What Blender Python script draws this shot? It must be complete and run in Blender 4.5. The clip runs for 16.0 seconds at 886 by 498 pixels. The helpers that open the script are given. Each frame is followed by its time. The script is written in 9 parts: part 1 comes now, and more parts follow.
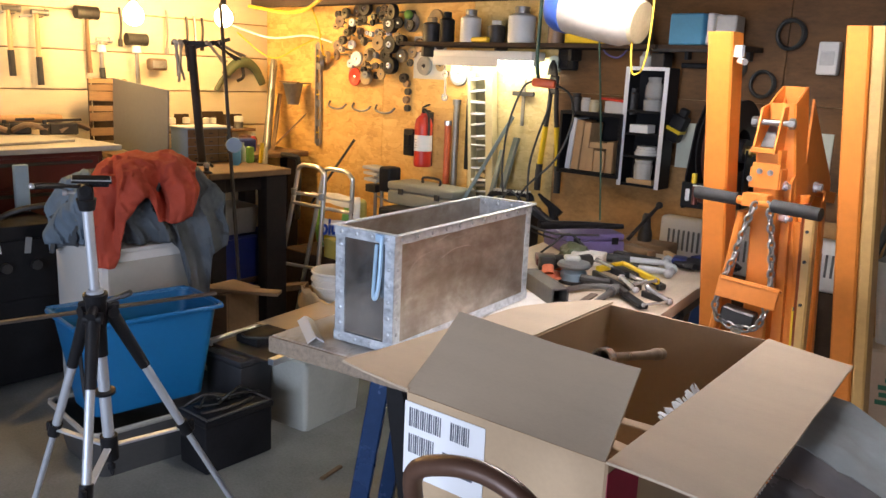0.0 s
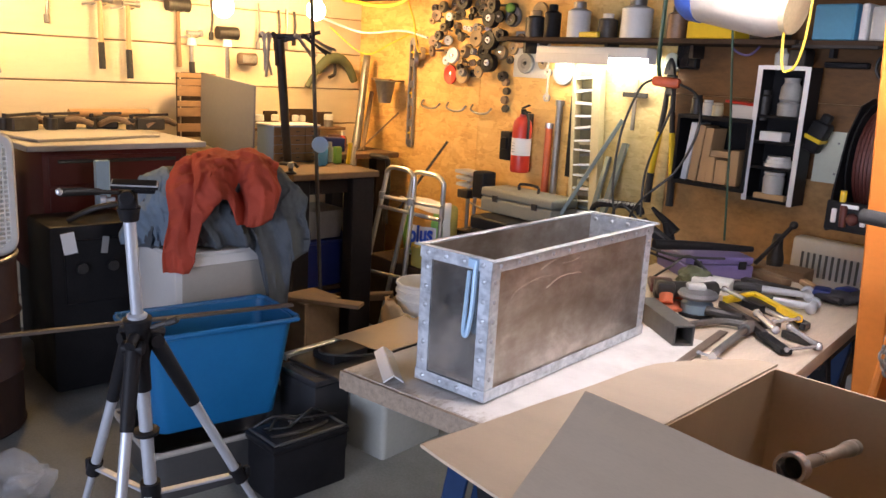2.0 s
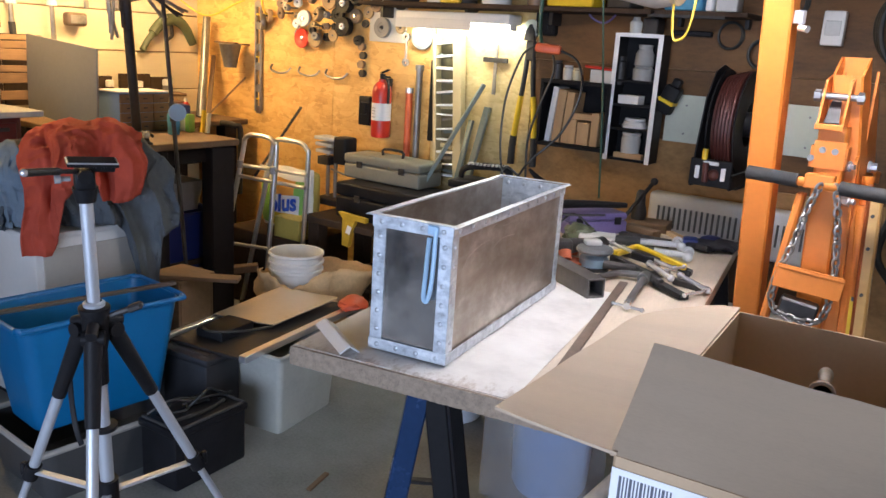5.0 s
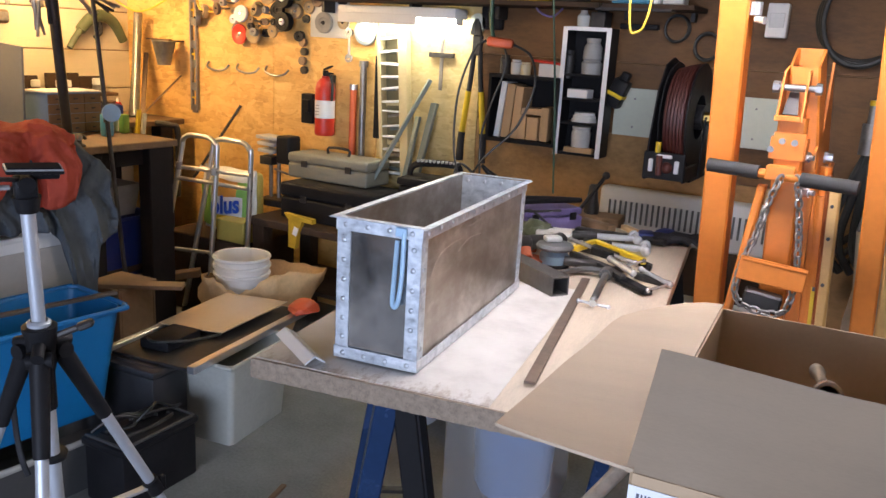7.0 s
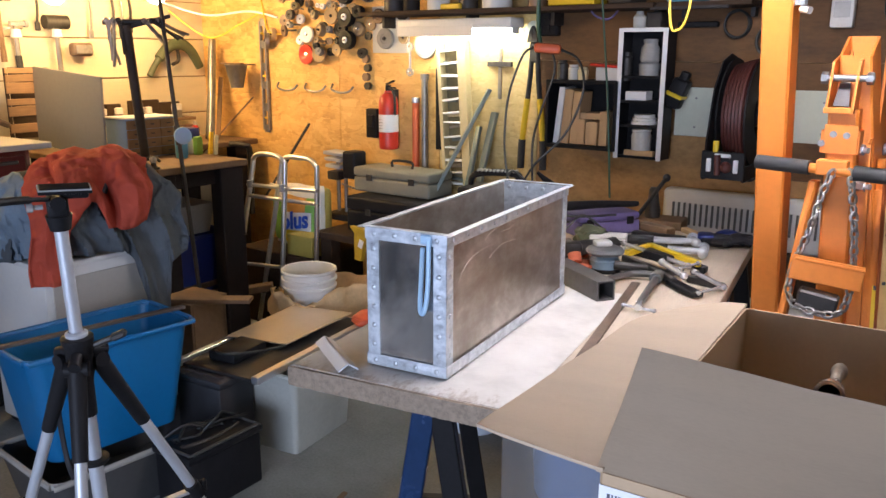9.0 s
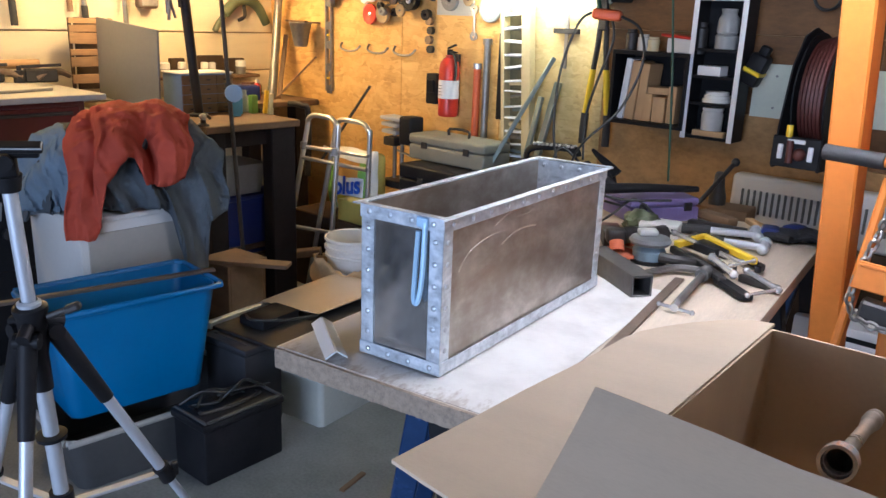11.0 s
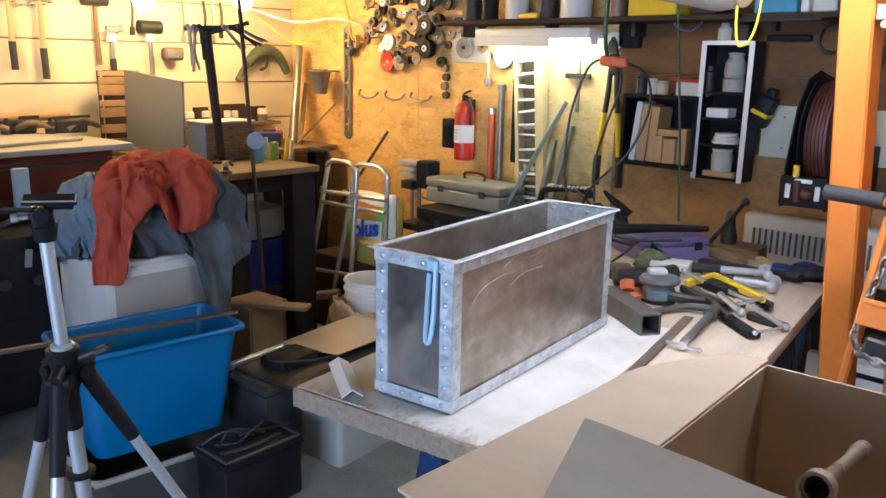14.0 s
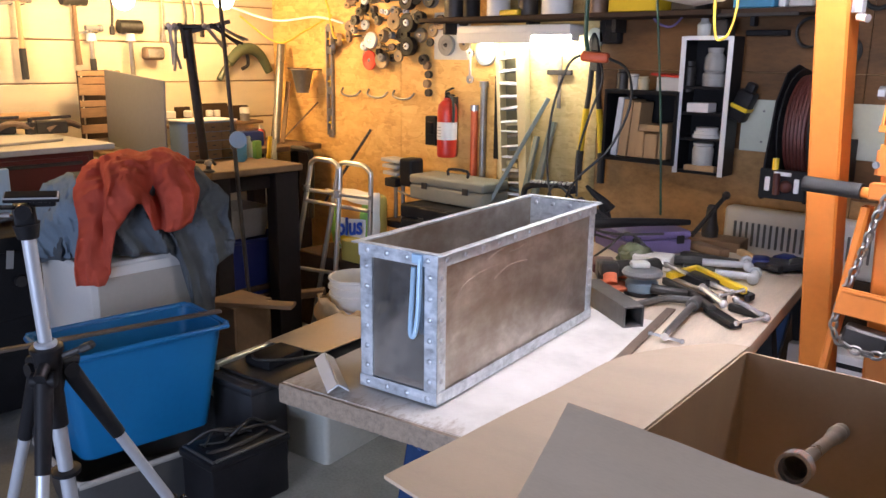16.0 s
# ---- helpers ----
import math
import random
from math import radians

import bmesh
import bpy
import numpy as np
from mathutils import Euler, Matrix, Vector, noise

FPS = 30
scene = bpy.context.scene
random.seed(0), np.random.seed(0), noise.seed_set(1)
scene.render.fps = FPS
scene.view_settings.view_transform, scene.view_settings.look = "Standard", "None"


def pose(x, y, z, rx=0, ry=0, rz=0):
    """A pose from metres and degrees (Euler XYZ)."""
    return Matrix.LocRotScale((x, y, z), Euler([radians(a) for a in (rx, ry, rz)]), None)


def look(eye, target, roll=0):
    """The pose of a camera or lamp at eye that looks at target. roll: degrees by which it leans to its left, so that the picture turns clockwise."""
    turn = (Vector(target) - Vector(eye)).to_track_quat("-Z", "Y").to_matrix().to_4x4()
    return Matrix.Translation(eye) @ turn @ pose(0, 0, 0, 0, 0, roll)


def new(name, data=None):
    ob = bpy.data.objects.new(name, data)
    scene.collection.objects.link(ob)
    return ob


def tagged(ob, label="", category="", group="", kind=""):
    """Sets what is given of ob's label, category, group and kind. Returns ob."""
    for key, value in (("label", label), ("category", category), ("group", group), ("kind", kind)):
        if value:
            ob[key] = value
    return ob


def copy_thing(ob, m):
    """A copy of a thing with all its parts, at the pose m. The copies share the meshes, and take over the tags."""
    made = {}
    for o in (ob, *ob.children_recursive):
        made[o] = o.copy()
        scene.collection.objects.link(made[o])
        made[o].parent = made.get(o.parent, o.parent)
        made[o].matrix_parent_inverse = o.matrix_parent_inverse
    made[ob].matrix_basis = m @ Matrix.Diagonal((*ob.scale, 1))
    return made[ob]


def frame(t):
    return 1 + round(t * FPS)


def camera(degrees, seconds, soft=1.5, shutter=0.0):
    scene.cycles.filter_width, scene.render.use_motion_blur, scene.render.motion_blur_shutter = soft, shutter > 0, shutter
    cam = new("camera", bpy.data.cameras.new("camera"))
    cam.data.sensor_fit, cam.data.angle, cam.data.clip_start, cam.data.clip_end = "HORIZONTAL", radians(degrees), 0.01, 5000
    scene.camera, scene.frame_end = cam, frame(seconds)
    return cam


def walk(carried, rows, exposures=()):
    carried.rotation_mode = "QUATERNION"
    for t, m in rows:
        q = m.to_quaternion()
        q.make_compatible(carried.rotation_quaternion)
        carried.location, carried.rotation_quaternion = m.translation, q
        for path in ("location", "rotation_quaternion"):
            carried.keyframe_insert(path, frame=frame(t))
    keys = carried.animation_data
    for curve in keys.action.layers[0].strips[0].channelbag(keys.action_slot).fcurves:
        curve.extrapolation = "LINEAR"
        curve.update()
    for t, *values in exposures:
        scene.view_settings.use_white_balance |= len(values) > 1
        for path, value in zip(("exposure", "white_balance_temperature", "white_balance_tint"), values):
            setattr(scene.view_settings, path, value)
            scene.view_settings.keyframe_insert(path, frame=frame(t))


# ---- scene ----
PATH = [
    (0, (0.627, -0.204, 1.633), (-0.665, 1.261, 1.204), 2.5),
    (0.5, (0.585, -0.106, 1.621), (-0.811, 1.248, 1.154), -0.9),
    (1, (0.539, -0.018, 1.63), (-0.946, 1.245, 1.185), 0.5),
    (1.5, (0.498, 0.038, 1.626), (-1.043, 1.229, 1.174), 1.0),
    (2, (0.354, 0.041, 1.608), (-1.094, 1.351, 1.172), 3.2),
    (2.5, (0.16, 0.051, 1.602), (-1.194, 1.448, 1.141), 2.3),
    (3, (0.086, 0.082, 1.582), (-1.15, 1.577, 1.093), 2.4),
    (3.5, (0.126, 0.036, 1.597), (-1.042, 1.595, 1.146), 2.7),
    (4, (0.171, -0.099, 1.575), (-0.951, 1.478, 1.073), 1.6),
    (4.5, (0.159, -0.19, 1.604), (-0.951, 1.397, 1.106), 2.8),
    (7, (0.037, -0.161, 1.593), (-0.916, 1.526, 1.098), 3.3),
    (7.5, (0.05, -0.159, 1.596), (-0.882, 1.543, 1.111), 1.4),
    (8, (0.082, -0.147, 1.589), (-0.966, 1.488, 1.111), 0.0),
    (8.5, (0.146, -0.141, 1.591), (-0.955, 1.462, 1.124), -0.2),
    (11, (0.176, 0.143, 1.584), (-1.109, 1.571, 1.027), 2.1),
    (11.5, (0.228, 0.142, 1.602), (-1.043, 1.594, 1.075), 1.8),
    (12, (0.235, 0.122, 1.606), (-1.043, 1.575, 1.1), 2.1),
    (12.5, (0.236, 0.107, 1.604), (-1.037, 1.565, 1.101), 2.5),
    (13, (0.231, 0.104, 1.603), (-1.069, 1.541, 1.108), 1.9),
    (13.5, (0.235, 0.104, 1.605), (-1.07, 1.54, 1.12), 1.2),
    (14, (0.237, 0.108, 1.606), (-1.105, 1.517, 1.145), 1.1),
    (14.5, (0.236, 0.105, 1.608), (-1.098, 1.527, 1.161), 1.1),
    (15, (0.235, 0.097, 1.609), (-1.1, 1.52, 1.168), 1.3),
    (15.5, (0.236, 0.098, 1.606), (-1.099, 1.521, 1.169), 1.4),
    (16, (0.246, 0.101, 1.598), (-1.068, 1.536, 1.135), 0.7),
]
cam = camera(57.6, 16.0)
BALANCE = [(0.0, 0.05, 6900, 8), (1.0, 0.05, 6590, 14), (3.0, 0.05, 6900, 14), (4.5, 0.05, 6230, 7), (7.0, 0.05, 6500, 10), (8.7, 0.05, 6450, 10), (11.0, 0.05, 5740, 6),
           (11.5, 0.05, 6350, 12), (12.3, 0.05, 5690, 0), (13.6, 0.05, 5420, -3), (14.0, 0.05, 5850, 4), (14.7, 0.05, 6300, 13), (16.0, 0.05, 6300, 13)]
walk(cam, [(t, look(eye, target, roll)) for t, eye, target, roll in PATH], BALANCE)
DAY, BULB, TUBE, OVERHEAD = 184.0, 285.0, 72.0, 90.0

# ---- world and light ----
world = bpy.data.worlds.new("world")
scene.world = world
world.use_nodes = True
wn = world.node_tree.nodes
sky = wn.new("ShaderNodeTexSky")
sky.sky_type, sky.sun_disc = "NISHITA", False
sky.sun_elevation, sky.sun_rotation = radians(40), radians(200)
wn["Background"].inputs["Strength"].default_value = 0.12
world.node_tree.links.new(sky.outputs[0], wn["Background"].inputs["Color"])
sun = new("sun", bpy.data.lights.new("sun", "SUN"))
sun.data.energy, sun.data.angle, sun.data.color = 1.0, radians(10), (1.0, 0.95, 0.88)
sun.matrix_world = look((3, 6, 8), (0, 0, 0))
door_sky = new("doorway_daylight", bpy.data.lights.new("doorway_daylight", "AREA"))
door_sky.data.shape, door_sky.data.size, door_sky.data.size_y = "RECTANGLE", 3.3, 1.9
door_sky.data.energy, door_sky.data.color = DAY, (0.62, 0.72, 1.0)
door_sky.matrix_world = look((0.3, -2.95, 1.05), (0.3, 0, 1.05))

# ---- helpers ----
Z = Vector((0, 0, 1))


def box(bm, c, s, r=(0, 0, 0), bev=0.0, seg=1, m=None):
    """A box at centre c with sizes s, turned by r degrees, edges rounded by bev."""
    t = pose(*c, *r)
    if m is not None:
        t = m @ t
    vs = bmesh.ops.create_cube(bm, size=1, matrix=t @ Matrix.Diagonal((*s, 1)))["verts"]
    if bev > 0:
        es = list({e for v in vs for e in v.link_edges})
        bmesh.ops.bevel(bm, geom=es, offset=bev, segments=seg, affect="EDGES", profile=0.5)
    return vs


def frame_of(p0, p1):
    p0, p1 = Vector(p0), Vector(p1)
    d = p1 - p0
    return Matrix.Translation((p0 + p1) / 2) @ d.to_track_quat("Z", "Y").to_matrix().to_4x4(), d.length


def cyl(bm, p0, p1, r0, r1=None, seg=16, caps=True):
    m, n = frame_of(p0, p1)
    return bmesh.ops.create_cone(bm, cap_ends=caps, segments=seg, radius1=r0, radius2=r0 if r1 is None else r1, depth=n, matrix=m)["verts"]


def bar(bm, p0, p1, w, h, turn=0.0, bev=0.002):
    """A straight bar of w by h from p0 to p1."""
    m, n = frame_of(p0, p1)
    vs = bmesh.ops.create_cube(bm, size=1, matrix=m @ pose(0, 0, 0, 0, 0, turn) @ Matrix.Diagonal((w, h, n, 1)))["verts"]
    if bev:
        bmesh.ops.bevel(bm, geom=list({e for v in vs for e in v.link_edges}), offset=bev, segments=1, affect="EDGES")


def ball(bm, c, r, s=(1, 1, 1), seg=14):
    return bmesh.ops.create_uvsphere(bm, u_segments=seg, v_segments=max(6, seg // 2 + 2), radius=r, matrix=Matrix.Translation(c) @ Matrix.Diagonal((*s, 1)))["verts"]


def lathe(bm, prof, seg=24, m=Matrix(), close=False):
    """A turned body from a profile of (radius, height)."""
    rings = []
    for r, z in prof:
        if r < 1e-5:
            rings.append([bm.verts.new(m @ Vector((0, 0, z)))])
        else:
            rings.append([bm.verts.new(m @ Vector((r * math.cos(a), r * math.sin(a), z))) for a in [2 * math.pi * k / seg for k in range(seg)]])
    for a, b in zip(rings, rings[1:] + ([rings[0]] if close else [])):
        for k in range(seg):
            j = (k + 1) % seg
            if len(a) == 1 and len(b) > 1:
                bm.faces.new((a[0], b[k], b[j]))
            elif len(b) == 1 and len(a) > 1:
                bm.faces.new((a[k], a[j], b[0]))
            elif len(a) > 1:
                bm.faces.new((a[k], a[j], b[j], b[k]))


def smooth_path(pts, n=6, loop=False):
    """A Catmull-Rom line through the points."""
    p = [Vector(q) for q in pts]
    out, k = [], len(p)
    for i in range(k if loop else k - 1):
        if loop:
            a, b, c, d = p[i - 1], p[i], p[(i + 1) % k], p[(i + 2) % k]
        else:
            a, b, c, d = p[max(i - 1, 0)], p[i], p[i + 1], p[min(i + 2, k - 1)]
        for j in range(n):
            t = j / n
            out.append(0.5 * (2 * b + (c - a) * t + (2 * a - 5 * b + 4 * c - d) * t * t + (3 * b - a - 3 * c + d) * t ** 3))
    if not loop:
        out.append(p[-1])
    return out


def pipe(bm, pts, r, seg=8, n=6, loop=False, flat=1.0):
    """A round pipe, cord or hose along the points."""
    line = smooth_path(pts, n, loop) if n > 1 else [Vector(q) for q in pts]
    rings, side = [], None
    for i, q in enumerate(line):
        if loop:
            d = line[(i + 1) % len(line)] - line[i - 1]
        else:
            d = line[min(i + 1, len(line) - 1)] - line[max(i - 1, 0)]
        d.normalize()
        if side is None:
            side = d.orthogonal().normalized()
        side = (side - d * side.dot(d)).normalized()
        up = d.cross(side)
        rr = r(i / (len(line) - 1)) if callable(r) else r
        rings.append([bm.verts.new(q + rr * (math.cos(a) * side + flat * math.sin(a) * up)) for a in [2 * math.pi * k / seg for k in range(seg)]])
    for i in range(len(rings) - (0 if loop else 1)):
        a, b = rings[i], rings[(i + 1) % len(rings)]
        for k in range(seg):
            bm.faces.new((a[k], a[(k + 1) % seg], b[(k + 1) % seg], b[k]))
    if not loop:
        bm.faces.new(rings[0][::-1])
        bm.faces.new(rings[-1])


def sheet(bm, pts, thick):
    """A flat plate from an outline, thickened along its normal."""
    vs = [bm.verts.new(p) for p in pts]
    f = bm.faces.new(vs)
    f.normal_update()
    n = f.normal.copy()
    top = [bm.verts.new(Vector(p) + n * thick) for p in pts]
    bm.faces.new(top)
    f.normal_flip()
    for i in range(len(vs)):
        j = (i + 1) % len(vs)
        bm.faces.new((vs[i], vs[j], top[j], top[i]))


def shell(bm, s0, s1, h, wall, bev=0.02, seg=4, floor=0.004, m=Matrix()):
    """An open bin: s0 the outer size at the foot, s1 at the rim, h high, walls of the given thickness."""
    def ring(sx, sy, rad, z):
        out = []
        for cx, cy, a0 in ((1, 1, 0), (-1, 1, 90), (-1, -1, 180), (1, -1, 270)):
            for k in range(seg + 1):
                a = radians(a0 + 90 * k / seg)
                out.append(bm.verts.new(m @ Vector((cx * (sx / 2 - rad) + rad * math.cos(a), cy * (sy / 2 - rad) + rad * math.sin(a), z))))
        return out
    r = [ring(s0[0], s0[1], bev, 0), ring(s1[0], s1[1], bev * 1.2, h), ring(s1[0] - 2 * wall, s1[1] - 2 * wall, bev, h),
         ring(s0[0] - 2 * wall, s0[1] - 2 * wall, bev * 0.8, floor)]
    n = len(r[0])
    for a, b in zip(r, r[1:]):
        for k in range(n):
            bm.faces.new((a[k], a[(k + 1) % n], b[(k + 1) % n], b[k]))
    bm.faces.new(r[0][::-1])
    bm.faces.new(r[-1])


def mesh_of(name, bm, material, sharp=35):
    bmesh.ops.recalc_face_normals(bm, faces=bm.faces[:])
    me = bpy.data.meshes.new(name)
    bm.to_mesh(me)
    bm.free()
    me.materials.append(material)
    me.polygons.foreach_set("use_smooth", [True] * len(me.polygons))
    me.set_sharp_from_angle(angle=radians(sharp))
    return me


def part(name, bm, material, parent, label="", sharp=35):
    ob = new(name, mesh_of(name, bm, material, sharp))
    ob.parent = parent
    return tagged(ob, label)


def solid(name, bm, material, label, category, m=Matrix(), group="", kind="", sharp=35):
    ob = new(name, mesh_of(name, bm, material, sharp))
    ob.matrix_world = m
    return tagged(ob, label, category, group, kind)


def thing(name, m, label, category, group="", kind=""):
    ob = new(name)
    ob.empty_display_size = 0.05
    ob.matrix_world = m
    return tagged(ob, label, category, group, kind)


def B():
    return bmesh.new()


def boxes(*rows, **k):
    bm = B()
    for c, s, *r in rows:
        box(bm, c, s, *(r or [(0, 0, 0)]), **k)
    return bm


# ---- materials ----
def nodes(name):
    m = bpy.data.materials.new(name)
    m.use_nodes = True
    t = m.node_tree
    return m, t.nodes, t.links, t.nodes["Principled BSDF"]


def ramp(ns, stops):
    r = ns.new("ShaderNodeValToRGB")
    while len(r.color_ramp.elements) < len(stops):
        r.color_ramp.elements.new(0.5)
    for e, (p, c) in zip(r.color_ramp.elements, stops):
        e.position, e.color = p, (*c, 1)
    return r


def noise_tex(ns, ls, vec, scale, detail=4, rough=0.6, stretch=None):
    n = ns.new("ShaderNodeTexNoise")
    n.inputs["Scale"].default_value, n.inputs["Detail"].default_value, n.inputs["Roughness"].default_value = scale, detail, rough
    if stretch:
        mp = ns.new("ShaderNodeMapping")
        mp.inputs["Scale"].default_value = stretch
        ls.new(vec, mp.inputs["Vector"])
        vec = mp.outputs[0]
    ls.new(vec, n.inputs["Vector"])
    return n


def mat(name, color, rough=0.5, metal=0.0, vary=0.25, big=3.0, fine=60.0, bump=0.1, dark=None, stretch=None, rvary=0.15, per=0.0, spec=0.5, coat=0.0):
    """A painted, plastic, metal or wooden surface: a base colour that drifts at two scales, with fine relief and uneven gloss."""
    m, ns, ls, p = nodes(name)
    tc = ns.new("ShaderNodeTexCoord")
    vec = tc.outputs["Object"]
    a = noise_tex(ns, ls, vec, big, 5, 0.6, stretch)
    b = noise_tex(ns, ls, vec, fine, 3, 0.6, stretch)
    d = dark or tuple(c * (1 - vary) for c in color)
    l = tuple(min(1, c * (1 + vary * 0.5)) for c in color)
    r = ramp(ns, [(0.3, d), (0.55, color), (0.75, l)])
    mix = ns.new("ShaderNodeMath")
    mix.operation, mix.inputs[1].default_value = "MULTIPLY_ADD", 0.7
    s = ns.new("ShaderNodeMath")
    s.operation, s.inputs[1].default_value = "MULTIPLY", 0.3
    ls.new(b.outputs["Fac"], s.inputs[0])
    ls.new(a.outputs["Fac"], mix.inputs[0])
    ls.new(s.outputs[0], mix.inputs[2])
    ls.new(mix.outputs[0], r.inputs["Fac"])
    col = r.outputs["Color"]
    if per:
        oi = ns.new("ShaderNodeObjectInfo")
        mr = ns.new("ShaderNodeMapRange")
        mr.inputs["To Min"].default_value, mr.inputs["To Max"].default_value = 1 - per, 1 + per
        ls.new(oi.outputs["Random"], mr.inputs["Value"])
        hv = ns.new("ShaderNodeHueSaturation")
        ls.new(mr.outputs[0], hv.inputs["Value"])
        ls.new(col, hv.inputs["Color"])
        col = hv.outputs[0]
    ls.new(col, p.inputs["Base Color"])
    rr = ns.new("ShaderNodeMapRange")
    rr.inputs["To Min"].default_value, rr.inputs["To Max"].default_value = max(0.03, rough - rvary), min(1, rough + rvary)
    ls.new(a.outputs["Fac"], rr.inputs["Value"])
    ls.new(rr.outputs[0], p.inputs["Roughness"])
    p.inputs["Metallic"].default_value = metal
    p.inputs["Specular IOR Level"].default_value = spec
    p.inputs["Coat Weight"].default_value = coat
    if bump:
        bu = ns.new("ShaderNodeBump")
        bu.inputs["Strength"].default_value, bu.inputs["Distance"].default_value = bump, 0.004
        ls.new(b.outputs["Fac"], bu.inputs["Height"])
        ls.new(bu.outputs[0], p.inputs["Normal"])
    return m


def glow(name, color, strength):
    m, ns, ls, p = nodes(name)
    p.inputs["Base Color"].default_value = (1, 1, 1, 1)
    p.inputs["Emission Color"].default_value = (*color, 1)
    p.inputs["Emission Strength"].default_value = strength
    return m


def clear(name, color=(1, 1, 1), rough=0.1, alpha=0.35):
    """Thin clear plastic: partly see-through, glossy."""
    m, ns, ls, p = nodes(name)
    p.inputs["Base Color"].default_value = (*color, 1)
    p.inputs["Roughness"].default_value = rough
    p.inputs["Alpha"].default_value = alpha
    tc = ns.new("ShaderNodeTexCoord")
    n = noise_tex(ns, ls, tc.outputs["Object"], 18, 3)
    bu = ns.new("ShaderNodeBump")
    bu.inputs["Strength"].default_value, bu.inputs["Distance"].default_value = 0.6, 0.01
    ls.new(n.outputs["Fac"], bu.inputs["Height"])
    ls.new(bu.outputs[0], p.inputs["Normal"])
    return m


def osb_material(name, light, mid, dark_c, flake=1.0):
    """Strand board: layered flakes lying at several angles, with glue-dark gaps."""
    m, ns, ls, p = nodes(name)
    tc = ns.new("ShaderNodeTexCoord")
    vals = []
    for ang, sx, sz in ((25, 9, 34), (-40, 8, 30), (80, 8, 26)):
        mp = ns.new("ShaderNodeMapping")
        mp.inputs["Rotation"].default_value = (0, radians(ang), 0)
        mp.inputs["Scale"].default_value = (sx * flake, 1.0, sz * flake)
        ls.new(tc.outputs["Object"], mp.inputs["Vector"])
        v = ns.new("ShaderNodeTexVoronoi")
        v.inputs["Scale"].default_value = 1.0
        ls.new(mp.outputs[0], v.inputs["Vector"])
        vals.append(v)
    sel = noise_tex(ns, ls, tc.outputs["Object"], 7 * flake, 2)
    m1, m2 = ns.new("ShaderNodeMix"), ns.new("ShaderNodeMix")
    for mx in (m1, m2):
        mx.data_type = "RGBA"
    g1, g2 = ns.new("ShaderNodeMath"), ns.new("ShaderNodeMath")
    g1.operation = g2.operation = "GREATER_THAN"
    g1.inputs[1].default_value, g2.inputs[1].default_value = 0.47, 0.56
    ls.new(sel.outputs["Fac"], g1.inputs[0])
    ls.new(sel.outputs["Fac"], g2.inputs[0])
    ls.new(g1.outputs[0], m1.inputs["Factor"])
    ls.new(g2.outputs[0], m2.inputs["Factor"])
    ls.new(vals[0].outputs["Color"], m1.inputs["A"])
    ls.new(vals[1].outputs["Color"], m1.inputs["B"])
    ls.new(m1.outputs["Result"], m2.inputs["A"])
    ls.new(vals[2].outputs["Color"], m2.inputs["B"])
    bw = ns.new("ShaderNodeRGBToBW")
    ls.new(m2.outputs["Result"], bw.inputs[0])
    broad = noise_tex(ns, ls, tc.outputs["Object"], 5.5, 5, 0.65, (1.0, 1.0, 1.5))
    broad.inputs["Distortion"].default_value = 0.8
    ad = ns.new("ShaderNodeMath")
    ad.operation, ad.inputs[1].default_value = "MULTIPLY_ADD", 0.34
    ls.new(bw.outputs[0], ad.inputs[0])
    sc = ns.new("ShaderNodeMath")
    sc.operation, sc.inputs[1].default_value = "MULTIPLY", 0.72
    ls.new(broad.outputs["Fac"], sc.inputs[0])
    ls.new(sc.outputs[0], ad.inputs[2])
    fibre = noise_tex(ns, ls, tc.outputs["Object"], 30 * flake, 5, 0.7, (1.0, 1.0, 3.5))
    fb = ns.new("ShaderNodeMath")
    fb.operation, fb.inputs[1].default_value = "MULTIPLY_ADD", 0.34
    ls.new(fibre.outputs["Fac"], fb.inputs[0])
    ls.new(ad.outputs[0], fb.inputs[2])
    r = ramp(ns, [(0.42, dark_c), (0.66, mid), (0.92, light)])
    ls.new(fb.outputs[0], r.inputs["Fac"])
    ls.new(r.outputs["Color"], p.inputs["Base Color"])
    p.inputs["Roughness"].default_value = 0.6
    bu = ns.new("ShaderNodeBump")
    bu.inputs["Strength"].default_value, bu.inputs["Distance"].default_value = 0.35, 0.003
    ls.new(bw.outputs[0], bu.inputs["Height"])
    ls.new(bu.outputs[0], p.inputs["Normal"])
    return m


M_OSB = osb_material("strand_board", (0.82, 0.53, 0.185), (0.7, 0.4, 0.118), (0.5, 0.25, 0.066), 1.0)
# one plywood in two tones: shade and light on the wall put into colour
M_PLYDIM = mat("plywood", (0.148, 0.074, 0.028), 0.65, 0, 0.55, 2.6, 26, 0.15, stretch=(1, 1, 3), spec=0.3)
M_PLYLIT = mat("lit_plywood", (0.43, 0.248, 0.1), 0.65, 0, 0.5, 4.5, 34, 0.2, stretch=(1, 1, 1.6), spec=0.3)
M_SIDING = mat("painted_board", (0.64, 0.55, 0.39), 0.55, 0, 0.1, 2.5, 50, 0.08, stretch=(4, 1, 6), per=0.05)
M_CONC = mat("concrete", (0.255, 0.26, 0.24), 0.76, 0, 0.5, 1.8, 90, 0.25)
M_CEIL = mat("dark_timber", (0.075, 0.05, 0.035), 0.8, 0, 0.4, 2, 30, 0.2, stretch=(1, 5, 5))
M_WALL = mat("bare_board", (0.3, 0.2, 0.11), 0.7, 0, 0.3, 2, 40, 0.15)
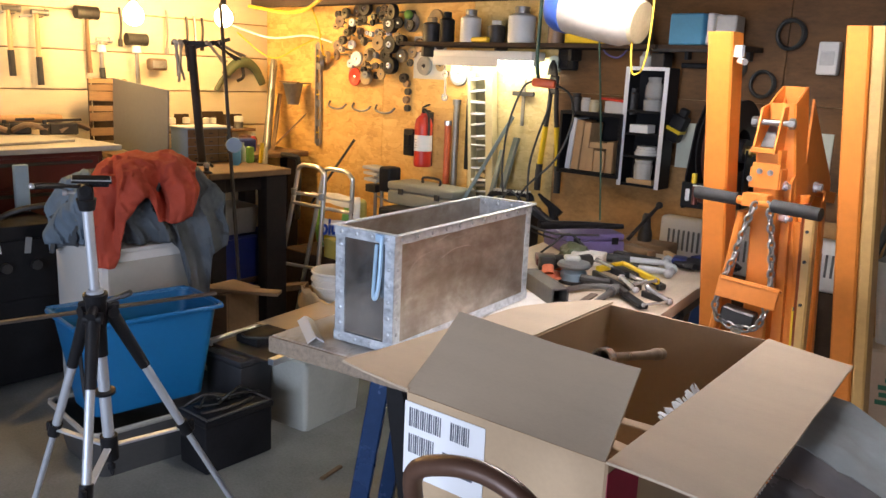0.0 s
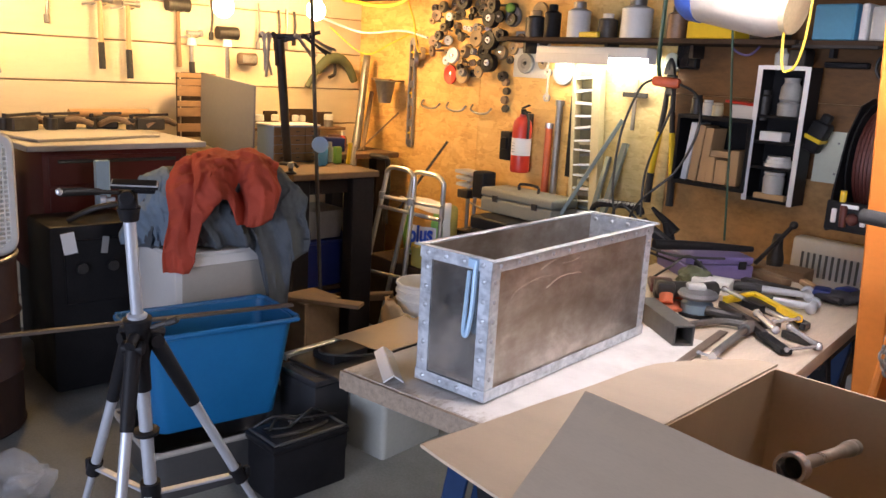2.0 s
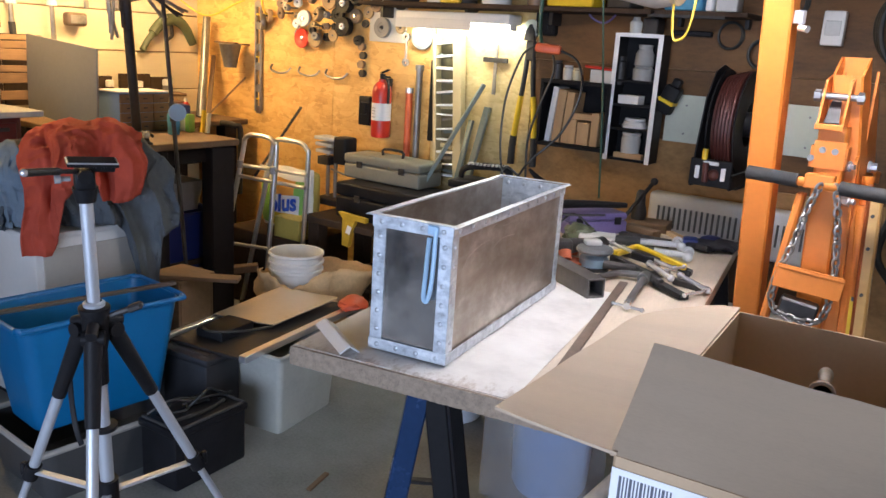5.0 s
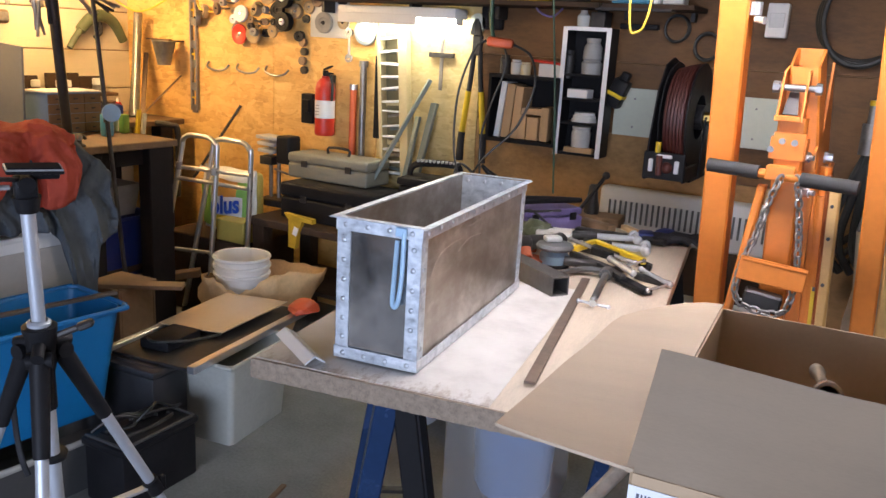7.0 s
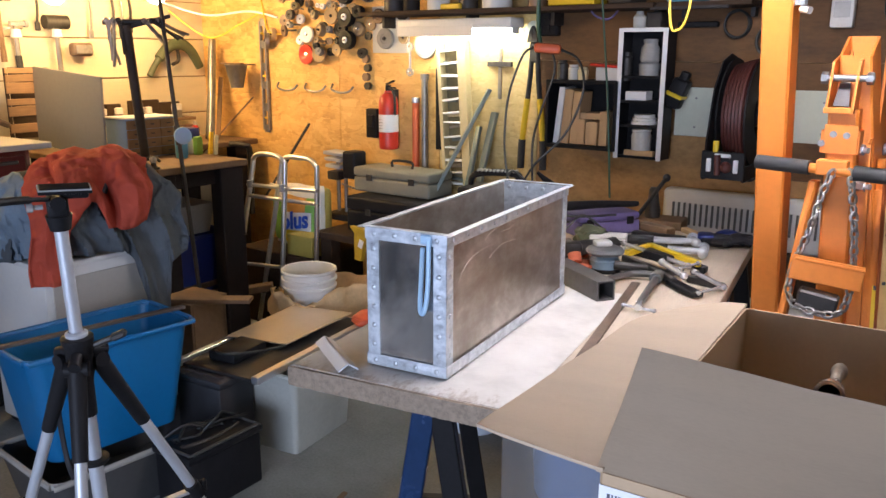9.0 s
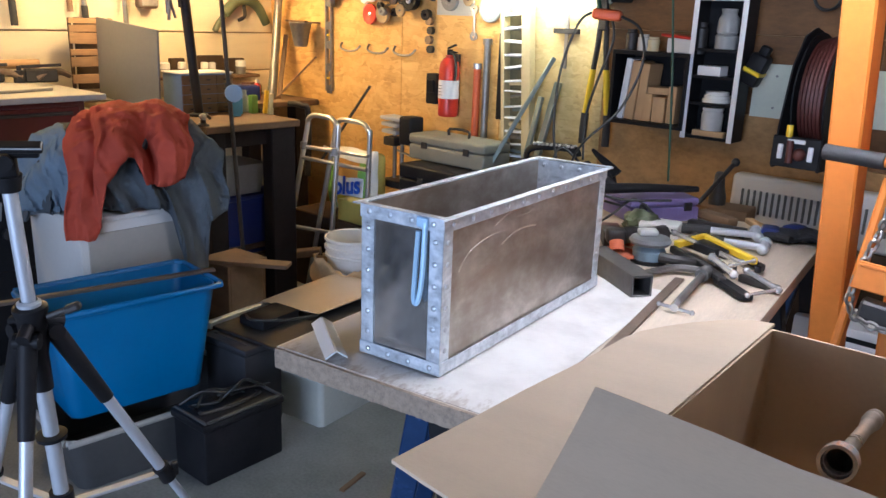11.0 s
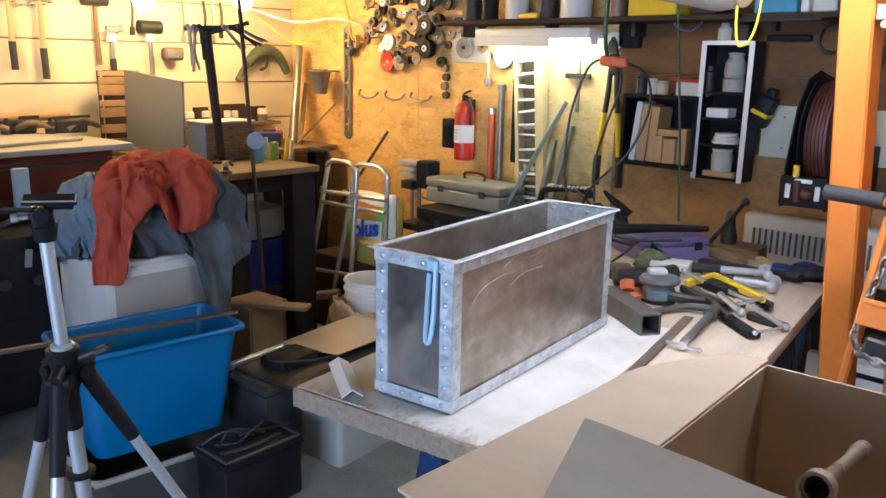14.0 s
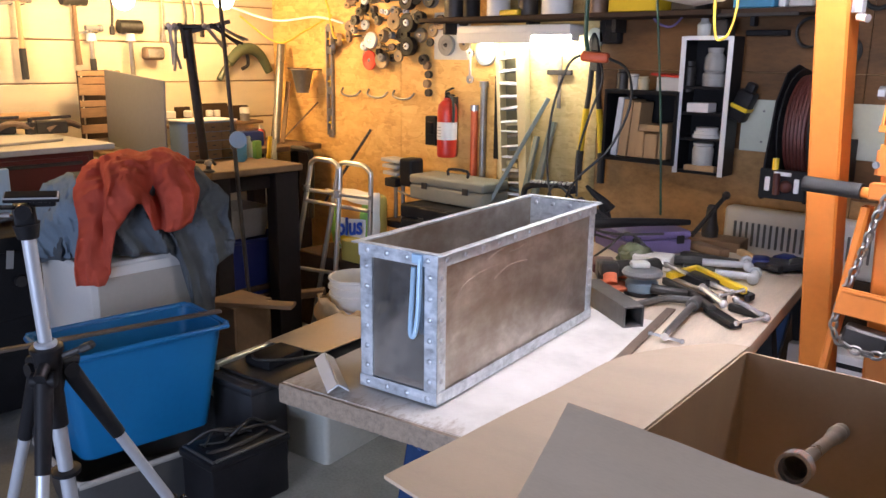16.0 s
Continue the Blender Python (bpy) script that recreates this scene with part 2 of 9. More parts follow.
M_KRAFT = mat("kraft_board", (0.48, 0.375, 0.265), 0.75, 0, 0.12, 2.5, 120, 0.06, stretch=(1, 6, 1))
M_KRAFT_IN = mat("kraft_inside", (0.47, 0.335, 0.205), 0.75, 0, 0.12, 2.5, 120, 0.06, stretch=(1, 6, 1))
M_PARTICLE = mat("particle_board", (0.36, 0.28, 0.205), 0.85, 0, 0.4, 90, 320, 0.8)
M_BENCH = mat("bench_wood", (0.62, 0.52, 0.4), 0.6, 0, 0.25, 3, 45, 0.12, stretch=(6, 1, 1))


def dusty_board(name):
    """Thin white board: scuffs and grey dust all over, the white worn through in chips towards its front edge."""
    m, ns, ls, p = nodes(name)
    tc = ns.new("ShaderNodeTexCoord")
    vec = tc.outputs["Object"]
    a = noise_tex(ns, ls, vec, 5, 5, 0.65)
    b = noise_tex(ns, ls, vec, 42, 6, 0.75, (1.0, 0.45, 1.0))
    base = ramp(ns, [(0.3, (0.56, 0.535, 0.5)), (0.5, (0.7, 0.675, 0.635)), (0.7, (0.76, 0.74, 0.7))])
    ls.new(a.outputs["Fac"], base.inputs["Fac"])
    sep = ns.new("ShaderNodeSeparateXYZ")
    ls.new(vec, sep.inputs[0])
    edge = ns.new("ShaderNodeMapRange")
    edge.inputs["From Min"].default_value, edge.inputs["From Max"].default_value = 0.0, 0.13
    edge.inputs["To Min"].default_value, edge.inputs["To Max"].default_value = 0.2, -0.14
    ls.new(sep.outputs["Y"], edge.inputs["Value"])
    add = ns.new("ShaderNodeMath")
    add.operation = "ADD"
    ls.new(b.outputs["Fac"], add.inputs[0])
    ls.new(edge.outputs[0], add.inputs[1])
    chip = ramp(ns, [(0.58, (0, 0, 0)), (0.74, (1, 1, 1))])
    ls.new(add.outputs[0], chip.inputs["Fac"])
    mx = ns.new("ShaderNodeMix")
    mx.data_type = "RGBA"
    ls.new(chip.outputs["Color"], mx.inputs["Factor"])
    ls.new(base.outputs["Color"], mx.inputs["A"])
    mx.inputs["B"].default_value = (0.46, 0.4, 0.34, 1)
    ls.new(mx.outputs["Result"], p.inputs["Base Color"])
    p.inputs["Roughness"].default_value = 0.62
    bu = ns.new("ShaderNodeBump")
    bu.inputs["Strength"].default_value, bu.inputs["Distance"].default_value = 0.25, 0.002
    ls.new(b.outputs["Fac"], bu.inputs["Height"])
    ls.new(bu.outputs[0], p.inputs["Normal"])
    return m


M_WHITE_BOARD = dusty_board("white_hardboard")
M_GALV = mat("galvanised_angle", (0.62, 0.66, 0.7), 0.36, 0.65, 0.28, 9, 60, 0.2, rvary=0.14)


def worn_sheet(name, tones, rough, metal, streak, smear):
    """Handled sheet steel: smears of rust film and polish, rolled streaks, slight oil-canning."""
    m, ns, ls, p = nodes(name)
    tc = ns.new("ShaderNodeTexCoord")
    vec = tc.outputs["Object"]
    a = noise_tex(ns, ls, vec, smear, 4, 0.6, (1.0, 1.0, 1.7))
    a.inputs["Distortion"].default_value = 0.35
    s = noise_tex(ns, ls, vec, 9, 4, 0.6, streak)
    mx = ns.new("ShaderNodeMath")
    mx.operation, mx.inputs[1].default_value = "MULTIPLY_ADD", 0.68
    h = ns.new("ShaderNodeMath")
    h.operation, h.inputs[1].default_value = "MULTIPLY", 0.32
    ls.new(s.outputs["Fac"], h.inputs[0])
    ls.new(a.outputs["Fac"], mx.inputs[0])
    ls.new(h.outputs[0], mx.inputs[2])
    r = ramp(ns, [(0.34, tones[0]), (0.45, tones[1]), (0.54, tones[2]), (0.68, tones[3])])
    ls.new(mx.outputs[0], r.inputs["Fac"])
    ls.new(r.outputs["Color"], p.inputs["Base Color"])
    rr = ns.new("ShaderNodeMapRange")
    rr.inputs["From Min"].default_value, rr.inputs["From Max"].default_value = 0.3, 0.7
    rr.inputs["To Min"].default_value, rr.inputs["To Max"].default_value = rough[0], rough[1]
    ls.new(mx.outputs[0], rr.inputs["Value"])
    ls.new(rr.outputs[0], p.inputs["Roughness"])
    p.inputs["Metallic"].default_value = metal
    w = noise_tex(ns, ls, vec, 7, 2, 0.5)
    bu = ns.new("ShaderNodeBump")
    bu.inputs["Strength"].default_value, bu.inputs["Distance"].default_value = 0.22, 0.006
    ls.new(w.outputs["Fac"], bu.inputs["Height"])
    ls.new(bu.outputs[0], p.inputs["Normal"])
    return m


M_SHEET = worn_sheet("smeared_sheet_steel", ((0.28, 0.23, 0.185), (0.345, 0.295, 0.248), (0.43, 0.387, 0.342), (0.62, 0.58, 0.53)), (0.31, 0.46), 0.86, (2.0, 1.0, 3.0), 6)
M_ENDSHEET = worn_sheet("grey_sheet_steel", ((0.32, 0.31, 0.3), (0.47, 0.46, 0.45), (0.6, 0.58, 0.56), (0.8, 0.78, 0.75)), (0.07, 0.24), 0.85, (2.0, 2.0, 2.0), 4.5)
M_ZINC = worn_sheet("spangled_zinc", ((0.42, 0.46, 0.5), (0.58, 0.63, 0.68), (0.7, 0.75, 0.8), (0.86, 0.9, 0.94)), (0.26, 0.55), 0.55, (8.0, 8.0, 8.0), 26)
M_ALU = mat("aluminium", (0.78, 0.78, 0.77), 0.32, 0.9, 0.12, 6, 60, 0.08)
M_CHROME = mat("chrome", (0.8, 0.8, 0.82), 0.2, 0.7, 0.1, 8, 60, 0.03, rvary=0.08)
M_STEEL = mat("dull_steel", (0.3, 0.29, 0.28), 0.42, 0.8, 0.35, 7, 60, 0.15)
M_DARKSTEEL = mat("dark_steel", (0.055, 0.052, 0.05), 0.5, 0.6, 0.4, 6, 50, 0.15)
M_RUSTBAR = mat("rusty_flat_steel", (0.22, 0.16, 0.12), 0.5, 0.6, 0.4, 9, 70, 0.2)
M_ORANGE = mat("orange_enamel", (0.68, 0.215, 0.036), 0.45, 0, 0.16, 2.5, 40, 0.05, spec=0.3)
M_BLACKP = mat("black_plastic", (0.015, 0.015, 0.0165), 0.45, 0, 0.3, 6, 80, 0.06, spec=0.12)
M_RUBBER = mat("black_rubber", (0.028, 0.028, 0.028), 0.75, 0, 0.3, 8, 90, 0.15)
M_BLUEP = mat("blue_tote_plastic", (0.006, 0.14, 0.34), 0.42, 0, 0.14, 3, 50, 0.04)
M_DEEPBLUE = mat("deep_blue_plastic", (0.006, 0.018, 0.13), 0.45, 0, 0.2, 3, 50, 0.04)
M_GREYP = mat("grey_plastic", (0.3, 0.3, 0.29), 0.5, 0, 0.2, 3, 60, 0.06)
M_PALEP = mat("pale_grey_plastic", (0.55, 0.55, 0.52), 0.5, 0, 0.15, 3, 60, 0.05)
M_WHITE = mat("white_enamel", (0.72, 0.71, 0.68), 0.35, 0, 0.08, 2.5, 50, 0.03)
M_WHITEP = mat("white_plastic", (0.74, 0.73, 0.69), 0.45, 0, 0.1, 4, 60, 0.04)
M_RUST = mat("brown_drum_paint", (0.06, 0.026, 0.017), 0.5, 0.15, 0.35, 3, 40, 0.12)
M_RED = mat("red_paint", (0.55, 0.035, 0.02), 0.35, 0, 0.15, 4, 50, 0.03, coat=0.2)
M_REDCHEST = mat("red_chest_enamel", (0.085, 0.007, 0.006), 0.4, 0, 0.2, 3, 50, 0.03)
M_REDCLOTH = mat("red_cotton", (0.43, 0.075, 0.045), 0.9, 0, 0.22, 6, 260, 0.35, spec=0.15)
M_GREYCLOTH = mat("grey_blue_cotton", (0.1, 0.114, 0.128), 0.92, 0, 0.3, 6, 260, 0.35, spec=0.12)
M_DENIM = mat("faded_denim", (0.19, 0.25, 0.31), 0.92, 0, 0.3, 5, 300, 0.35, spec=0.12)
M_YELLOW = mat("yellow_paint", (0.75, 0.52, 0.02), 0.4, 0, 0.15, 5, 60, 0.04)
M_GREEN = mat("green_paint", (0.085, 0.1, 0.05), 0.5, 0, 0.3, 5, 60, 0.06)
M_PALEGREEN = mat("pale_green_sheet", (0.6, 0.625, 0.51), 0.6, 0, 0.1, 3, 60, 0.04)
M_OLIVE = mat("olive_case", (0.21, 0.205, 0.165), 0.5, 0, 0.2, 4, 60, 0.06)
M_PURPLE = mat("purple_plastic", (0.14, 0.11, 0.26), 0.45, 0, 0.2, 4, 60, 0.04)
M_HOSE = mat("dark_red_hose", (0.075, 0.018, 0.013), 0.5, 0, 0.3, 6, 60, 0.08)
M_WOOD = mat("pale_timber", (0.5, 0.33, 0.17), 0.65, 0, 0.25, 4, 40, 0.12, stretch=(1, 1, 0.2), per=0.12)
M_OLDWOOD = mat("old_timber", (0.2, 0.12, 0.062), 0.75, 0, 0.35, 4, 40, 0.2, stretch=(0.3, 1, 1))
M_GREYBOARD = mat("grey_painted_panel", (0.2, 0.197, 0.185), 0.5, 0.1, 0.12, 2, 40, 0.04)
M_GREYTOP = mat("worn_grey_top", (0.4, 0.385, 0.365), 0.55, 0, 0.25, 3, 40, 0.08)
M_CABLE = mat("black_cable", (0.02, 0.022, 0.02), 0.5, 0, 0.2, 8, 60, 0.0)
M_GREENCORD = mat("green_cord", (0.02, 0.07, 0.035), 0.5, 0, 0.2, 8, 60, 0.0)
M_YCORD = mat("yellow_cord", (0.75, 0.5, 0.05), 0.5, 0, 0.2, 8, 60, 0.0)
M_PAPER = mat("white_paper", (0.78, 0.79, 0.8), 0.7, 0, 0.04, 4, 60, 0.02)
M_INK = mat("faded_ink", (0.1, 0.105, 0.13), 0.7, 0, 0.1, 4, 60, 0.0)
M_BROWNPIPE = mat("brown_painted_pipe", (0.1, 0.05, 0.032), 0.4, 0.2, 0.3, 6, 60, 0.06)
M_SANDRED = mat("orange_abrasive", (0.5, 0.13, 0.06), 0.8, 0, 0.2, 9, 160, 0.4)
M_STONE = mat("grey_abrasive", (0.3, 0.29, 0.27), 0.85, 0, 0.25, 9, 200, 0.5)
M_TAN = mat("tan_abrasive", (0.42, 0.3, 0.16), 0.8, 0, 0.25, 9, 160, 0.4)
M_BAG = clear("clear_bag", (0.8, 0.83, 0.86), 0.12, 0.28)
M_JUG = mat("dusty_beige_plastic", (0.5, 0.45, 0.38), 0.5, 0, 0.2, 6, 40, 0.1)
M_TANBAG = mat("tan_sack", (0.68, 0.45, 0.22), 0.7, 0, 0.25, 8, 60, 0.3)
M_BULB = glow("lit_bulb", (1.0, 0.64, 0.275), BULB)
M_TUBE = glow("lit_tube", (1.0, 0.98, 0.84), TUBE)
M_OVERHEAD = glow("added_light_tube", (0.96, 0.92, 1.0), OVERHEAD)
M_HEATSLOT = mat("shaded_slot", (0.1, 0.1, 0.095), 0.6, 0, 0.2)
M_BATTERY = mat("black_battery_case", (0.016, 0.016, 0.018), 0.4, 0, 0.4, 6, 80, 0.05, spec=0.15)
M_BRASSY = mat("worn_galvanised_pipe", (0.52, 0.46, 0.38), 0.45, 0.4, 0.4, 14, 70, 0.2)
M_PALEBLUE = mat("pale_blue_plastic", (0.35, 0.5, 0.65), 0.5, 0, 0.12, 4, 60, 0.04)
M_OLIVEORANGE = mat("tan_leg_paint", (0.55, 0.33, 0.11), 0.5, 0, 0.25, 4, 50, 0.1)
M_BINGREY = mat("charcoal_bin_plastic", (0.06, 0.06, 0.06), 0.5, 0, 0.25, 4, 60, 0.06)
M_BINDARK = mat("dusty_black_plastic", (0.03, 0.03, 0.033), 0.5, 0, 0.35, 5, 60, 0.06)
M_BINPALE = mat("dusty_bin_plastic", (0.47, 0.48, 0.43), 0.55, 0, 0.2, 3, 60, 0.06)
M_SHADEWOOD = mat("shade_black_timber", (0.018, 0.014, 0.014), 0.7, 0, 0.4, 4, 40, 0.2, spec=0.2)
M_DARKWOOD = mat("dark_stained_timber", (0.055, 0.034, 0.021), 0.8, 0, 0.4, 3, 40, 0.2, spec=0.25)
M_PALEWOOD = mat("pale_yellow_timber", (0.6, 0.5, 0.28), 0.6, 0, 0.15, 3, 40, 0.1)
M_GREYGREEN = mat("grey_green_steel", (0.2, 0.24, 0.22), 0.45, 0.4, 0.2, 4, 50, 0.06)
M_LIME = mat("lime_print", (0.2, 0.42, 0.08), 0.6, 0, 0.1)
M_GREENP = mat("dark_green_print", (0.03, 0.16, 0.09), 0.7, 0, 0.1)
M_SKY = mat("sky_blue_box", (0.08, 0.3, 0.48), 0.5, 0, 0.15)
M_YELLOWISH = mat("pale_yellow_glass", (0.55, 0.48, 0.3), 0.35, 0, 0.15)
M_CREAM = mat("cream_enamel", (0.66, 0.65, 0.61), 0.4, 0, 0.1, 3, 50, 0.03)
# the same strand board, paler: the tube's white light put into its colour
M_OSBLIT = osb_material("tubelit_strand_board", (0.68, 0.54, 0.26), (0.57, 0.43, 0.185), (0.42, 0.295, 0.115), 1.35)
M_SATIN = mat("satin_silver", (0.52, 0.55, 0.59), 0.42, 0.45, 0.08, 6, 60, 0.03)
M_MAILER = mat("grey_green_plastic_wrap", (0.46, 0.53, 0.57), 0.36, 0, 0.25, 5, 30, 0.1, coat=0.15)
M_SANDER = mat("dark_grey_plastic", (0.1, 0.105, 0.11), 0.5, 0, 0.2)
M_BRASS = mat("worn_brass", (0.62, 0.42, 0.13), 0.35, 1.0, 0.25, 8, 60, 0.05)
M_DARKORANGE = mat("dark_orange_paint", (0.3, 0.07, 0.015), 0.6, 0, 0.3, 6, 50, 0.1)
M_CASTGREY = mat("dull_cast_iron", (0.16, 0.155, 0.15), 0.5, 0.6, 0.3, 9, 60, 0.15)
M_KHAKI = mat("khaki_fibre", (0.2, 0.17, 0.1), 0.75, 0, 0.25, 8, 120, 0.3)

# ---- the room ----
X0, X1, Y0, Y1, H = -4.6, 2.4, -3.0, 3.6, 2.16
bm = B()
box(bm, ((X0 + X1) / 2, (Y0 + Y1) / 2 - 0.0, -0.1), (X1 - X0 + 0.4, Y1 - Y0 + 0.4, 0.2))
solid("floor", bm, M_CONC, "stained grey concrete garage floor", "floor", kind="structure")
bm = B()
box(bm, (0, -28.2, -0.13), (80, 50, 0.2))
solid("ground", bm, M_CONC, "grey driveway outside the open garage door", "ground", kind="structure")

# ceiling: boards on joists, one mesh
bm = B()
box(bm, ((X0 + X1) / 2, (Y0 + Y1) / 2, H + 0.12 + 0.05), (X1 - X0 + 0.4, Y1 - Y0 + 0.4, 0.1))
for k in range(15):
    box(bm, (-4.3 + k * 0.46, (Y0 + Y1) / 2, H + 0.045), (0.04, Y1 - Y0, 0.15), bev=0.003)
box(bm, ((X0 + X1) / 2, 3.5, H - 0.05), (X1 - X0, 0.09, 0.14), bev=0.004)
solid("ceiling", bm, M_CEIL, "dark unpainted timber joists and ceiling boards", "ceiling", kind="structure")

# north wall of strand board and plywood sheets
wall_n = solid("wall_north", boxes((((X0 + X1) / 2, Y1 + 0.11, 1.1), (X1 - X0 + 0.4, 0.2, 2.4))), M_WALL, "garage wall lined with strand board and plywood sheets", "wall", kind="structure")
# plywood rows: dim tone above, lit tone below, in place of the light's falloff
for x0, x1, m, z0, z1 in ((-4.6, -3.32, M_OSB, 0.0, 2.12), (-3.317, -2.56, M_OSB, 0.0, 2.12), (-2.557, -1.93, M_OSBLIT, 0.0, 2.12), (-1.927, -0.72, M_PLYLIT, 0.0, 1.22), (-1.927, -0.72, M_PLYDIM, 1.223, 1.55), (-1.927, -0.72, M_PLYDIM, 1.553, 2.12),
                          (-0.717, 0.5, M_PLYLIT, 0.0, 1.05), (-0.717, 0.5, M_PLYDIM, 1.053, 1.55), (-0.717, 0.5, M_PLYDIM, 1.553, 2.12), (0.503, 2.4, M_PLYDIM, 0.0, 2.12)):
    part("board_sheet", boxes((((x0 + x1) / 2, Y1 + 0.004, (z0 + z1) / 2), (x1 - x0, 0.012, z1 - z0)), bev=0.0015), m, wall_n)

# west wall of white horizontal boards
wall_w = solid("wall_west", boxes(((X0 - 0.12, (Y0 + Y1) / 2, 1.1), (0.2, Y1 - Y0 + 0.4, 2.4))), M_WALL, "garage wall of white painted horizontal boards", "wall", kind="structure")
z = -0.045
while z < 2.1:
    box_m = boxes(((X0 - 0.008, 0.3, z + 0.1215), (0.024, 6.6, 0.238)), bev=0.004)
    part("board", box_m, M_SIDING, wall_w)
    z += 0.245

solid("wall_east", boxes(((X1 + 0.1, (Y0 + Y1) / 2, 1.1), (0.2, Y1 - Y0 + 0.4, 2.4))), M_WALL, "plain board garage wall", "wall", kind="structure")
bm = boxes((((X0 - 1.4) / 2, Y0 - 0.1, 1.1), (-1.4 - X0, 0.2, 2.4)), (((2.0 + X1) / 2, Y0 - 0.1, 1.1), (X1 - 2.0, 0.2, 2.4)), ((0.3, Y0 - 0.1, 2.17), (3.4, 0.2, 0.26)))
solid("wall_south", bm, M_WALL, "garage wall around the open door", "wall", kind="structure")

# ---- lights of the room ----
def bare_bulb(name, m, label, r=0.058):
    t = thing(name, m, label, "light bulb", group="bare bulbs")
    bm = B()
    lathe(bm, [(0.0, -0.11), (r * 0.5, -0.102), (r * 0.87, -0.08), (r, -0.05), (r * 0.87, -0.02), (r * 0.5, 0.005), (0.013, 0.028), (0.0, 0.028)], 20)
    part("glass", bm, M_BULB, t, "glowing warm glass")
    bm = B()
    cyl(bm, (0, 0, 0.026), (0, 0, 0.07), 0.02, seg=16)
    cyl(bm, (0, 0, 0.07), (0, 0, 0.085), 0.03, 0.024, seg=16)
    part("socket", bm, M_BLACKP, t, "dark lamp socket")
    return t


for bx, by, bz in ((-4.02, 2.23, 1.93), (-4.06, 1.2, 2.02), (-4.05, 2.86, 1.965)):
    t = bare_bulb("bare_bulb", pose(bx, by, bz), "bare glowing bulb hanging in front of the white boards")
    bm = B()
    pipe(bm, [(0, 0, 0.08), (0.01, 0.005, 0.15), (0, 0, H + 0.13 - bz)], 0.004, 6)
    part("cord", bm, M_CABLE, t, "thin dark flex")

# thin pole leaning on the corner bench
t = thing("thin_pole", pose(-3.008, 2.279, 0), "thin dark steel pole with a pale blue disc", "pole")
lean = Vector((-0.217, 0.08, 1.0))
bm = B()
cyl(bm, lean * 0.01, lean * 1.95, 0.0105, seg=10)
cyl(bm, lean * 1.14, lean * 1.23, 0.017, seg=12)
part("pole", bm, M_DARKSTEEL, t, "thin dark steel pole")
bm = B()
cyl(bm, (0, 0, 0), lean * 0.03, 0.019, 0.014, seg=12)
part("rubber_foot", bm, M_RUBBER, t)
bm = B()
cyl(bm, lean * 1.185 + Vector((0.018, 0.012, 0)), lean * 1.185 + Vector((0.034, 0.004, 0)), 0.042, seg=24)
part("disc", bm, M_PALEBLUE, t, "pale blue round disc")

# fluorescent fitting under the wall shelf
t = thing("fluorescent_light", pose(-2.415, 3.47, 1.705), "white fluorescent work light with a lit tube under the shelf", "light")
bm = B()
box(bm, (0.065, 0.01, 0.03), (0.72, 0.13, 0.05), bev=0.008, seg=2)
part("housing", bm, M_WHITE, t, "white metal housing")
bm = B()
cyl(bm, (-0.255, 0, -0.012), (0.41, 0, -0.012), 0.014, seg=14)
part("tube", bm, M_TUBE, t, "glowing white tube")
part("front_skirt", boxes(((-0.045, -0.058, -0.008), (0.49, 0.004, 0.05)), bev=0.001), M_WHITE, t, "white front skirt hiding the tube")
bm = B()
box(bm, (-0.275, 0, -0.004), (0.035, 0.06, 0.04), bev=0.004)
part("end_cap", bm, M_WHITEP, t)
bm = B()
box(bm, (0.418, 0, -0.004), (0.012, 0.06, 0.04), bev=0.003)
part("end_cap", bm, M_WHITEP, t)

# ---- workbench ----
BC, BA = Vector((-1.135, 1.083, 0)), math.degrees(math.atan2(0.16, 0.987))
BM = pose(BC.x, BC.y, 0, 0, 0, BA)
BT = 0.896
bench = thing("workbench", BM, "thick particle board workbench with a tan worn top", "workbench")
bm = B()
box(bm, (0.4, 0.938, BT - 0.022), (0.8, 1.876, 0.044), bev=0.004, seg=2)
part("worktop", bm, M_BENCH, bench, "worn tan worktop")
bm = B()
rows = []
for j in range(7):
    row = []
    for i in range(181):
        x, z = 0.8 * i / 180, 0.044 * (1 - j / 6)
        q = Vector((x * 60, 0, z * 60))
        e = 0.0028 * noise.noise(q) + 0.0022 * noise.noise(q * 3.1) + (0.004 * max(0.0, noise.noise(q * 0.35 + Vector((9, 0, 0)))) if j < 2 else 0)
        row.append(bm.verts.new((x, -0.003 + e - (0.001 if 0 < j < 6 else 0), BT - 0.044 + z + (0.0012 * noise.noise(q * 0.7) if j == 0 else 0))))
    rows.append(row)
back = [[bm.verts.new((0.8 * i / 180, 0.004, BT - 0.044 + 0.044 * s)) for i in range(181)] for s in (0, 1)]
rows = [back[1]] + rows + [back[0]]
for j in range(len(rows) - 1):
    for i in range(180):
        bm.faces.new((rows[j][i], rows[j + 1][i], rows[j + 1][i + 1], rows[j][i + 1]))
part("front_edge", bm, M_PARTICLE, bench, "rough crumbled particle board edge")
bm = B()
box(bm, (0.4, 0.95, BT - 0.07), (0.08, 1.7, 0.05), bev=0.004)
part("rail", bm, M_OLDWOOD, bench)


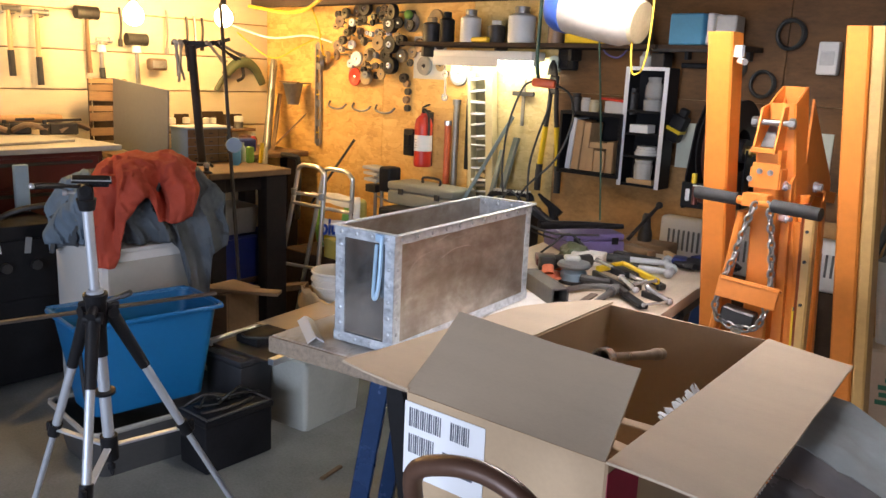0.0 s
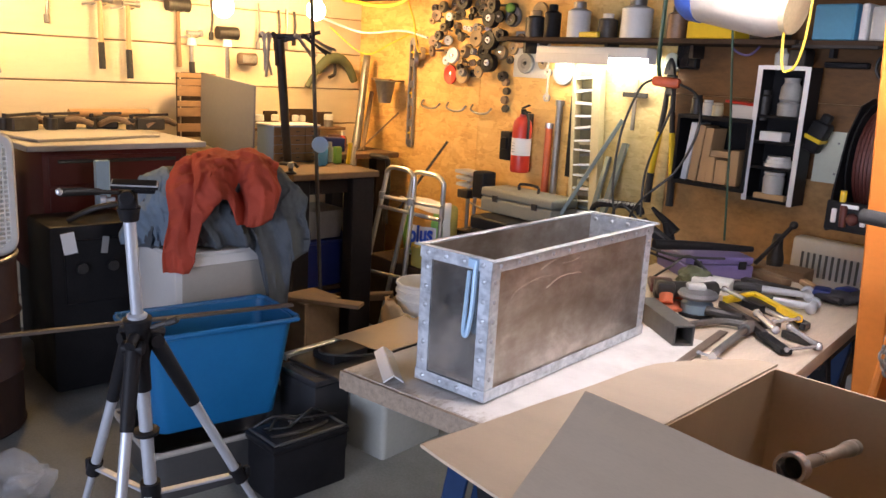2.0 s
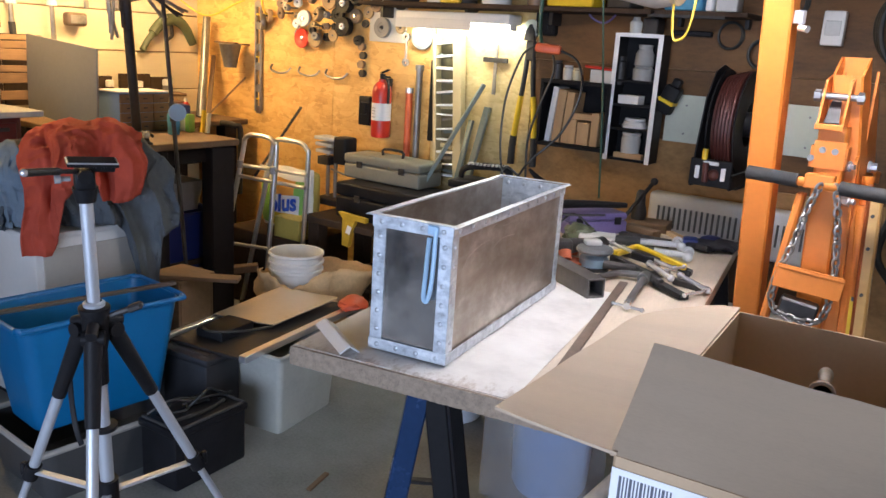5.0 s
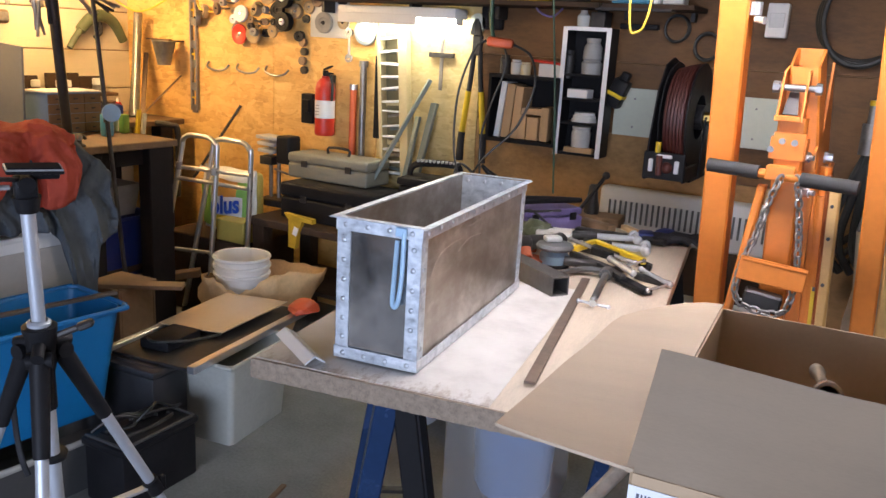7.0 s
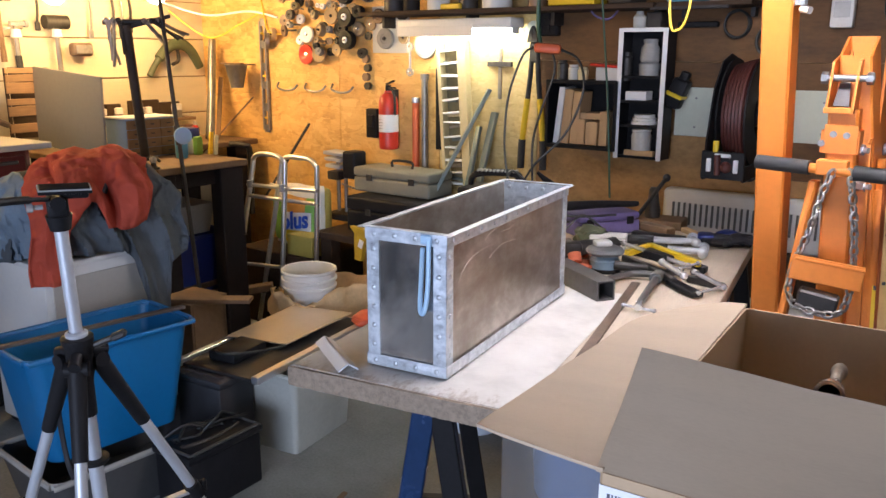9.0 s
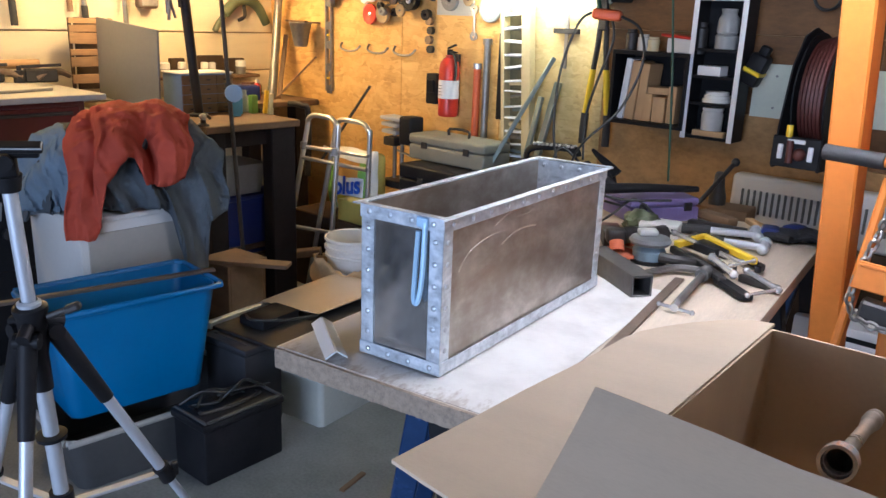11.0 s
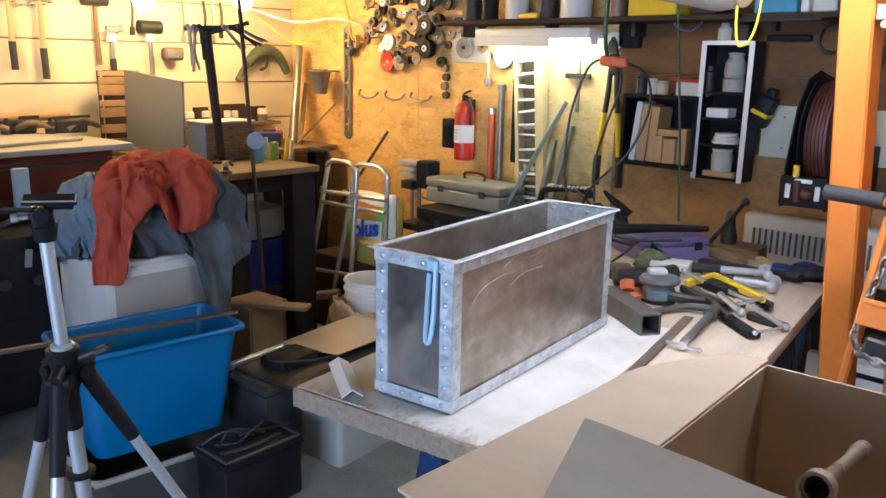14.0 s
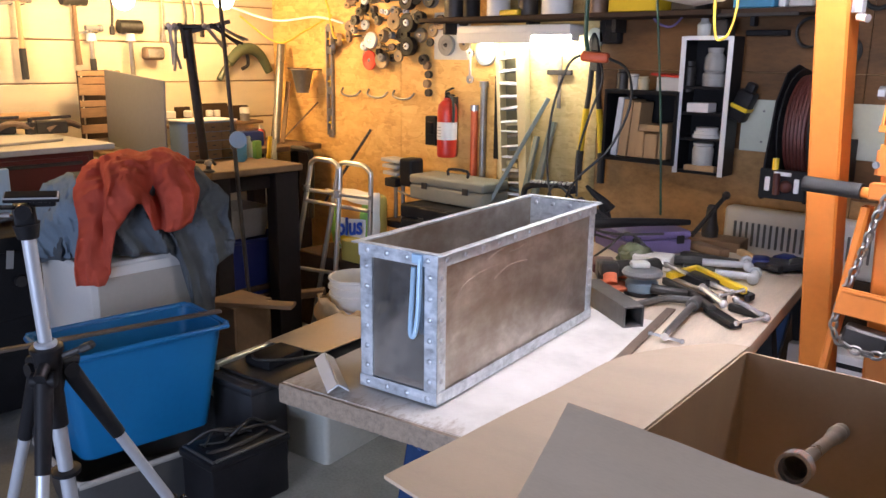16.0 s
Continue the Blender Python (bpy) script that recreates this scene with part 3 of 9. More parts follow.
def sawhorse(m):
    t = thing("sawhorse", m, "black steel folding sawhorse under the workbench", "sawhorse", group="sawhorses under the bench")
    bm = B()
    box(bm, (0, 0, 0.815), (0.6, 0.06, 0.07), bev=0.004)
    part("beam", bm, M_DARKSTEEL, t)
    for sx in (-0.27, 0.27):
        for sy in (-1, 1):
            bm = B()
            bar(bm, (sx * 1.04, sy * 0.134, 0.0), (sx, sy * 0.013, 0.82), 0.045, 0.055, bev=0.004)
            bar(bm, (sx * 1.1, sy * 0.15, 0.02), (sx * 1.062, sy * 0.024, 0.8), 0.01, 0.012, bev=0)
            # one leg of each pair is bluer: sky reflection put into its colour
            part("leg", bm, M_SKYLIT if sy > 0 else M_BLACKP, t, "black channel leg tinted blue for the sky's reflection" if sy > 0 else "black channel leg")
        bm = B()
        bar(bm, (sx * 1.03, -0.115, 0.2), (sx * 1.03, 0.115, 0.2), 0.03, 0.012)
        part("brace", bm, M_DARKSTEEL, t)
    return t


M_SKYLIT = mat("skylit_steel_paint", (0.02, 0.055, 0.15), 0.28, 0.3, 0.25, 4, 50, 0.05)
horse = sawhorse(BM @ pose(0.158, 0.452, 0, 0, 0, 113))
copy_thing(horse, BM @ pose(0.735, 1.56, 0, 0, 0, 90))

bm = B()
sheet(bm, [(0.004, 0.006, 0.0), (0.55, 0.006, 0.0), (0.547, 0.9, 0.0), (0.02, 0.9, 0.0)], 0.0015)
solid("white_board", bm, M_WHITE_BOARD, "thin dusty white hardboard sheet lying on the workbench", "board", m=BM @ pose(0.0, 0.0, BT + 0.001))

# ---- riveted sheet metal box ----
L, W, HB = 0.735, 0.2, 0.318
bx = thing("sheet_metal_box", pose(-0.793, 1.221, 0.9025, 0, 0, math.degrees(math.atan2(0.991, -0.135))), "long open riveted sheet metal box with angle corners", "metal box")
# local x runs along the long side, y towards the far long side
bx_parts = (("side_panel", (L / 2, 0.004, HB / 2), (L - 0.01, 0.002, HB - 0.004)), ("side_panel", (L / 2, W - 0.004, HB / 2), (L - 0.01, 0.002, HB - 0.004)),
            ("end_panel", (0.004, W / 2, HB / 2), (0.002, W - 0.01, HB - 0.004)), ("end_panel", (L - 0.004, W / 2, HB / 2), (0.002, W - 0.01, HB - 0.004)),
            ("bottom_panel", (L / 2, W / 2, 0.006), (L - 0.01, W - 0.01, 0.002)))
for n, c, s in bx_parts:
    part(n, boxes((c, s)), M_ZINC if n == "end_panel" and c[0] > 0.4 else M_ENDSHEET if n == "end_panel" else M_SHEET, bx, "smeared brownish sheet steel" if n == "side_panel" else "dull grey sheet steel")
AW, AT = 0.032, 0.002
for cx in (0, L):
    for cy in (0, W):
        sx, sy = (1 if cx == 0 else -1), (1 if cy == 0 else -1)
        bm = B()
        box(bm, (cx + sx * AW / 2, cy + sy * AT / 2, HB / 2), (AW, AT, HB), bev=0.0006)
        box(bm, (cx + sx * AT / 2, cy + sy * AW / 2, HB / 2), (AT, AW, HB), bev=0.0006)
        part("corner_angle", bm, M_ZINC, bx, "bright galvanised corner angle")
for cy, sy in ((0, 1), (W, -1)):
    for cz, top in ((HB, 1), (0, 0)):
        bm = B()
        zz = cz - AW * 0.42 if top else AW * 0.42
        box(bm, (L / 2, cy - sy * 0.0012, zz), (L + 0.004, AT, AW * 0.84), bev=0.0006)
        if top:
            box(bm, (L / 2, cy - sy * 0.006, HB + 0.001), (L + 0.024, 0.018, AT), bev=0.0006)
        part("rim_angle" if top else "foot_angle", bm, M_ZINC, bx)
for cx, sx in ((0, 1), (L, -1)):
    for top in (1, 0):
        bm = B()
        zz = HB - AW * 0.42 if top else AW * 0.42
        box(bm, (cx - sx * 0.0012, W / 2, zz), (AT, W + 0.004, AW * 0.84), bev=0.0006)
        if top:
            box(bm, (cx - sx * 0.006, W / 2, HB + 0.003), (0.018, W + 0.02, AT), bev=0.0006)
        part("rim_angle" if top else "foot_angle", bm, M_ZINC, bx)
# rivets
rv = B()
lathe(rv, [(0.006, 0), (0.0056, 0.0018), (0.0036, 0.0034), (0.0, 0.004)], 14)
rv_me = mesh_of("rivet", rv, M_GALV)


def rivet(m):
    ob = new("rivet", rv_me)
    ob.parent = bx
    ob.matrix_local = m


for k in range(11):
    for cy, a in ((-0.0026, 90), (W + 0.0026, -90)):
        rivet(pose(0.03 + k * (L - 0.06) / 10, cy, HB - 0.014, a))
for k in range(4):
    for cx, a in ((-0.0026, -90), (L + 0.0026, 90)):
        rivet(pose(cx, 0.022 + k * (W - 0.044) / 3, HB - 0.013, 0, a))
    rivet(pose(-0.0026, 0.022 + k * (W - 0.044) / 3, 0.013, 0, -90))
    rivet(pose(L - 0.0055, 0.022 + k * (W - 0.044) / 3, HB - 0.014, 0, -90))
for k in range(6):
    for cy in (0.018, W - 0.018):
        rivet(pose(-0.0004, cy, 0.05 + k * 0.044, 0, -90))
        rivet(pose(L + 0.0004, cy, 0.05 + k * 0.044, 0, 90))
    rivet(pose(0.016, -0.0004, 0.05 + k * 0.044, 90))
    rivet(pose(L - 0.016, -0.0004, 0.05 + k * 0.044, 90))
# folded strap handle hanging from the end rim
bm = B()
pipe(bm, [(-0.005, 0.04, HB - 0.012), (-0.009, 0.038, HB - 0.05), (-0.012, 0.039, HB - 0.12), (-0.014, 0.046, HB - 0.168), (-0.014, 0.056, HB - 0.166), (-0.012, 0.055, HB - 0.11), (-0.008, 0.053, HB - 0.03)], 0.0054, 8, 6)
box(bm, (-0.006, 0.046, HB - 0.012), (0.006, 0.026, 0.02), bev=0.002)
part("handle", bm, mat("pale_blue_cord", (0.45, 0.66, 0.85), 0.5, 0.2, 0.1, 6, 60, 0.05), bx, "pale blue folded strap loop")

M_SMEAR = mat("pale_smear", (0.52, 0.47, 0.42), 0.45, 0.75, 0.3, 30, 90, 0.05)
for pts in ([(0.19, 0, 0.27), (0.25, 0, 0.286), (0.33, 0, 0.288), (0.36, 0, 0.28), (0.33, 0, 0.272), (0.28, 0, 0.272)], [(0.06, 0, 0.2), (0.1, 0, 0.235), (0.17, 0, 0.25), (0.24, 0, 0.25)], [(0.22, 0, 0.222), (0.28, 0, 0.24), (0.36, 0, 0.238), (0.37, 0, 0.232)]):
    bm = B()
    pipe(bm, [(x, 0.0028, z) for x, y, z in pts], 0.0012, 5, 6, flat=0.5)
    part("chalk_mark", bm, M_SMEAR, bx, "pale scrawled marking stroke")

# white angle offcut lying on its two edges near the bench corner
bm = B()
sheet(bm, [(0, -0.022, 0), (0.2, -0.022, 0), (0.2, 0, 0.015), (0, 0, 0.015)], 0.003)
sheet(bm, [(0, 0, 0.015), (0.2, 0, 0.015), (0.2, 0.022, 0), (0, 0.022, 0)], 0.003)
solid("angle_offcut", bm, M_PAPER, "short white angle offcut on the workbench", "metal offcut", m=pose(-1.172, 1.237, 0.8985, 0, 0, -30.5))

# ---- things on the bench ----
BZ = BT + 0.001
bm = B()
a, b = Vector((-1.0, 2.115, BZ + 0.03)), Vector((-0.765, 1.965, BZ + 0.03))
m, n = frame_of(a, b)
for dx, dy, sx, sy in ((0.027, 0, 0.006, 0.06), (-0.027, 0, 0.006, 0.06), (0, 0.027, 0.05, 0.006), (0, -0.027, 0.05, 0.006)):
    box(bm, (dx, dy, 0), (sx, sy, n), bev=0.001, m=m)
solid("square_tube", bm, mat("grey_mill_steel", (0.13, 0.125, 0.12), 0.5, 0.6, 0.4, 9, 60, 0.15), "short length of dark square steel tube", "steel tube")
bm = B()
bar(bm, (-0.765, 2.18, BZ + 0.0045), (-0.57, 1.32, BZ + 0.009), 0.026, 0.006, bev=0.001)
solid("flat_bar", bm, M_RUSTBAR, "rusty brown flat steel bar on the workbench", "steel bar")


def hammer(name, head, tail, label, head_r=0.02):
    t = thing(name, Matrix.Translation(head), label, "hammer", group="hammers on the bench")
    d = (Vector(tail) - Vector(head))
    bm = B()
    pipe(bm, [(0, 0, 0), d * 0.5, d], lambda s: 0.011 + 0.004 * s, 10, 4)
    hn = part("handle", bm, M_SATIN, t)
    bm = B()
    pipe(bm, [d * 0.55, d * 0.8, d * 1.02], lambda s: 0.0175, 10, 4)
    part("grip", bm, M_RUBBER, hn, "black rubber grip")
    bm = B()
    s = Vector((-d.y, d.x, 0)).normalized()
    cyl(bm, -s * 0.05, s * 0.02, 0.013, seg=14)
    ball(bm, s * 0.028, 0.018)
    cyl(bm, -s * 0.065, -s * 0.045, head_r, seg=16)
    part("head", bm, M_SATIN, t, "bright steel head")
    return t


hammer("hammer", (-0.788, 2.775, BZ + 0.021), (-1.03, 2.65, BZ + 0.021), "ball-peen hammer with a bright steel head")
hammer("hammer", (-0.712, 2.636, BZ + 0.021), (-0.92, 2.575, BZ + 0.021), "ball-peen hammer lying beside a pair of gloves")

# gloves
M_GLOVE = mat("black_glove", (0.01, 0.01, 0.014), 0.8, 0, 0.4, 12, 200, 0.4)
for dx, dy, rr in ((0, 0, 20), (0.05, 0.07, -10)):
    bm = B()
    c = Vector((-0.74 + dx, 2.86 + dy, BZ))
    mm = Matrix.Translation(c) @ pose(0, 0, 0, 0, 0, rr)
    box(bm, (0, 0, 0.018), (0.12, 0.09, 0.034), bev=0.014, seg=3, m=mm)
    for k in range(4):
        pipe(bm, [mm @ Vector((0.05, -0.033 + k * 0.022, 0.02)), mm @ Vector((0.09, -0.036 + k * 0.024, 0.03)), mm @ Vector((0.125, -0.04 + k * 0.026, 0.014))], 0.0115, 8, 3)
    pipe(bm, [mm @ Vector((-0.01, -0.045, 0.018)), mm @ Vector((0.03, -0.08, 0.022))], 0.013, 8, 3)
    for v in bm.verts:
        v.co.z += 0.006 * noise.noise(v.co * 25) * (v.co.z > BZ + 0.006)
    gl = solid("work_glove", bm, M_GLOVE, "crumpled black and blue work glove", "glove", group="gloves on the bench")
    bm = B()
    box(bm, (-0.035, 0.0, 0.026), (0.06, 0.08, 0.03), bev=0.012, seg=2, m=mm)
    part("cuff", bm, M_DEEPBLUE, gl, "deep blue cuff")


def rod(name, mm, parent, base, p0, p1, r, label="", knobs=0.0):
    """A round bar between two places on the bench, with round ends where asked."""
    bm = B()
    a, b = Vector(p0) - base, Vector(p1) - base
    cyl(bm, a, b, r, seg=12)
    if knobs:
        ball(bm, a, knobs, seg=10)
        ball(bm, b, knobs, seg=10)
    return part(name, bm, mm, parent, label)


def frame_piece(name, mm, parent, base, pts, w, h, label=""):
    """A flat forged frame that bends through the given places."""
    bm = B()
    q = [Vector(p) - base for p in pts]
    for a, b in zip(q, q[1:]):
        d = (b - a).normalized() * w * 0.35
        bar(bm, a - d, b + d, w, h, bev=0.003)
    return part(name, bm, mm, parent, label)


def clamp(base, label):
    b = Vector(base)
    return thing("c_clamp", Matrix.Translation(b), label, "clamp", group="clamps on the bench"), b


# yellow clamp: bent bar with a black foot
t, o = clamp((-0.8, 2.5, BZ), "yellow C-clamp lying on its side with a black foot")
frame_piece("frame", M_YELLOW, t, o, [(-0.9, 2.425, BZ + 0.03), (-0.88, 2.575, BZ + 0.03), (-0.66, 2.43, BZ + 0.03)], 0.02, 0.022)
frame_piece("foot", M_BLACKP, t, o, [(-0.86, 2.59, BZ + 0.012), (-0.64, 2.445, BZ + 0.012), (-0.63, 2.39, BZ + 0.02)], 0.018, 0.02, "black foot of the clamp")
# long bright screw through a black nut
t, o = clamp((-0.8, 2.4, BZ), "black C-clamp with a long bright screw")
rod("screw", M_CHROME, t, o, (-0.936, 2.474, BZ + 0.05), (-0.667, 2.362, BZ + 0.036), 0.0075, "bright screw", 0.011)
frame_piece("nut", M_BLACKP, t, o, [(-0.825, 2.41, BZ + 0.042), (-0.76, 2.383, BZ + 0.04)], 0.024, 0.026, "black nut block")
frame_piece("frame", M_DARKSTEEL, t, o, [(-0.9, 2.4, BZ + 0.018), (-0.72, 2.29, BZ + 0.018), (-0.68, 2.34, BZ + 0.02)], 0.018, 0.022)
# short fat screw with a cross bar
t, o = clamp((-0.68, 2.27, BZ), "grey C-clamp with a fat bright screw")
rod("screw", M_CHROME, t, o, (-0.732, 2.303, BZ + 0.05), (-0.629, 2.215, BZ + 0.042), 0.0105, "fat bright screw", 0.013)
rod("tommy_bar", M_CHROME, t, o, (-0.665, 2.275, BZ + 0.046), (-0.648, 2.395, BZ + 0.04), 0.005, "", 0.008)
frame_piece("frame", M_DARKSTEEL, t, o, [(-0.75, 2.29, BZ + 0.022), (-0.66, 2.21, BZ + 0.022)], 0.022, 0.022)
# black clamp at the bench edge
t, o = clamp((-0.6, 2.22, BZ), "black C-clamp with a bright screw and cross bar")
frame_piece("frame", M_BLACKP, t, o, [(-0.665, 2.222, BZ + 0.014), (-0.567, 2.15, BZ + 0.012)], 0.036, 0.016)
frame_piece("jaw", M_DARKSTEEL, t, o, [(-0.64, 2.3, BZ + 0.012), (-0.53, 2.275, BZ + 0.012)], 0.018, 0.022)
rod("screw", M_CHROME, t, o, (-0.63, 2.306, BZ + 0.034), (-0.522, 2.259, BZ + 0.016), 0.0075, "bright screw", 0.011)
rod("tommy_bar", M_CHROME, t, o, (-0.559, 2.144, BZ + 0.018), (-0.524, 2.262, BZ + 0.016), 0.005, "", 0.008)
# heavy dull clamp with a long screw
t, o = clamp((-0.78, 2.16, BZ), "heavy dull grey C-clamp")
bm = B()
pipe(bm, [Vector(p) - o for p in ((-0.85, 2.07, BZ + 0.014), (-0.83, 2.16, BZ + 0.016), (-0.8, 2.23, BZ + 0.018), (-0.725, 2.25, BZ + 0.022))], 0.0135, 8, 6, flat=0.75)
part("frame", bm, M_CASTGREY, t)
rod("screw", M_CASTGREY, t, o, (-0.722, 2.262, BZ + 0.026), (-0.655, 1.945, BZ + 0.02), 0.0105)
rod("collar", M_CASTGREY, t, o, (-0.716, 2.235, BZ + 0.025), (-0.708, 2.19, BZ + 0.024), 0.019)
rod("tommy_bar", M_CHROME, t, o, (-0.692, 1.922, BZ + 0.014), (-0.605, 1.925, BZ + 0.012), 0.0045, "bright tommy bar", 0.007)
rod("swivel", M_CHROME, t, o, (-0.655, 1.945, BZ + 0.02), (-0.648, 1.915, BZ + 0.016), 0.011)

# angle grinder with orange disc
t = thing("angle_grinder", pose(-1.02, 2.26, BZ, 0, 0, 40), "dark grey angle grinder with an orange abrasive disc", "angle grinder")
bm = B()
pipe(bm, [(0.01, 0.03, 0.05), (0.06, 0.06, 0.052), (0.13, 0.1, 0.045), (0.17, 0.13, 0.04)], lambda s: 0.03 - 0.006 * math.sin(s * 3.1), 12, 4)
box(bm, (0.0, 0.02, 0.058), (0.06, 0.055, 0.045), bev=0.012, seg=2)
part("body", bm, M_DARKSTEEL, t)
bm = B()
cyl(bm, (-0.0, -0.03, 0.012), (-0.0, -0.03, 0.02), 0.062, seg=28)
cyl(bm, (-0.0, -0.03, 0.02), (-0.0, -0.01, 0.045), 0.022, seg=16)
part("disc", bm, M_SANDRED, t, "orange abrasive disc")
bm = B()
pipe(bm, [(0.17, 0.13, 0.04), (0.22, 0.2, 0.03), (0.2, 0.3, 0.04), (0.12, 0.36, 0.1), (0.05, 0.33, 0.06), (0.0, 0.36, 0.01)], 0.0045, 8, 6)
part("cord", bm, M_CABLE, t)
solid("red_scraper", boxes(((0, 0, 0.02), (0.09, 0.06, 0.03)), bev=0.008, seg=2), M_SANDRED, "small red-orange plastic tool end", "tool", m=pose(-1.07, 2.38, BZ, 0, 0, 20))
t = thing("orbital_sander", pose(-0.915, 2.275, BZ, 0, 0, 15) @ Matrix.Scale(0.95, 4), "grey palm sander with a pale cap and blue base", "sander")
bm = B()
lathe(bm, [(0, 0.012), (0.05, 0.012), (0.052, 0.04), (0.044, 0.05), (0.04, 0.058), (0.0, 0.058)], 24)
part("body", bm, mat("sky_blue_plastic", (0.2, 0.3, 0.4), 0.5), t, "pale blue body")
bm = B()
lathe(bm, [(0, 0), (0.056, 0), (0.056, 0.011), (0, 0.011)], 24)
part("pad", bm, M_BLACKP, t)
bm = B()
lathe(bm, [(0.0, 0.058), (0.06, 0.06), (0.066, 0.07), (0.06, 0.08), (0.04, 0.086), (0, 0.088)], 24)
part("skirt", bm, M_SANDER, t, "grey rubber skirt")
bm = B()
box(bm, (-0.01, 0.0, 0.096), (0.06, 0.045, 0.02), (0, 0, 30), bev=0.008, seg=2)
part("cap", bm, M_PALEP, t, "pale cap")
bm = B()
pipe(bm, [(0.04, -0.03, 0.03), (0.09, -0.03, 0.028), (0.14, 0.0, 0.02)], 0.016, 10, 4)
part("dust_port", bm, M_DARKSTEEL, t)
bm = B()
bmesh.ops.create_icosphere(bm, subdivisions=3, radius=1, matrix=Matrix())
for v in bm.verts:
    k = 1 + 0.3 * noise.noise(v.co * 2.5)
    v.co = Vector((v.co.x * 0.07 * k, v.co.y * 0.05 * k, (max(v.co.z, -0.5) + 0.5) * 0.045 * k))
solid("green_rag", bm, M_GREEN, "small crumpled dark green rag among the tools", "rag", m=pose(-1.12, 2.6, BZ))

# purple case with a black tool on it
bm = B()
t = thing("plastic_case", pose(-1.2, 2.86, BZ, 0, 0, 58), "flat purple plastic tool case", "case")
bm = B()
box(bm, (-0.04, 0, 0.028), (0.28, 0.24, 0.055), bev=0.01, seg=2)
part("base", bm, M_PURPLE, t)
bm = B()
box(bm, (-0.04, 0, 0.072), (0.276, 0.236, 0.03), bev=0.01, seg=2)
part("lid", bm, M_PURPLE, t)
for y in (-0.09, 0.09):
    part("latch", boxes(((y - 0.04, -0.122, 0.056), (0.03, 0.008, 0.03)), bev=0.002), M_BLACKP, t)
t = thing("heat_gun", pose(-1.15, 2.73, BZ + 0.128, 0, 0, 57), "black corded heat gun lying on the purple case", "heat gun")
bm = B()
pipe(bm, [(-0.22, 0, 0), (-0.1, 0, 0.0), (0.0, 0, -0.002), (0.12, 0, -0.008), (0.17, 0, -0.01)], lambda s: 0.02 - 0.01 * s, 12, 5)
part("body", bm, M_BLACKP, t)
bm = B()
bar(bm, (-0.16, 0.01, 0.0), (-0.24, 0.1, 0.07), 0.04, 0.034, bev=0.008)
part("grip", bm, M_BLACKP, t)
bm = B()
pipe(bm, [(-0.24, 0.1, 0.06), (-0.3, 0.16, 0.12), (-0.34, 0.1, 0.05), (-0.2, -0.05, -0.02), (0.02, -0.08, -0.03)], 0.005, 8, 6)
part("cord", bm, M_CABLE, t)
# hand plane like dark tool standing at the far end
solid("timber_stand", boxes(((0, 0, BZ / 2), (0.26, 0.14, BZ)), bev=0.004), M_OLDWOOD, "old brown timber stand behind the workbench", "stand", m=pose(-1.12, 3.22, 0, 0, 0, 9))
t = thing("grease_gun", pose(-1.13, 3.22, BZ, 0, 0, 20), "dark hand pump tool standing at the back of the bench", "hand tool")
bm = B()
lathe(bm, [(0, 0), (0.032, 0), (0.034, 0.03), (0.024, 0.07), (0.019, 0.12), (0.013, 0.13), (0, 0.13)], 20)
part("body", bm, M_DARKSTEEL, t)
bm = B()
cyl(bm, (-0.06, -0.12, 0.02), (0.05, 0.02, 0.17), 0.009, seg=10)
ball(bm, (0.05, 0.02, 0.17), 0.017)
part("lever", bm, M_DARKSTEEL, t)
# black drill standing beside the purple case
t = thing("power_drill", pose(-1.44, 2.9, BZ, 0, 0, 10), "black power drill standing on its battery beside the purple case", "drill")
part("battery", boxes(((0.03, 0, 0.03), (0.12, 0.07, 0.06)), bev=0.01, seg=2), M_BLACKP, t)
bm = B()
pipe(bm, [(0.02, 0, 0.05), (0.005, 0, 0.1), (-0.01, 0, 0.15)], lambda s: 0.022 - 0.003 * s, 12, 4)
part("grip", bm, M_BLACKP, t)
bm = B()
pipe(bm, [(0.03, 0, 0.112), (0.0, 0, 0.14), (-0.05, 0, 0.175), (-0.08, 0, 0.2)], lambda s: 0.024 - 0.018 * s, 14, 4)
part("motor_body", bm, M_BLACKP, t)
# offcuts and small parts at the back
rnd = random.Random(7)
for k, (x, y, sx, sy, sz, mm, lab) in enumerate(((-1.0, 2.93, 0.16, 0.05, 0.03, M_OLDWOOD, "small dark timber offcut"), (-0.86, 2.96, 0.14, 0.03, 0.02, M_WOOD, "pale timber offcut"),
        (-1.05, 2.6, 0.13, 0.09, 0.045, M_WHITEP, "small white plastic box"), (-1.16, 2.45, 0.12, 0.08, 0.03, M_REDCHEST, "small dark red box"),
        (-0.93, 2.78, 0.2, 0.04, 0.03, M_DARKSTEEL, "dark steel tool part"), (-0.84, 2.52, 0.18, 0.05, 0.03, M_DARKSTEEL, "black steel block"),
        (-1.1, 2.36, 0.1, 0.05, 0.05, M_DARKSTEEL, "dark steel block"))):
    bm = B()
    box(bm, (0, 0, sz / 2), (sx, sy, sz), bev=0.004, seg=2)
    solid(("offcut", "offcut", "plastic_box", "small_box", "steel_part", "steel_part", "steel_plate", "steel_part")[k], bm, mm, lab + " on the workbench", "offcut" if k < 2 else "part", m=pose(x, y, BZ, 0, 0, rnd.uniform(-60, 60)))

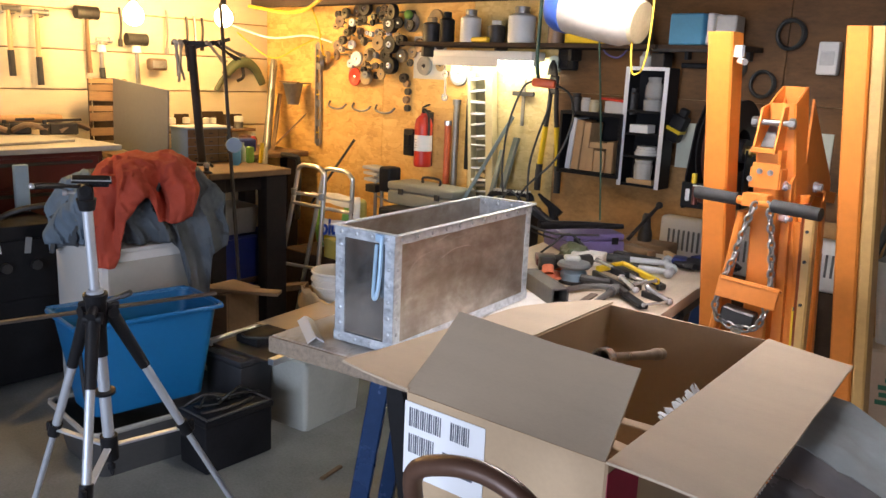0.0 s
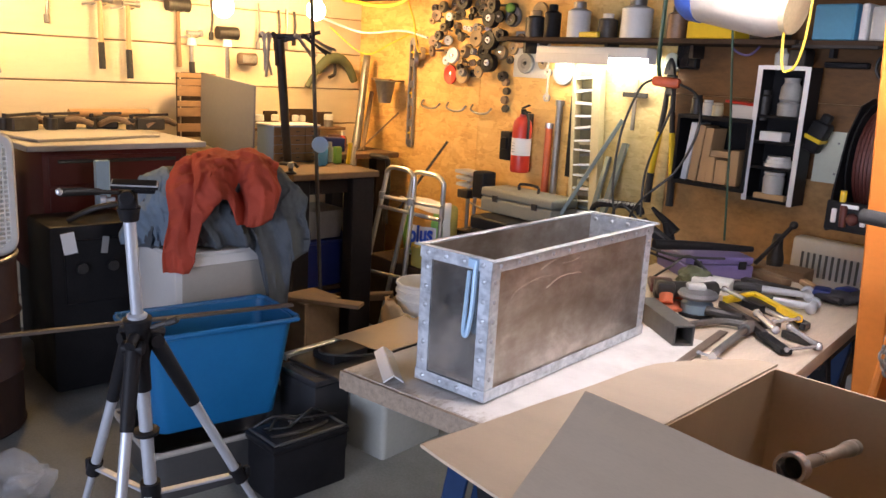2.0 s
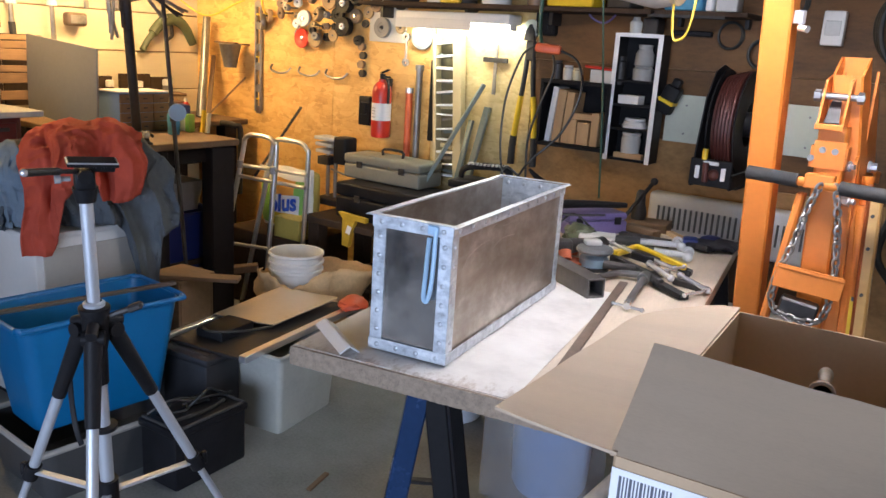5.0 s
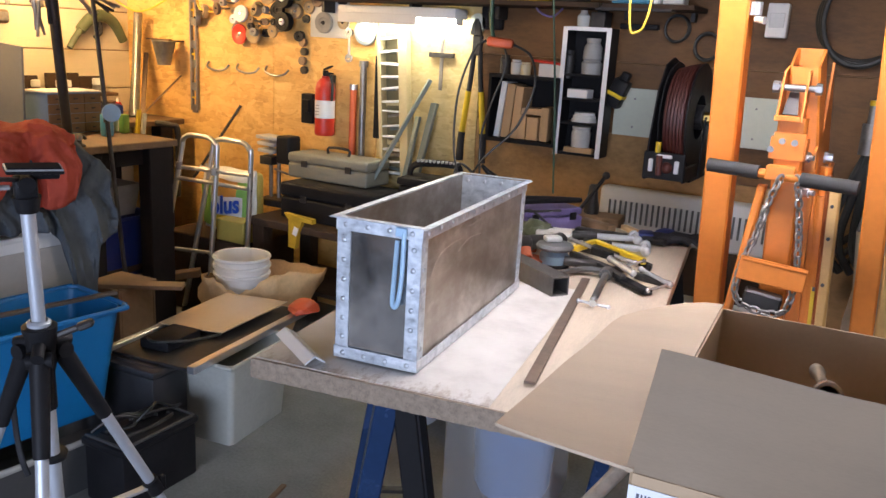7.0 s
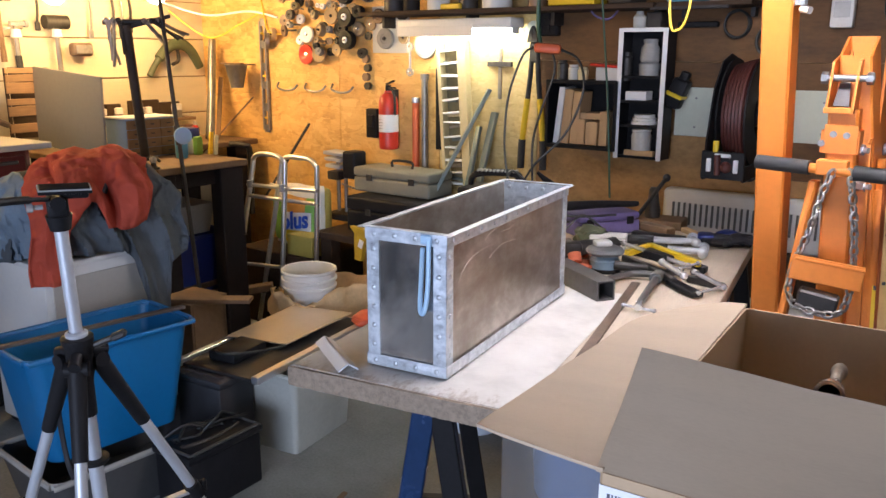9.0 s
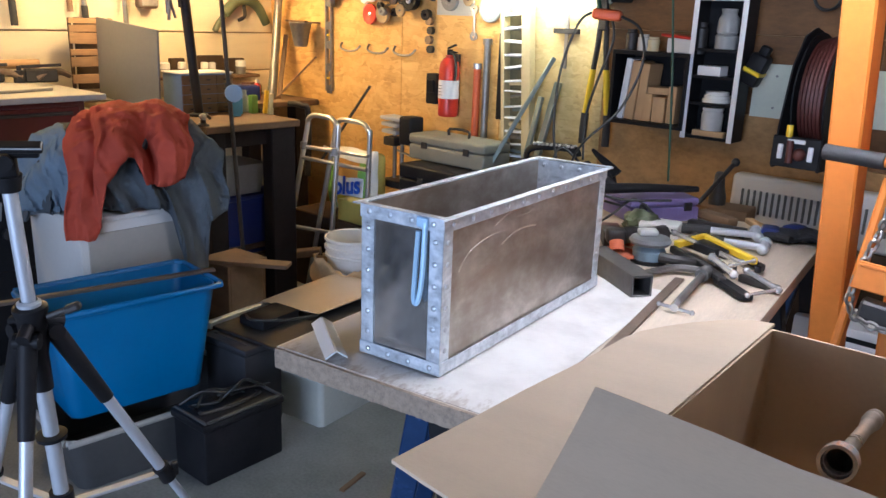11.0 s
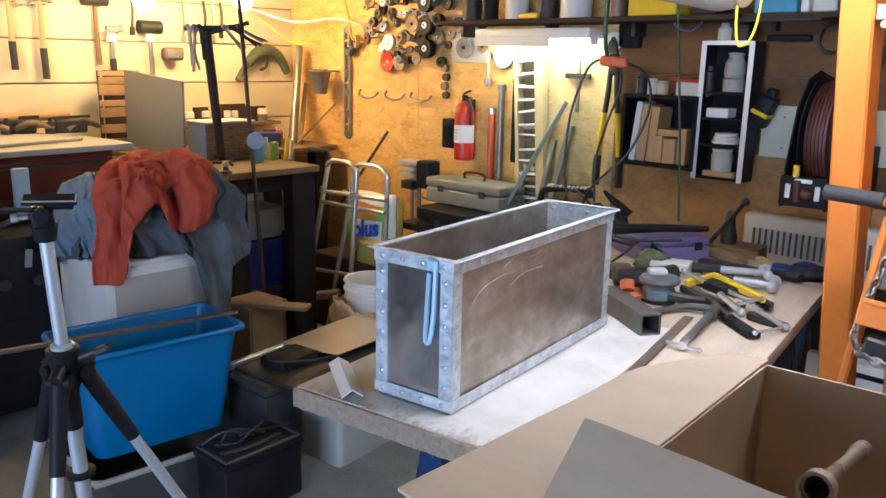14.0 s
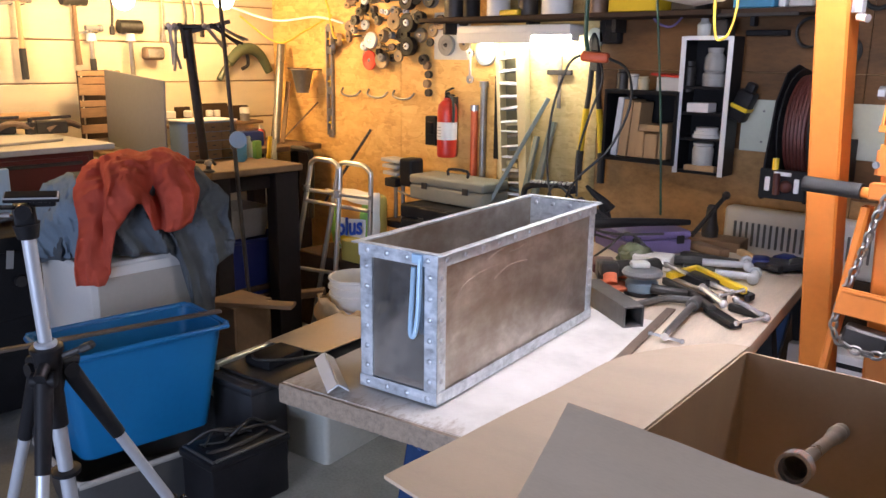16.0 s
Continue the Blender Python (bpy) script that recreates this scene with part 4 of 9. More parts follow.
# ---- overhead light added out of view, over the carton and bench, under the joists ----
t = thing("shop_light", pose(-0.42, 1.8, 2.085, 0, 0, 75), "unseen twin tube light added under the ceiling joists", "light")
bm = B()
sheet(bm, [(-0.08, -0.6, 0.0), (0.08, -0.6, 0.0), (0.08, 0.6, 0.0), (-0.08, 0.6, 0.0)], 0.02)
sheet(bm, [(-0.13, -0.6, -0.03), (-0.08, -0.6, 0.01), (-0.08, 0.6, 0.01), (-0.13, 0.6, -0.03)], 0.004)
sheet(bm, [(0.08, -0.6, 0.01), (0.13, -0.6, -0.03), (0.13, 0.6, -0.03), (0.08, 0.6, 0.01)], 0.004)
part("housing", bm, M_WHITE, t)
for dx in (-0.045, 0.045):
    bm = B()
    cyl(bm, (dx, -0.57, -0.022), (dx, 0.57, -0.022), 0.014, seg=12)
    part("tube", bm, M_OVERHEAD, t)
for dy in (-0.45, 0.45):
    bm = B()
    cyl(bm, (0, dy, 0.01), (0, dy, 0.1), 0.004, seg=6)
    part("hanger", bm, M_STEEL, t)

# ---- carton with tools ----
CM = pose(-0.16, 0.618, 0, 0, 0, 3.6)
CL, CW, CZ0, CZ1 = 0.668, 0.335, 0.83, 1.162
carton = thing("open_carton", CM @ pose(0, 0, CZ0), "open brown cardboard carton holding metal pipes", "cardboard box")
CH = CZ1 - CZ0
bm = B()
shell(bm, (CW, CL), (CW, CL), CH, 0.004, 0.003, 1, 0.005, Matrix.Translation((CW / 2, CL / 2, 0)))
part("body", bm, M_KRAFT_IN, carton, "brown cardboard walls")


def flap(name, pts, label="", bulge=((0, 1), (0, 0))):
    """A cardboard flap with slightly wavy outer edges; bulge pushes the outer edge out along its length."""
    bm = B()
    a, b, c, d = [Vector(p) for p in pts]
    n = 14
    nrm = (b - a).cross(d - a).normalized()
    grid = []
    for i in range(n + 1):
        u = i / n
        row = []
        for j in range(5):
            v = j / 4
            p = (a * (1 - u) + b * u) * (1 - v) + (d * (1 - u) + c * u) * v
            w = noise.noise(Vector((u * 3, v * 1.5, a.x * 7 + a.y * 3))) * 0.006 * v
            e = (noise.noise(Vector((u * 4.3, 2.2, a.y * 9))) * 0.004 + float(np.interp(u, *bulge))) * v * v
            row.append(bm.verts.new(p + nrm * w + (d - a).normalized() * e))
        grid.append(row)
    for i in range(n):
        for j in range(4):
            bm.faces.new((grid[i][j], grid[i + 1][j], grid[i + 1][j + 1], grid[i][j + 1]))
    ob = part(name, bm, M_KRAFT, carton, label)
    so = ob.modifiers.new("thickness", "SOLIDIFY")
    so.thickness = 0.004
    for pl in ob.data.polygons:
        pl.use_smooth = False
    return ob


ti = CM.inverted()


def lc(x, y, z):
    q = ti @ Vector((x, y, z))
    return (q.x, q.y, q.z - CZ0)


flap("flap", [lc(-0.165, 0.62, 1.162), lc(0.17, 0.64, 1.162), lc(0.147, 0.757, 1.25), lc(-0.174, 0.753, 1.255)], "half-raised front flap")
flap("flap", [lc(-0.203, 1.3, 1.1655), lc(-0.157, 0.62, 1.1655), lc(-0.33, 0.642, 1.157), lc(-0.269, 1.302, 1.156)], "side flap folded out flat", ((0, 0.06, 0.124, 0.236, 0.306, 0.55, 0.82, 1), (0, 0.03, 0.05, 0.066, 0.056, 0.041, 0.021, 0)))
flap("flap", [lc(0.172, 0.64, 1.164), lc(0.128, 1.305, 1.166), lc(0.288, 1.265, 1.166), lc(0.335, 0.67, 1.15)], "side flap folded out flat")
flap("flap", [lc(0.128, 1.312, 1.16), lc(-0.202, 1.291, 1.16), lc(-0.202, 1.318, 1.02), lc(0.118, 1.338, 1.02)], "back flap hanging down")
rnd = random.Random(4)
for k in range(12):
    bm = B()
    y = 0.81 + k * 0.0125
    x = 0.172 - (y - 0.64) * 0.066
    h, w = rnd.uniform(0.002, 0.007) + 0.009 * (k > 9), rnd.uniform(0.009, 0.016)
    sheet(bm, [lc(x - 0.002, y, 1.163), lc(x - 0.002, y + w, 1.163), lc(x - rnd.uniform(0.004, 0.014), y + w * 0.8, 1.163 + h), lc(x - rnd.uniform(0.006, 0.016), y + w * 0.2, 1.163 + h * 0.7)], 0.0006)
    part("torn_paper", bm, M_PAPER, carton, "torn white paper on the fold")
# label with bars on the front
bm = B()
box(bm, (0.075, -0.0012, CH - 0.072), (0.148, 0.001, 0.118))
lab = part("label", bm, M_PAPER, carton, "white printed shipping label")
for bx0, bw0, bz0, bh0, nb in ((0.012, 0.062, CH - 0.036, 0.03, 15), (0.09, 0.035, CH - 0.036, 0.028, 9), (0.012, 0.05, CH - 0.078, 0.03, 12), (0.076, 0.06, CH - 0.075, 0.005, 1), (0.076, 0.05, CH - 0.087, 0.005, 1), (0.076, 0.055, CH - 0.1, 0.004, 1)):
    for k in range(nb):
        w = bw0 if nb == 1 else bw0 / nb * (0.75 if k % 3 == 0 else 0.4)
        bm = B()
        box(bm, (bx0 + (bw0 / 2 if nb == 1 else k * bw0 / nb), -0.0022, bz0), (w, 0.0008, bh0))
        part("printed_bar", bm, M_INK, lab)
bm = B()
box(bm, (CW + 0.0012, 0.05, CH - 0.06), (0.001, 0.098, 0.09))
part("red_print", bm, mat("crimson_print", (0.33, 0.02, 0.05), 0.6, 0, 0.15, 6, 80, 0.03), carton, "patch of red print")

# pipes and fittings standing in the carton
M_PIPE = mat("worn_dark_pipe", (0.4, 0.36, 0.3), 0.32, 0.6, 0.4, 14, 70, 0.15)
t = thing("steel_pipe", pose(0, 0, 0), "worn steel pipe with a chromed open end lying across the carton", "pipe")
bm = B()
M0, n0 = frame_of((0.003, 0.91, 1.188), (-0.029, 1.19, 1.12))
lathe(bm, [(0.0125, -n0 / 2), (0.0145, -n0 / 2), (0.0135, -n0 * 0.42), (0.008, -n0 * 0.34), (0.0075, n0 * 0.2), (0.009, n0 * 0.24), (0.0085, n0 * 0.33), (0.0115, n0 * 0.36), (0.0115, n0 * 0.42), (0.0105, n0 * 0.43), (0.0115, n0 * 0.44), (0.011, n0 * 0.5), (0.0, n0 * 0.5)], 20, M0)
part("tube", bm, M_PIPE, t)
bm = B()
lathe(bm, [(0.0145, -n0 / 2 - 0.01), (0.018, -n0 / 2 - 0.01), (0.018, -n0 / 2 + 0.014), (0.0125, -n0 / 2 + 0.016), (0.013, -n0 / 2)], 24, M0, close=True)
part("collar", bm, M_CHROME, t, "bright chromed collar")
for x, y, z, h, rz in ((-0.02, 1.1, 0.92, 0.17, 8), (0.01, 0.94, 0.935, 0.2, -6)):
    bm = B()
    box(bm, (0, 0, 0), (0.12, 0.03, h), bev=0.002)
    solid("carton_insert", bm, M_KRAFT_IN, "cardboard insert standing inside the carton", "cardboard insert", group="inserts in the carton", m=pose(x, y, z, 0, 0, rz))
for k, (x, y, rz, ln, mm) in enumerate(((0.06, 0.9, 20, 0.26, M_STEEL), (0.09, 1.05, -35, 0.3, M_WOOD), (0.02, 0.8, 60, 0.24, M_WOOD))):
    bm = B()
    box(bm, (0, 0, 0.02), (ln, 0.045, 0.035), bev=0.004)
    solid("packing_piece", bm, mm, "loose offcut lying in the carton", "offcut", m=pose(x, y, CZ0 + 0.006 + 0.036 * (k % 2), 0, 0, rz))

# steel cart under the carton
cart = thing("tool_cart", CM, "steel tube cart carrying a cardboard carton", "cart")
bm = B()
box(bm, (CW / 2, CL / 2, CZ0 - 0.012), (0.36, 0.66, 0.02), bev=0.003)
part("shelf", bm, M_OLDWOOD, cart, "dark wooden shelf")
for sx in (0.0, CW):
    for sy in (0.02, CL - 0.02):
        bm = B()
        cyl(bm, (sx, sy, 0.06), (sx, sy, CZ0 - 0.02), 0.014, seg=12)
        part("leg", bm, M_STEEL, cart)
        bm = B()
        cyl(bm, (sx - 0.012, sy, 0.035), (sx + 0.012, sy, 0.035), 0.035, seg=18)
        part("wheel", bm, M_RUBBER, cart)
bm = B()
box(bm, (CW / 2, CL / 2, 0.25), (0.36, 0.64, 0.015), bev=0.003)
part("lower_shelf", bm, M_OLDWOOD, cart)
bm = B()
pipe(bm, [(0.1, 0.03, CZ0), (0.13, -0.1, 1.0), (0.152, -0.155, 1.1), (0.175, -0.185, 1.165), (0.225, -0.195, 1.195), (0.28, -0.195, 1.205), (0.33, -0.19, 1.19), (0.36, -0.15, 1.12), (0.36, -0.05, 0.95), (0.33, 0.03, CZ0)], 0.0125, 12, 5)
part("handle", bm, M_BROWNPIPE, cart, "brown bent tube handle")
bm = B()
cyl(bm, (-0.06, 0.56, 0.955), (-0.23, 0.3, 0.74), 0.0128, seg=14)
part("side_tube", bm, M_BRASSY, cart, "worn tube brace")
bm = B()
cyl(bm, (-0.07, 0.545, 0.94), (-0.045, 0.585, 0.974), 0.021, seg=14)
cyl(bm, (-0.03, 0.57, 0.93), (0.02, 0.575, 0.93), 0.012, seg=10)
part("tube_cap", bm, M_CHROME, cart)
bm = B()
bar(bm, (-0.03, 0.0, 0.8), (-0.2, 0.06, 0.66), 0.035, 0.02)
bar(bm, (-0.03, 0.05, 0.8), (-0.2, 0.11, 0.66), 0.02, 0.02)
part("brace", bm, M_OLDWOOD, cart)

# package wrapped in grey plastic leaning beside the carton
def wrap_top(u, v):
    """The slack top of the package: u from the carton outwards, v from the back to the front."""
    p = Vector((0.272 + 0.05 * v + 0.3 * u, 1.222 - 0.52 * v + 0.03 * u, 1.118 - 0.15 * u ** 1.2))
    k = noise.noise(Vector((u * 4, v * 6, 3))) * 0.008 + (0.5 - abs(noise.noise(Vector((u * 7 + 2, v * 11, 8))))) * 0.008 + noise.noise(Vector((u * 30, v * 42, 8))) * 0.0022
    return p + Vector((0, 0, k * min(1, u * 9 + 0.15)))


def wrap_sheet(v0, v1, depth):
    """A closed slab of the package between two places along it."""
    bm = B()
    nu, nv = 30, 34
    top = [[bm.verts.new(wrap_top(i / nu, v0 + (v1 - v0) * j / nv)) for i in range(nu + 1)] for j in range(nv + 1)]
    low = [[bm.verts.new(q.co - Z * depth) for q in row] for row in top]
    for j in range(nv):
        for i in range(nu):
            bm.faces.new((top[j][i], top[j][i + 1], top[j + 1][i + 1], top[j + 1][i]))
            bm.faces.new((low[j][i], low[j + 1][i], low[j + 1][i + 1], low[j][i + 1]))
    ring = [(0, i) for i in range(nu)] + [(j, nu) for j in range(nv)] + [(nv, i) for i in range(nu, 0, -1)] + [(j, 0) for j in range(nv, 0, -1)]
    for a, b in zip(ring, ring[1:] + ring[:1]):
        bm.faces.new((top[a[0]][a[1]], low[a[0]][a[1]], low[b[0]][b[1]], top[b[0]][b[1]]))
    return bm


pk = thing("wrapped_package", pose(0, 0, 0), "package slackly wrapped in grey plastic beside the carton", "package")
part("wrap", wrap_sheet(0.0, 0.47, 0.012), M_MAILER, pk, "pale teal plastic sheet", sharp=60)
part("wrap", wrap_sheet(0.475, 1.0, 0.012), mat("violet_grey_plastic", (0.2, 0.2, 0.225), 0.28, 0, 0.3, 6, 40, 0.12, coat=0.2), pk, "dark violet-grey plastic", sharp=60)
part("body", boxes(((0.45, 0.975, 0.93), (0.24, 0.44, 0.05), (0, 20, -4)), bev=0.012, seg=2), M_GREYP, pk)
rnd = random.Random(14)
bm = B()
for k in range(26):
    v = 0.3 + k * 0.026
    q = wrap_top(0.0, v)
    h, w = rnd.uniform(0.002, 0.009), rnd.uniform(0.005, 0.012)
    sheet(bm, [q, q + Vector((0.002, -w, 0)), q + Vector((-rnd.uniform(0.002, 0.008), -w * 0.7, h)), q + Vector((-rnd.uniform(0.001, 0.006), -w * 0.2, h * 0.8))], 0.0005)
part("torn_edge", bm, M_PAPER, pk, "crinkled bright torn edge")
for u0, v0, u1, v1, r, mm in ((0.3, 0.66, 0.5, 0.72, 0.012, M_DARKSTEEL), (0.42, 0.58, 0.46, 0.76, 0.009, M_DARKSTEEL), (0.4, 0.68, 0.48, 0.7, 0.016, M_CHROME)):
    bm = B()
    cyl(bm, wrap_top(u0, v0) + Z * 0.01, wrap_top(u1, v1) + Z * 0.012, r, seg=12)
    part("fitting", bm, mm, pk, "metal fitting")
t = thing("stool", pose(0.46, 1.04, 0), "plain wooden stool beside the carton", "stool")
part("seat", boxes(((0, -0.06, 0.855), (0.3, 0.42, 0.035)), bev=0.006), M_OLDWOOD, t)
for sx in (-0.12, 0.12):
    for sy in (-0.15, 0.15):
        bm = B()
        bar(bm, (sx * 1.1, sy * 1.1 - 0.06, 0), (sx, sy - 0.06, 0.838), 0.035, 0.035, bev=0.004)
        part("leg", bm, M_OLDWOOD, t)

# ---- under the bench ----
t = thing("blue_pail", pose(-1.647, 2.622, 0), "pale blue-white plastic bucket under the workbench", "bucket")
bm = B()
lathe(bm, [(0, 0.0), (0.112, 0.0), (0.12, 0.008), (0.145, 0.38), (0.152, 0.38), (0.152, 0.395), (0.14, 0.395), (0.114, 0.014), (0, 0.014)], 28)
part("body", bm, mat("bluish_white_plastic", (0.7, 0.76, 0.84), 0.45, 0, 0.1, 4, 60, 0.04), t)
M_FROST, ns, ls, p = nodes("frosted_plastic")
p.inputs["Base Color"].default_value, p.inputs["Roughness"].default_value = (0.8, 0.8, 0.82, 1), 0.4
see_through, veiled = ns.new("ShaderNodeBsdfTransparent"), ns.new("ShaderNodeMixShader")
haze = noise_tex(ns, ls, ns.new("ShaderNodeTexCoord").outputs["Object"], 6.0, 3, 0.6, None)
veil = ns.new("ShaderNodeMapRange")
veil.inputs["To Min"].default_value, veil.inputs["To Max"].default_value = 0.12, 0.28
ls.new(haze.outputs["Fac"], veil.inputs["Value"])
ls.new(veil.outputs[0], veiled.inputs["Fac"])
ls.new(see_through.outputs[0], veiled.inputs[1])
ls.new(p.outputs[0], veiled.inputs[2])
ls.new(veiled.outputs[0], ns["Material Output"].inputs["Surface"])
TUBM = pose(-1.045, 2.335, 0, 0, 0, 10)
bm = B()
shell(bm, (0.4, 0.36), (0.4, 0.36), 0.55, 0.004, 0.03)
tub = solid("frosted_tub", bm, M_FROST, "tall frosted plastic tub under the workbench", "tub", m=TUBM)
TUB_RIM = (tub, 0.41, 0.37, 0.543, 0.011)
t = thing("blue_bucket", TUBM @ pose(0.02, 0.0, 0.006), "blue plastic bucket standing inside a frosted tub", "bucket")
bm = B()
lathe(bm, [(0, 0.0), (0.125, 0.0), (0.14, 0.03), (0.16, 0.45), (0.168, 0.45), (0.168, 0.462), (0.155, 0.462), (0.134, 0.034), (0.12, 0.012), (0, 0.012)], 28)
part("body", bm, mat("mid_blue_plastic", (0.22, 0.4, 0.75), 0.4, 0, 0.15, 4, 60, 0.04), t)

# ---- engine hoist ----
hoist = thing("engine_hoist", pose(0, 2.25, 0), "orange folded engine hoist with a black-gripped handle", "engine hoist")


def ring_tube(bm, m, w, d, n, wall):
    """A hollow rectangular tube of length n in the axes of m, with rounded corners."""
    def ring(a, b, z, r):
        return [bm.verts.new(m @ Vector((sx * (a / 2 - r * qx), sy * (b / 2 - r * qy), z))) for sx, sy, qx, qy in ((1, 1, 0, 1), (1, 1, 1, 0), (-1, 1, 1, 0), (-1, 1, 0, 1), (-1, -1, 0, 1), (-1, -1, 1, 0), (1, -1, 1, 0), (1, -1, 0, 1))]
    rs = [ring(w, d, -n / 2, 0.006), ring(w, d, n / 2, 0.006), ring(w - 2 * wall, d - 2 * wall, n / 2, 0.003), ring(w - 2 * wall, d - 2 * wall, -n / 2, 0.003)]
    for a, b in zip(rs, rs[1:] + rs[:1]):
        for k in range(8):
            bm.faces.new((a[k], a[(k + 1) % 8], b[(k + 1) % 8], b[k]))


def tube(bm, p0, p1, w, d, wall=0.006):
    m, n = frame_of(p0, p1)
    ring_tube(bm, m, w, d, n, wall)


def upright(bm, p0, p1, w, d, wall=0.006):
    """A tube in the hoist's own axes: w across x, d across y, leaning as given."""
    p0, p1 = Vector(p0), Vector(p1)
    s = p1 - p0
    ring_tube(bm, Matrix.Translation((p0 + p1) / 2) @ Matrix(((1, 0, s.x / s.z, 0), (0, 1, s.y / s.z, 0), (0, 0, 1, 0), (0, 0, 0, 1))), w, d, s.z, wall)


bm = B()
upright(bm, (-0.43, 0.325, 0.05), (-0.448, 0.042, 1.79), 0.08, 0.09)
leg1 = part("folding_leg", bm, M_ORANGE, hoist)
bm = B()
cyl(bm, (-0.42, 0.05, 1.735), (-0.385, 0.02, 1.73), 0.013, seg=12)
cyl(bm, (-0.39, 0.02, 1.75), (-0.39, 0.02, 1.715), 0.017, seg=8)
cyl(bm, (-0.385, 0.015, 1.705), (-0.36, 0.0, 1.7), 0.01, seg=10)
part("bolt", bm, M_CHROME, leg1, "bright bolt")
bm = B()
upright(bm, (0.054, 0.185, 0.05), (-0.039, -0.045, 1.8), 0.062, 0.05)
part("folding_leg", bm, M_ORANGE, hoist)
bm = B()
upright(bm, (0.105, 0.2, 0.05), (0.012, -0.03, 1.8), 0.036, 0.07)
part("folding_leg", bm, M_OLIVEORANGE, hoist, "tan back leg")
# mast and boom
bm = B()
upright(bm, (-0.06, 0.07, 0.12), (-0.242, 0.07, 1.635), 0.078, 0.1)
for v in bm.verts:
    if v.co.z > 1.5 and v.co.y < 0.07:
        v.co.z -= 0.05
part("mast", bm, M_ORANGE, hoist)
bm = B()
sheet(bm, [(-0.12, 0.0, 0.2), (-0.12, 0.1, 0.2), (-0.185, 0.1, 1.42), (-0.185, 0.0, 1.36)], 0.008)
part("gusset", bm, M_ORANGE, hoist)
bm = B()
upright(bm, (-0.2, -0.02, 0.12), (-0.252, -0.02, 1.45), 0.074, 0.08)
boom = part("boom", bm, M_ORANGE, hoist)
boom.location = (0.005, 0.03, 0.0)
bm = B()
box(bm, (-0.25, -0.063, 1.372), (0.082, 0.006, 0.075), bev=0.001)
for x in (-0.209, -0.295):
    part("side_lug", boxes(((x, -0.03, 1.365), (0.008, 0.06, 0.06)), bev=0.001), M_ORANGE, boom)
fp = part("face_plate", bm, M_ORANGE, boom)
for bx_, bz_ in ((-0.268, 1.385), (-0.236, 1.383), (-0.295, 1.36)):
    bm = B()
    cyl(bm, (bx_, -0.066, bz_), (bx_, -0.075, bz_), 0.0065, seg=6)
    cyl(bm, (bx_, -0.066, bz_), (bx_, -0.068, bz_), 0.009, seg=14)
    part("bolt", bm, M_STEEL, fp, "bright bolt")
# clevis: a square mouth of four plates with a pin through it
bm = B()
for dx in (-0.031, 0.031):
    sheet(bm, [(-0.262 + dx, -0.085, 1.44), (-0.262 + dx, 0.02, 1.44), (-0.262 + dx, 0.03, 1.585), (-0.262 + dx, -0.045, 1.57)], 0.006)
box(bm, (-0.262, -0.072, 1.447), (0.068, 0.026, 0.016), bev=0.002)
box(bm, (-0.262, 0.02, 1.51), (0.06, 0.008, 0.14), bev=0.001)
box(bm, (-0.262, -0.02, 1.444), (0.06, 0.09, 0.012), bev=0.001)
part("clevis", bm, M_ORANGE, boom)
bm = B()
sheet(bm, [(-0.282, -0.045, 1.455), (-0.242, -0.045, 1.455), (-0.252, -0.005, 1.53), (-0.272, -0.005, 1.53)], 0.004)
part("tongue", bm, M_DARKSTEEL, boom, "bare steel tongue inside the clevis")
bm = B()
cyl(bm, (-0.312, -0.04, 1.528), (-0.19, -0.04, 1.528), 0.009, seg=12)
for x in (-0.308, -0.2):
    cyl(bm, (x - 0.008, -0.04, 1.528), (x + 0.008, -0.04, 1.528), 0.016, seg=6)
part("pin", bm, M_STEEL, boom, "bright pivot pin")
for bx_, bz_ in ((-0.2, 1.345), (-0.185, 1.25)):
    bm = B()
    cyl(bm, (bx_ - 0.03, 0.015, bz_), (bx_ + 0.008, 0.0, bz_), 0.015, seg=6)
    cyl(bm, (bx_ - 0.04, 0.02, bz_), (bx_ + 0.02, -0.005, bz_), 0.008, seg=10)
    part("bolt", bm, M_CHROME, hoist, "bright bolt")
# stays and the tan back leg
bm = B()
upright(bm, (-0.06, 0.0, 0.1), (-0.135, 0.02, 1.3), 0.012, 0.05)
part("stay", bm, M_DARKORANGE, hoist, "dark orange stay")
bm = B()
upright(bm, (-0.055, -0.01, 0.05), (-0.118, 0.02, 1.28), 0.036, 0.04)
tan = part("folding_leg", bm, M_OLIVEORANGE, hoist, "tan back leg")
for z in (0.62, 0.86, 1.0, 1.13, 1.22):
    bm = B()
    x = -0.055 - 0.063 * (z - 0.05) / 1.23
    cyl(bm, (x, -0.0135 + 0.0244 * (z - 0.62), z), (x, -0.022 + 0.0244 * (z - 0.62), z), 0.005, seg=8)
    part("rivet", bm, M_DARKSTEEL, tan)
bm = B()
upright(bm, (-0.42, -0.1, 0.1), (-0.295, -0.04, 1.26), 0.022, 0.045)
part("stay", bm, M_ORANGE, hoist)
bm = B()
cyl(bm, (-0.1, 0.045, 0.3), (-0.145, 0.05, 1.24), 0.03, seg=18)
cyl(bm, (-0.143, 0.05, 1.2), (-0.15, 0.05, 1.32), 0.016, seg=14)
ram = part("ram", bm, M_ORANGE, hoist, "orange hydraulic ram")
bm = B()
box(bm, (-0.112, 0.012, 0.92), (0.034, 0.002, 0.13), (0, -3, 0))
part("sticker", bm, M_YELLOW, ram, "yellow warning sticker")
bm = B()
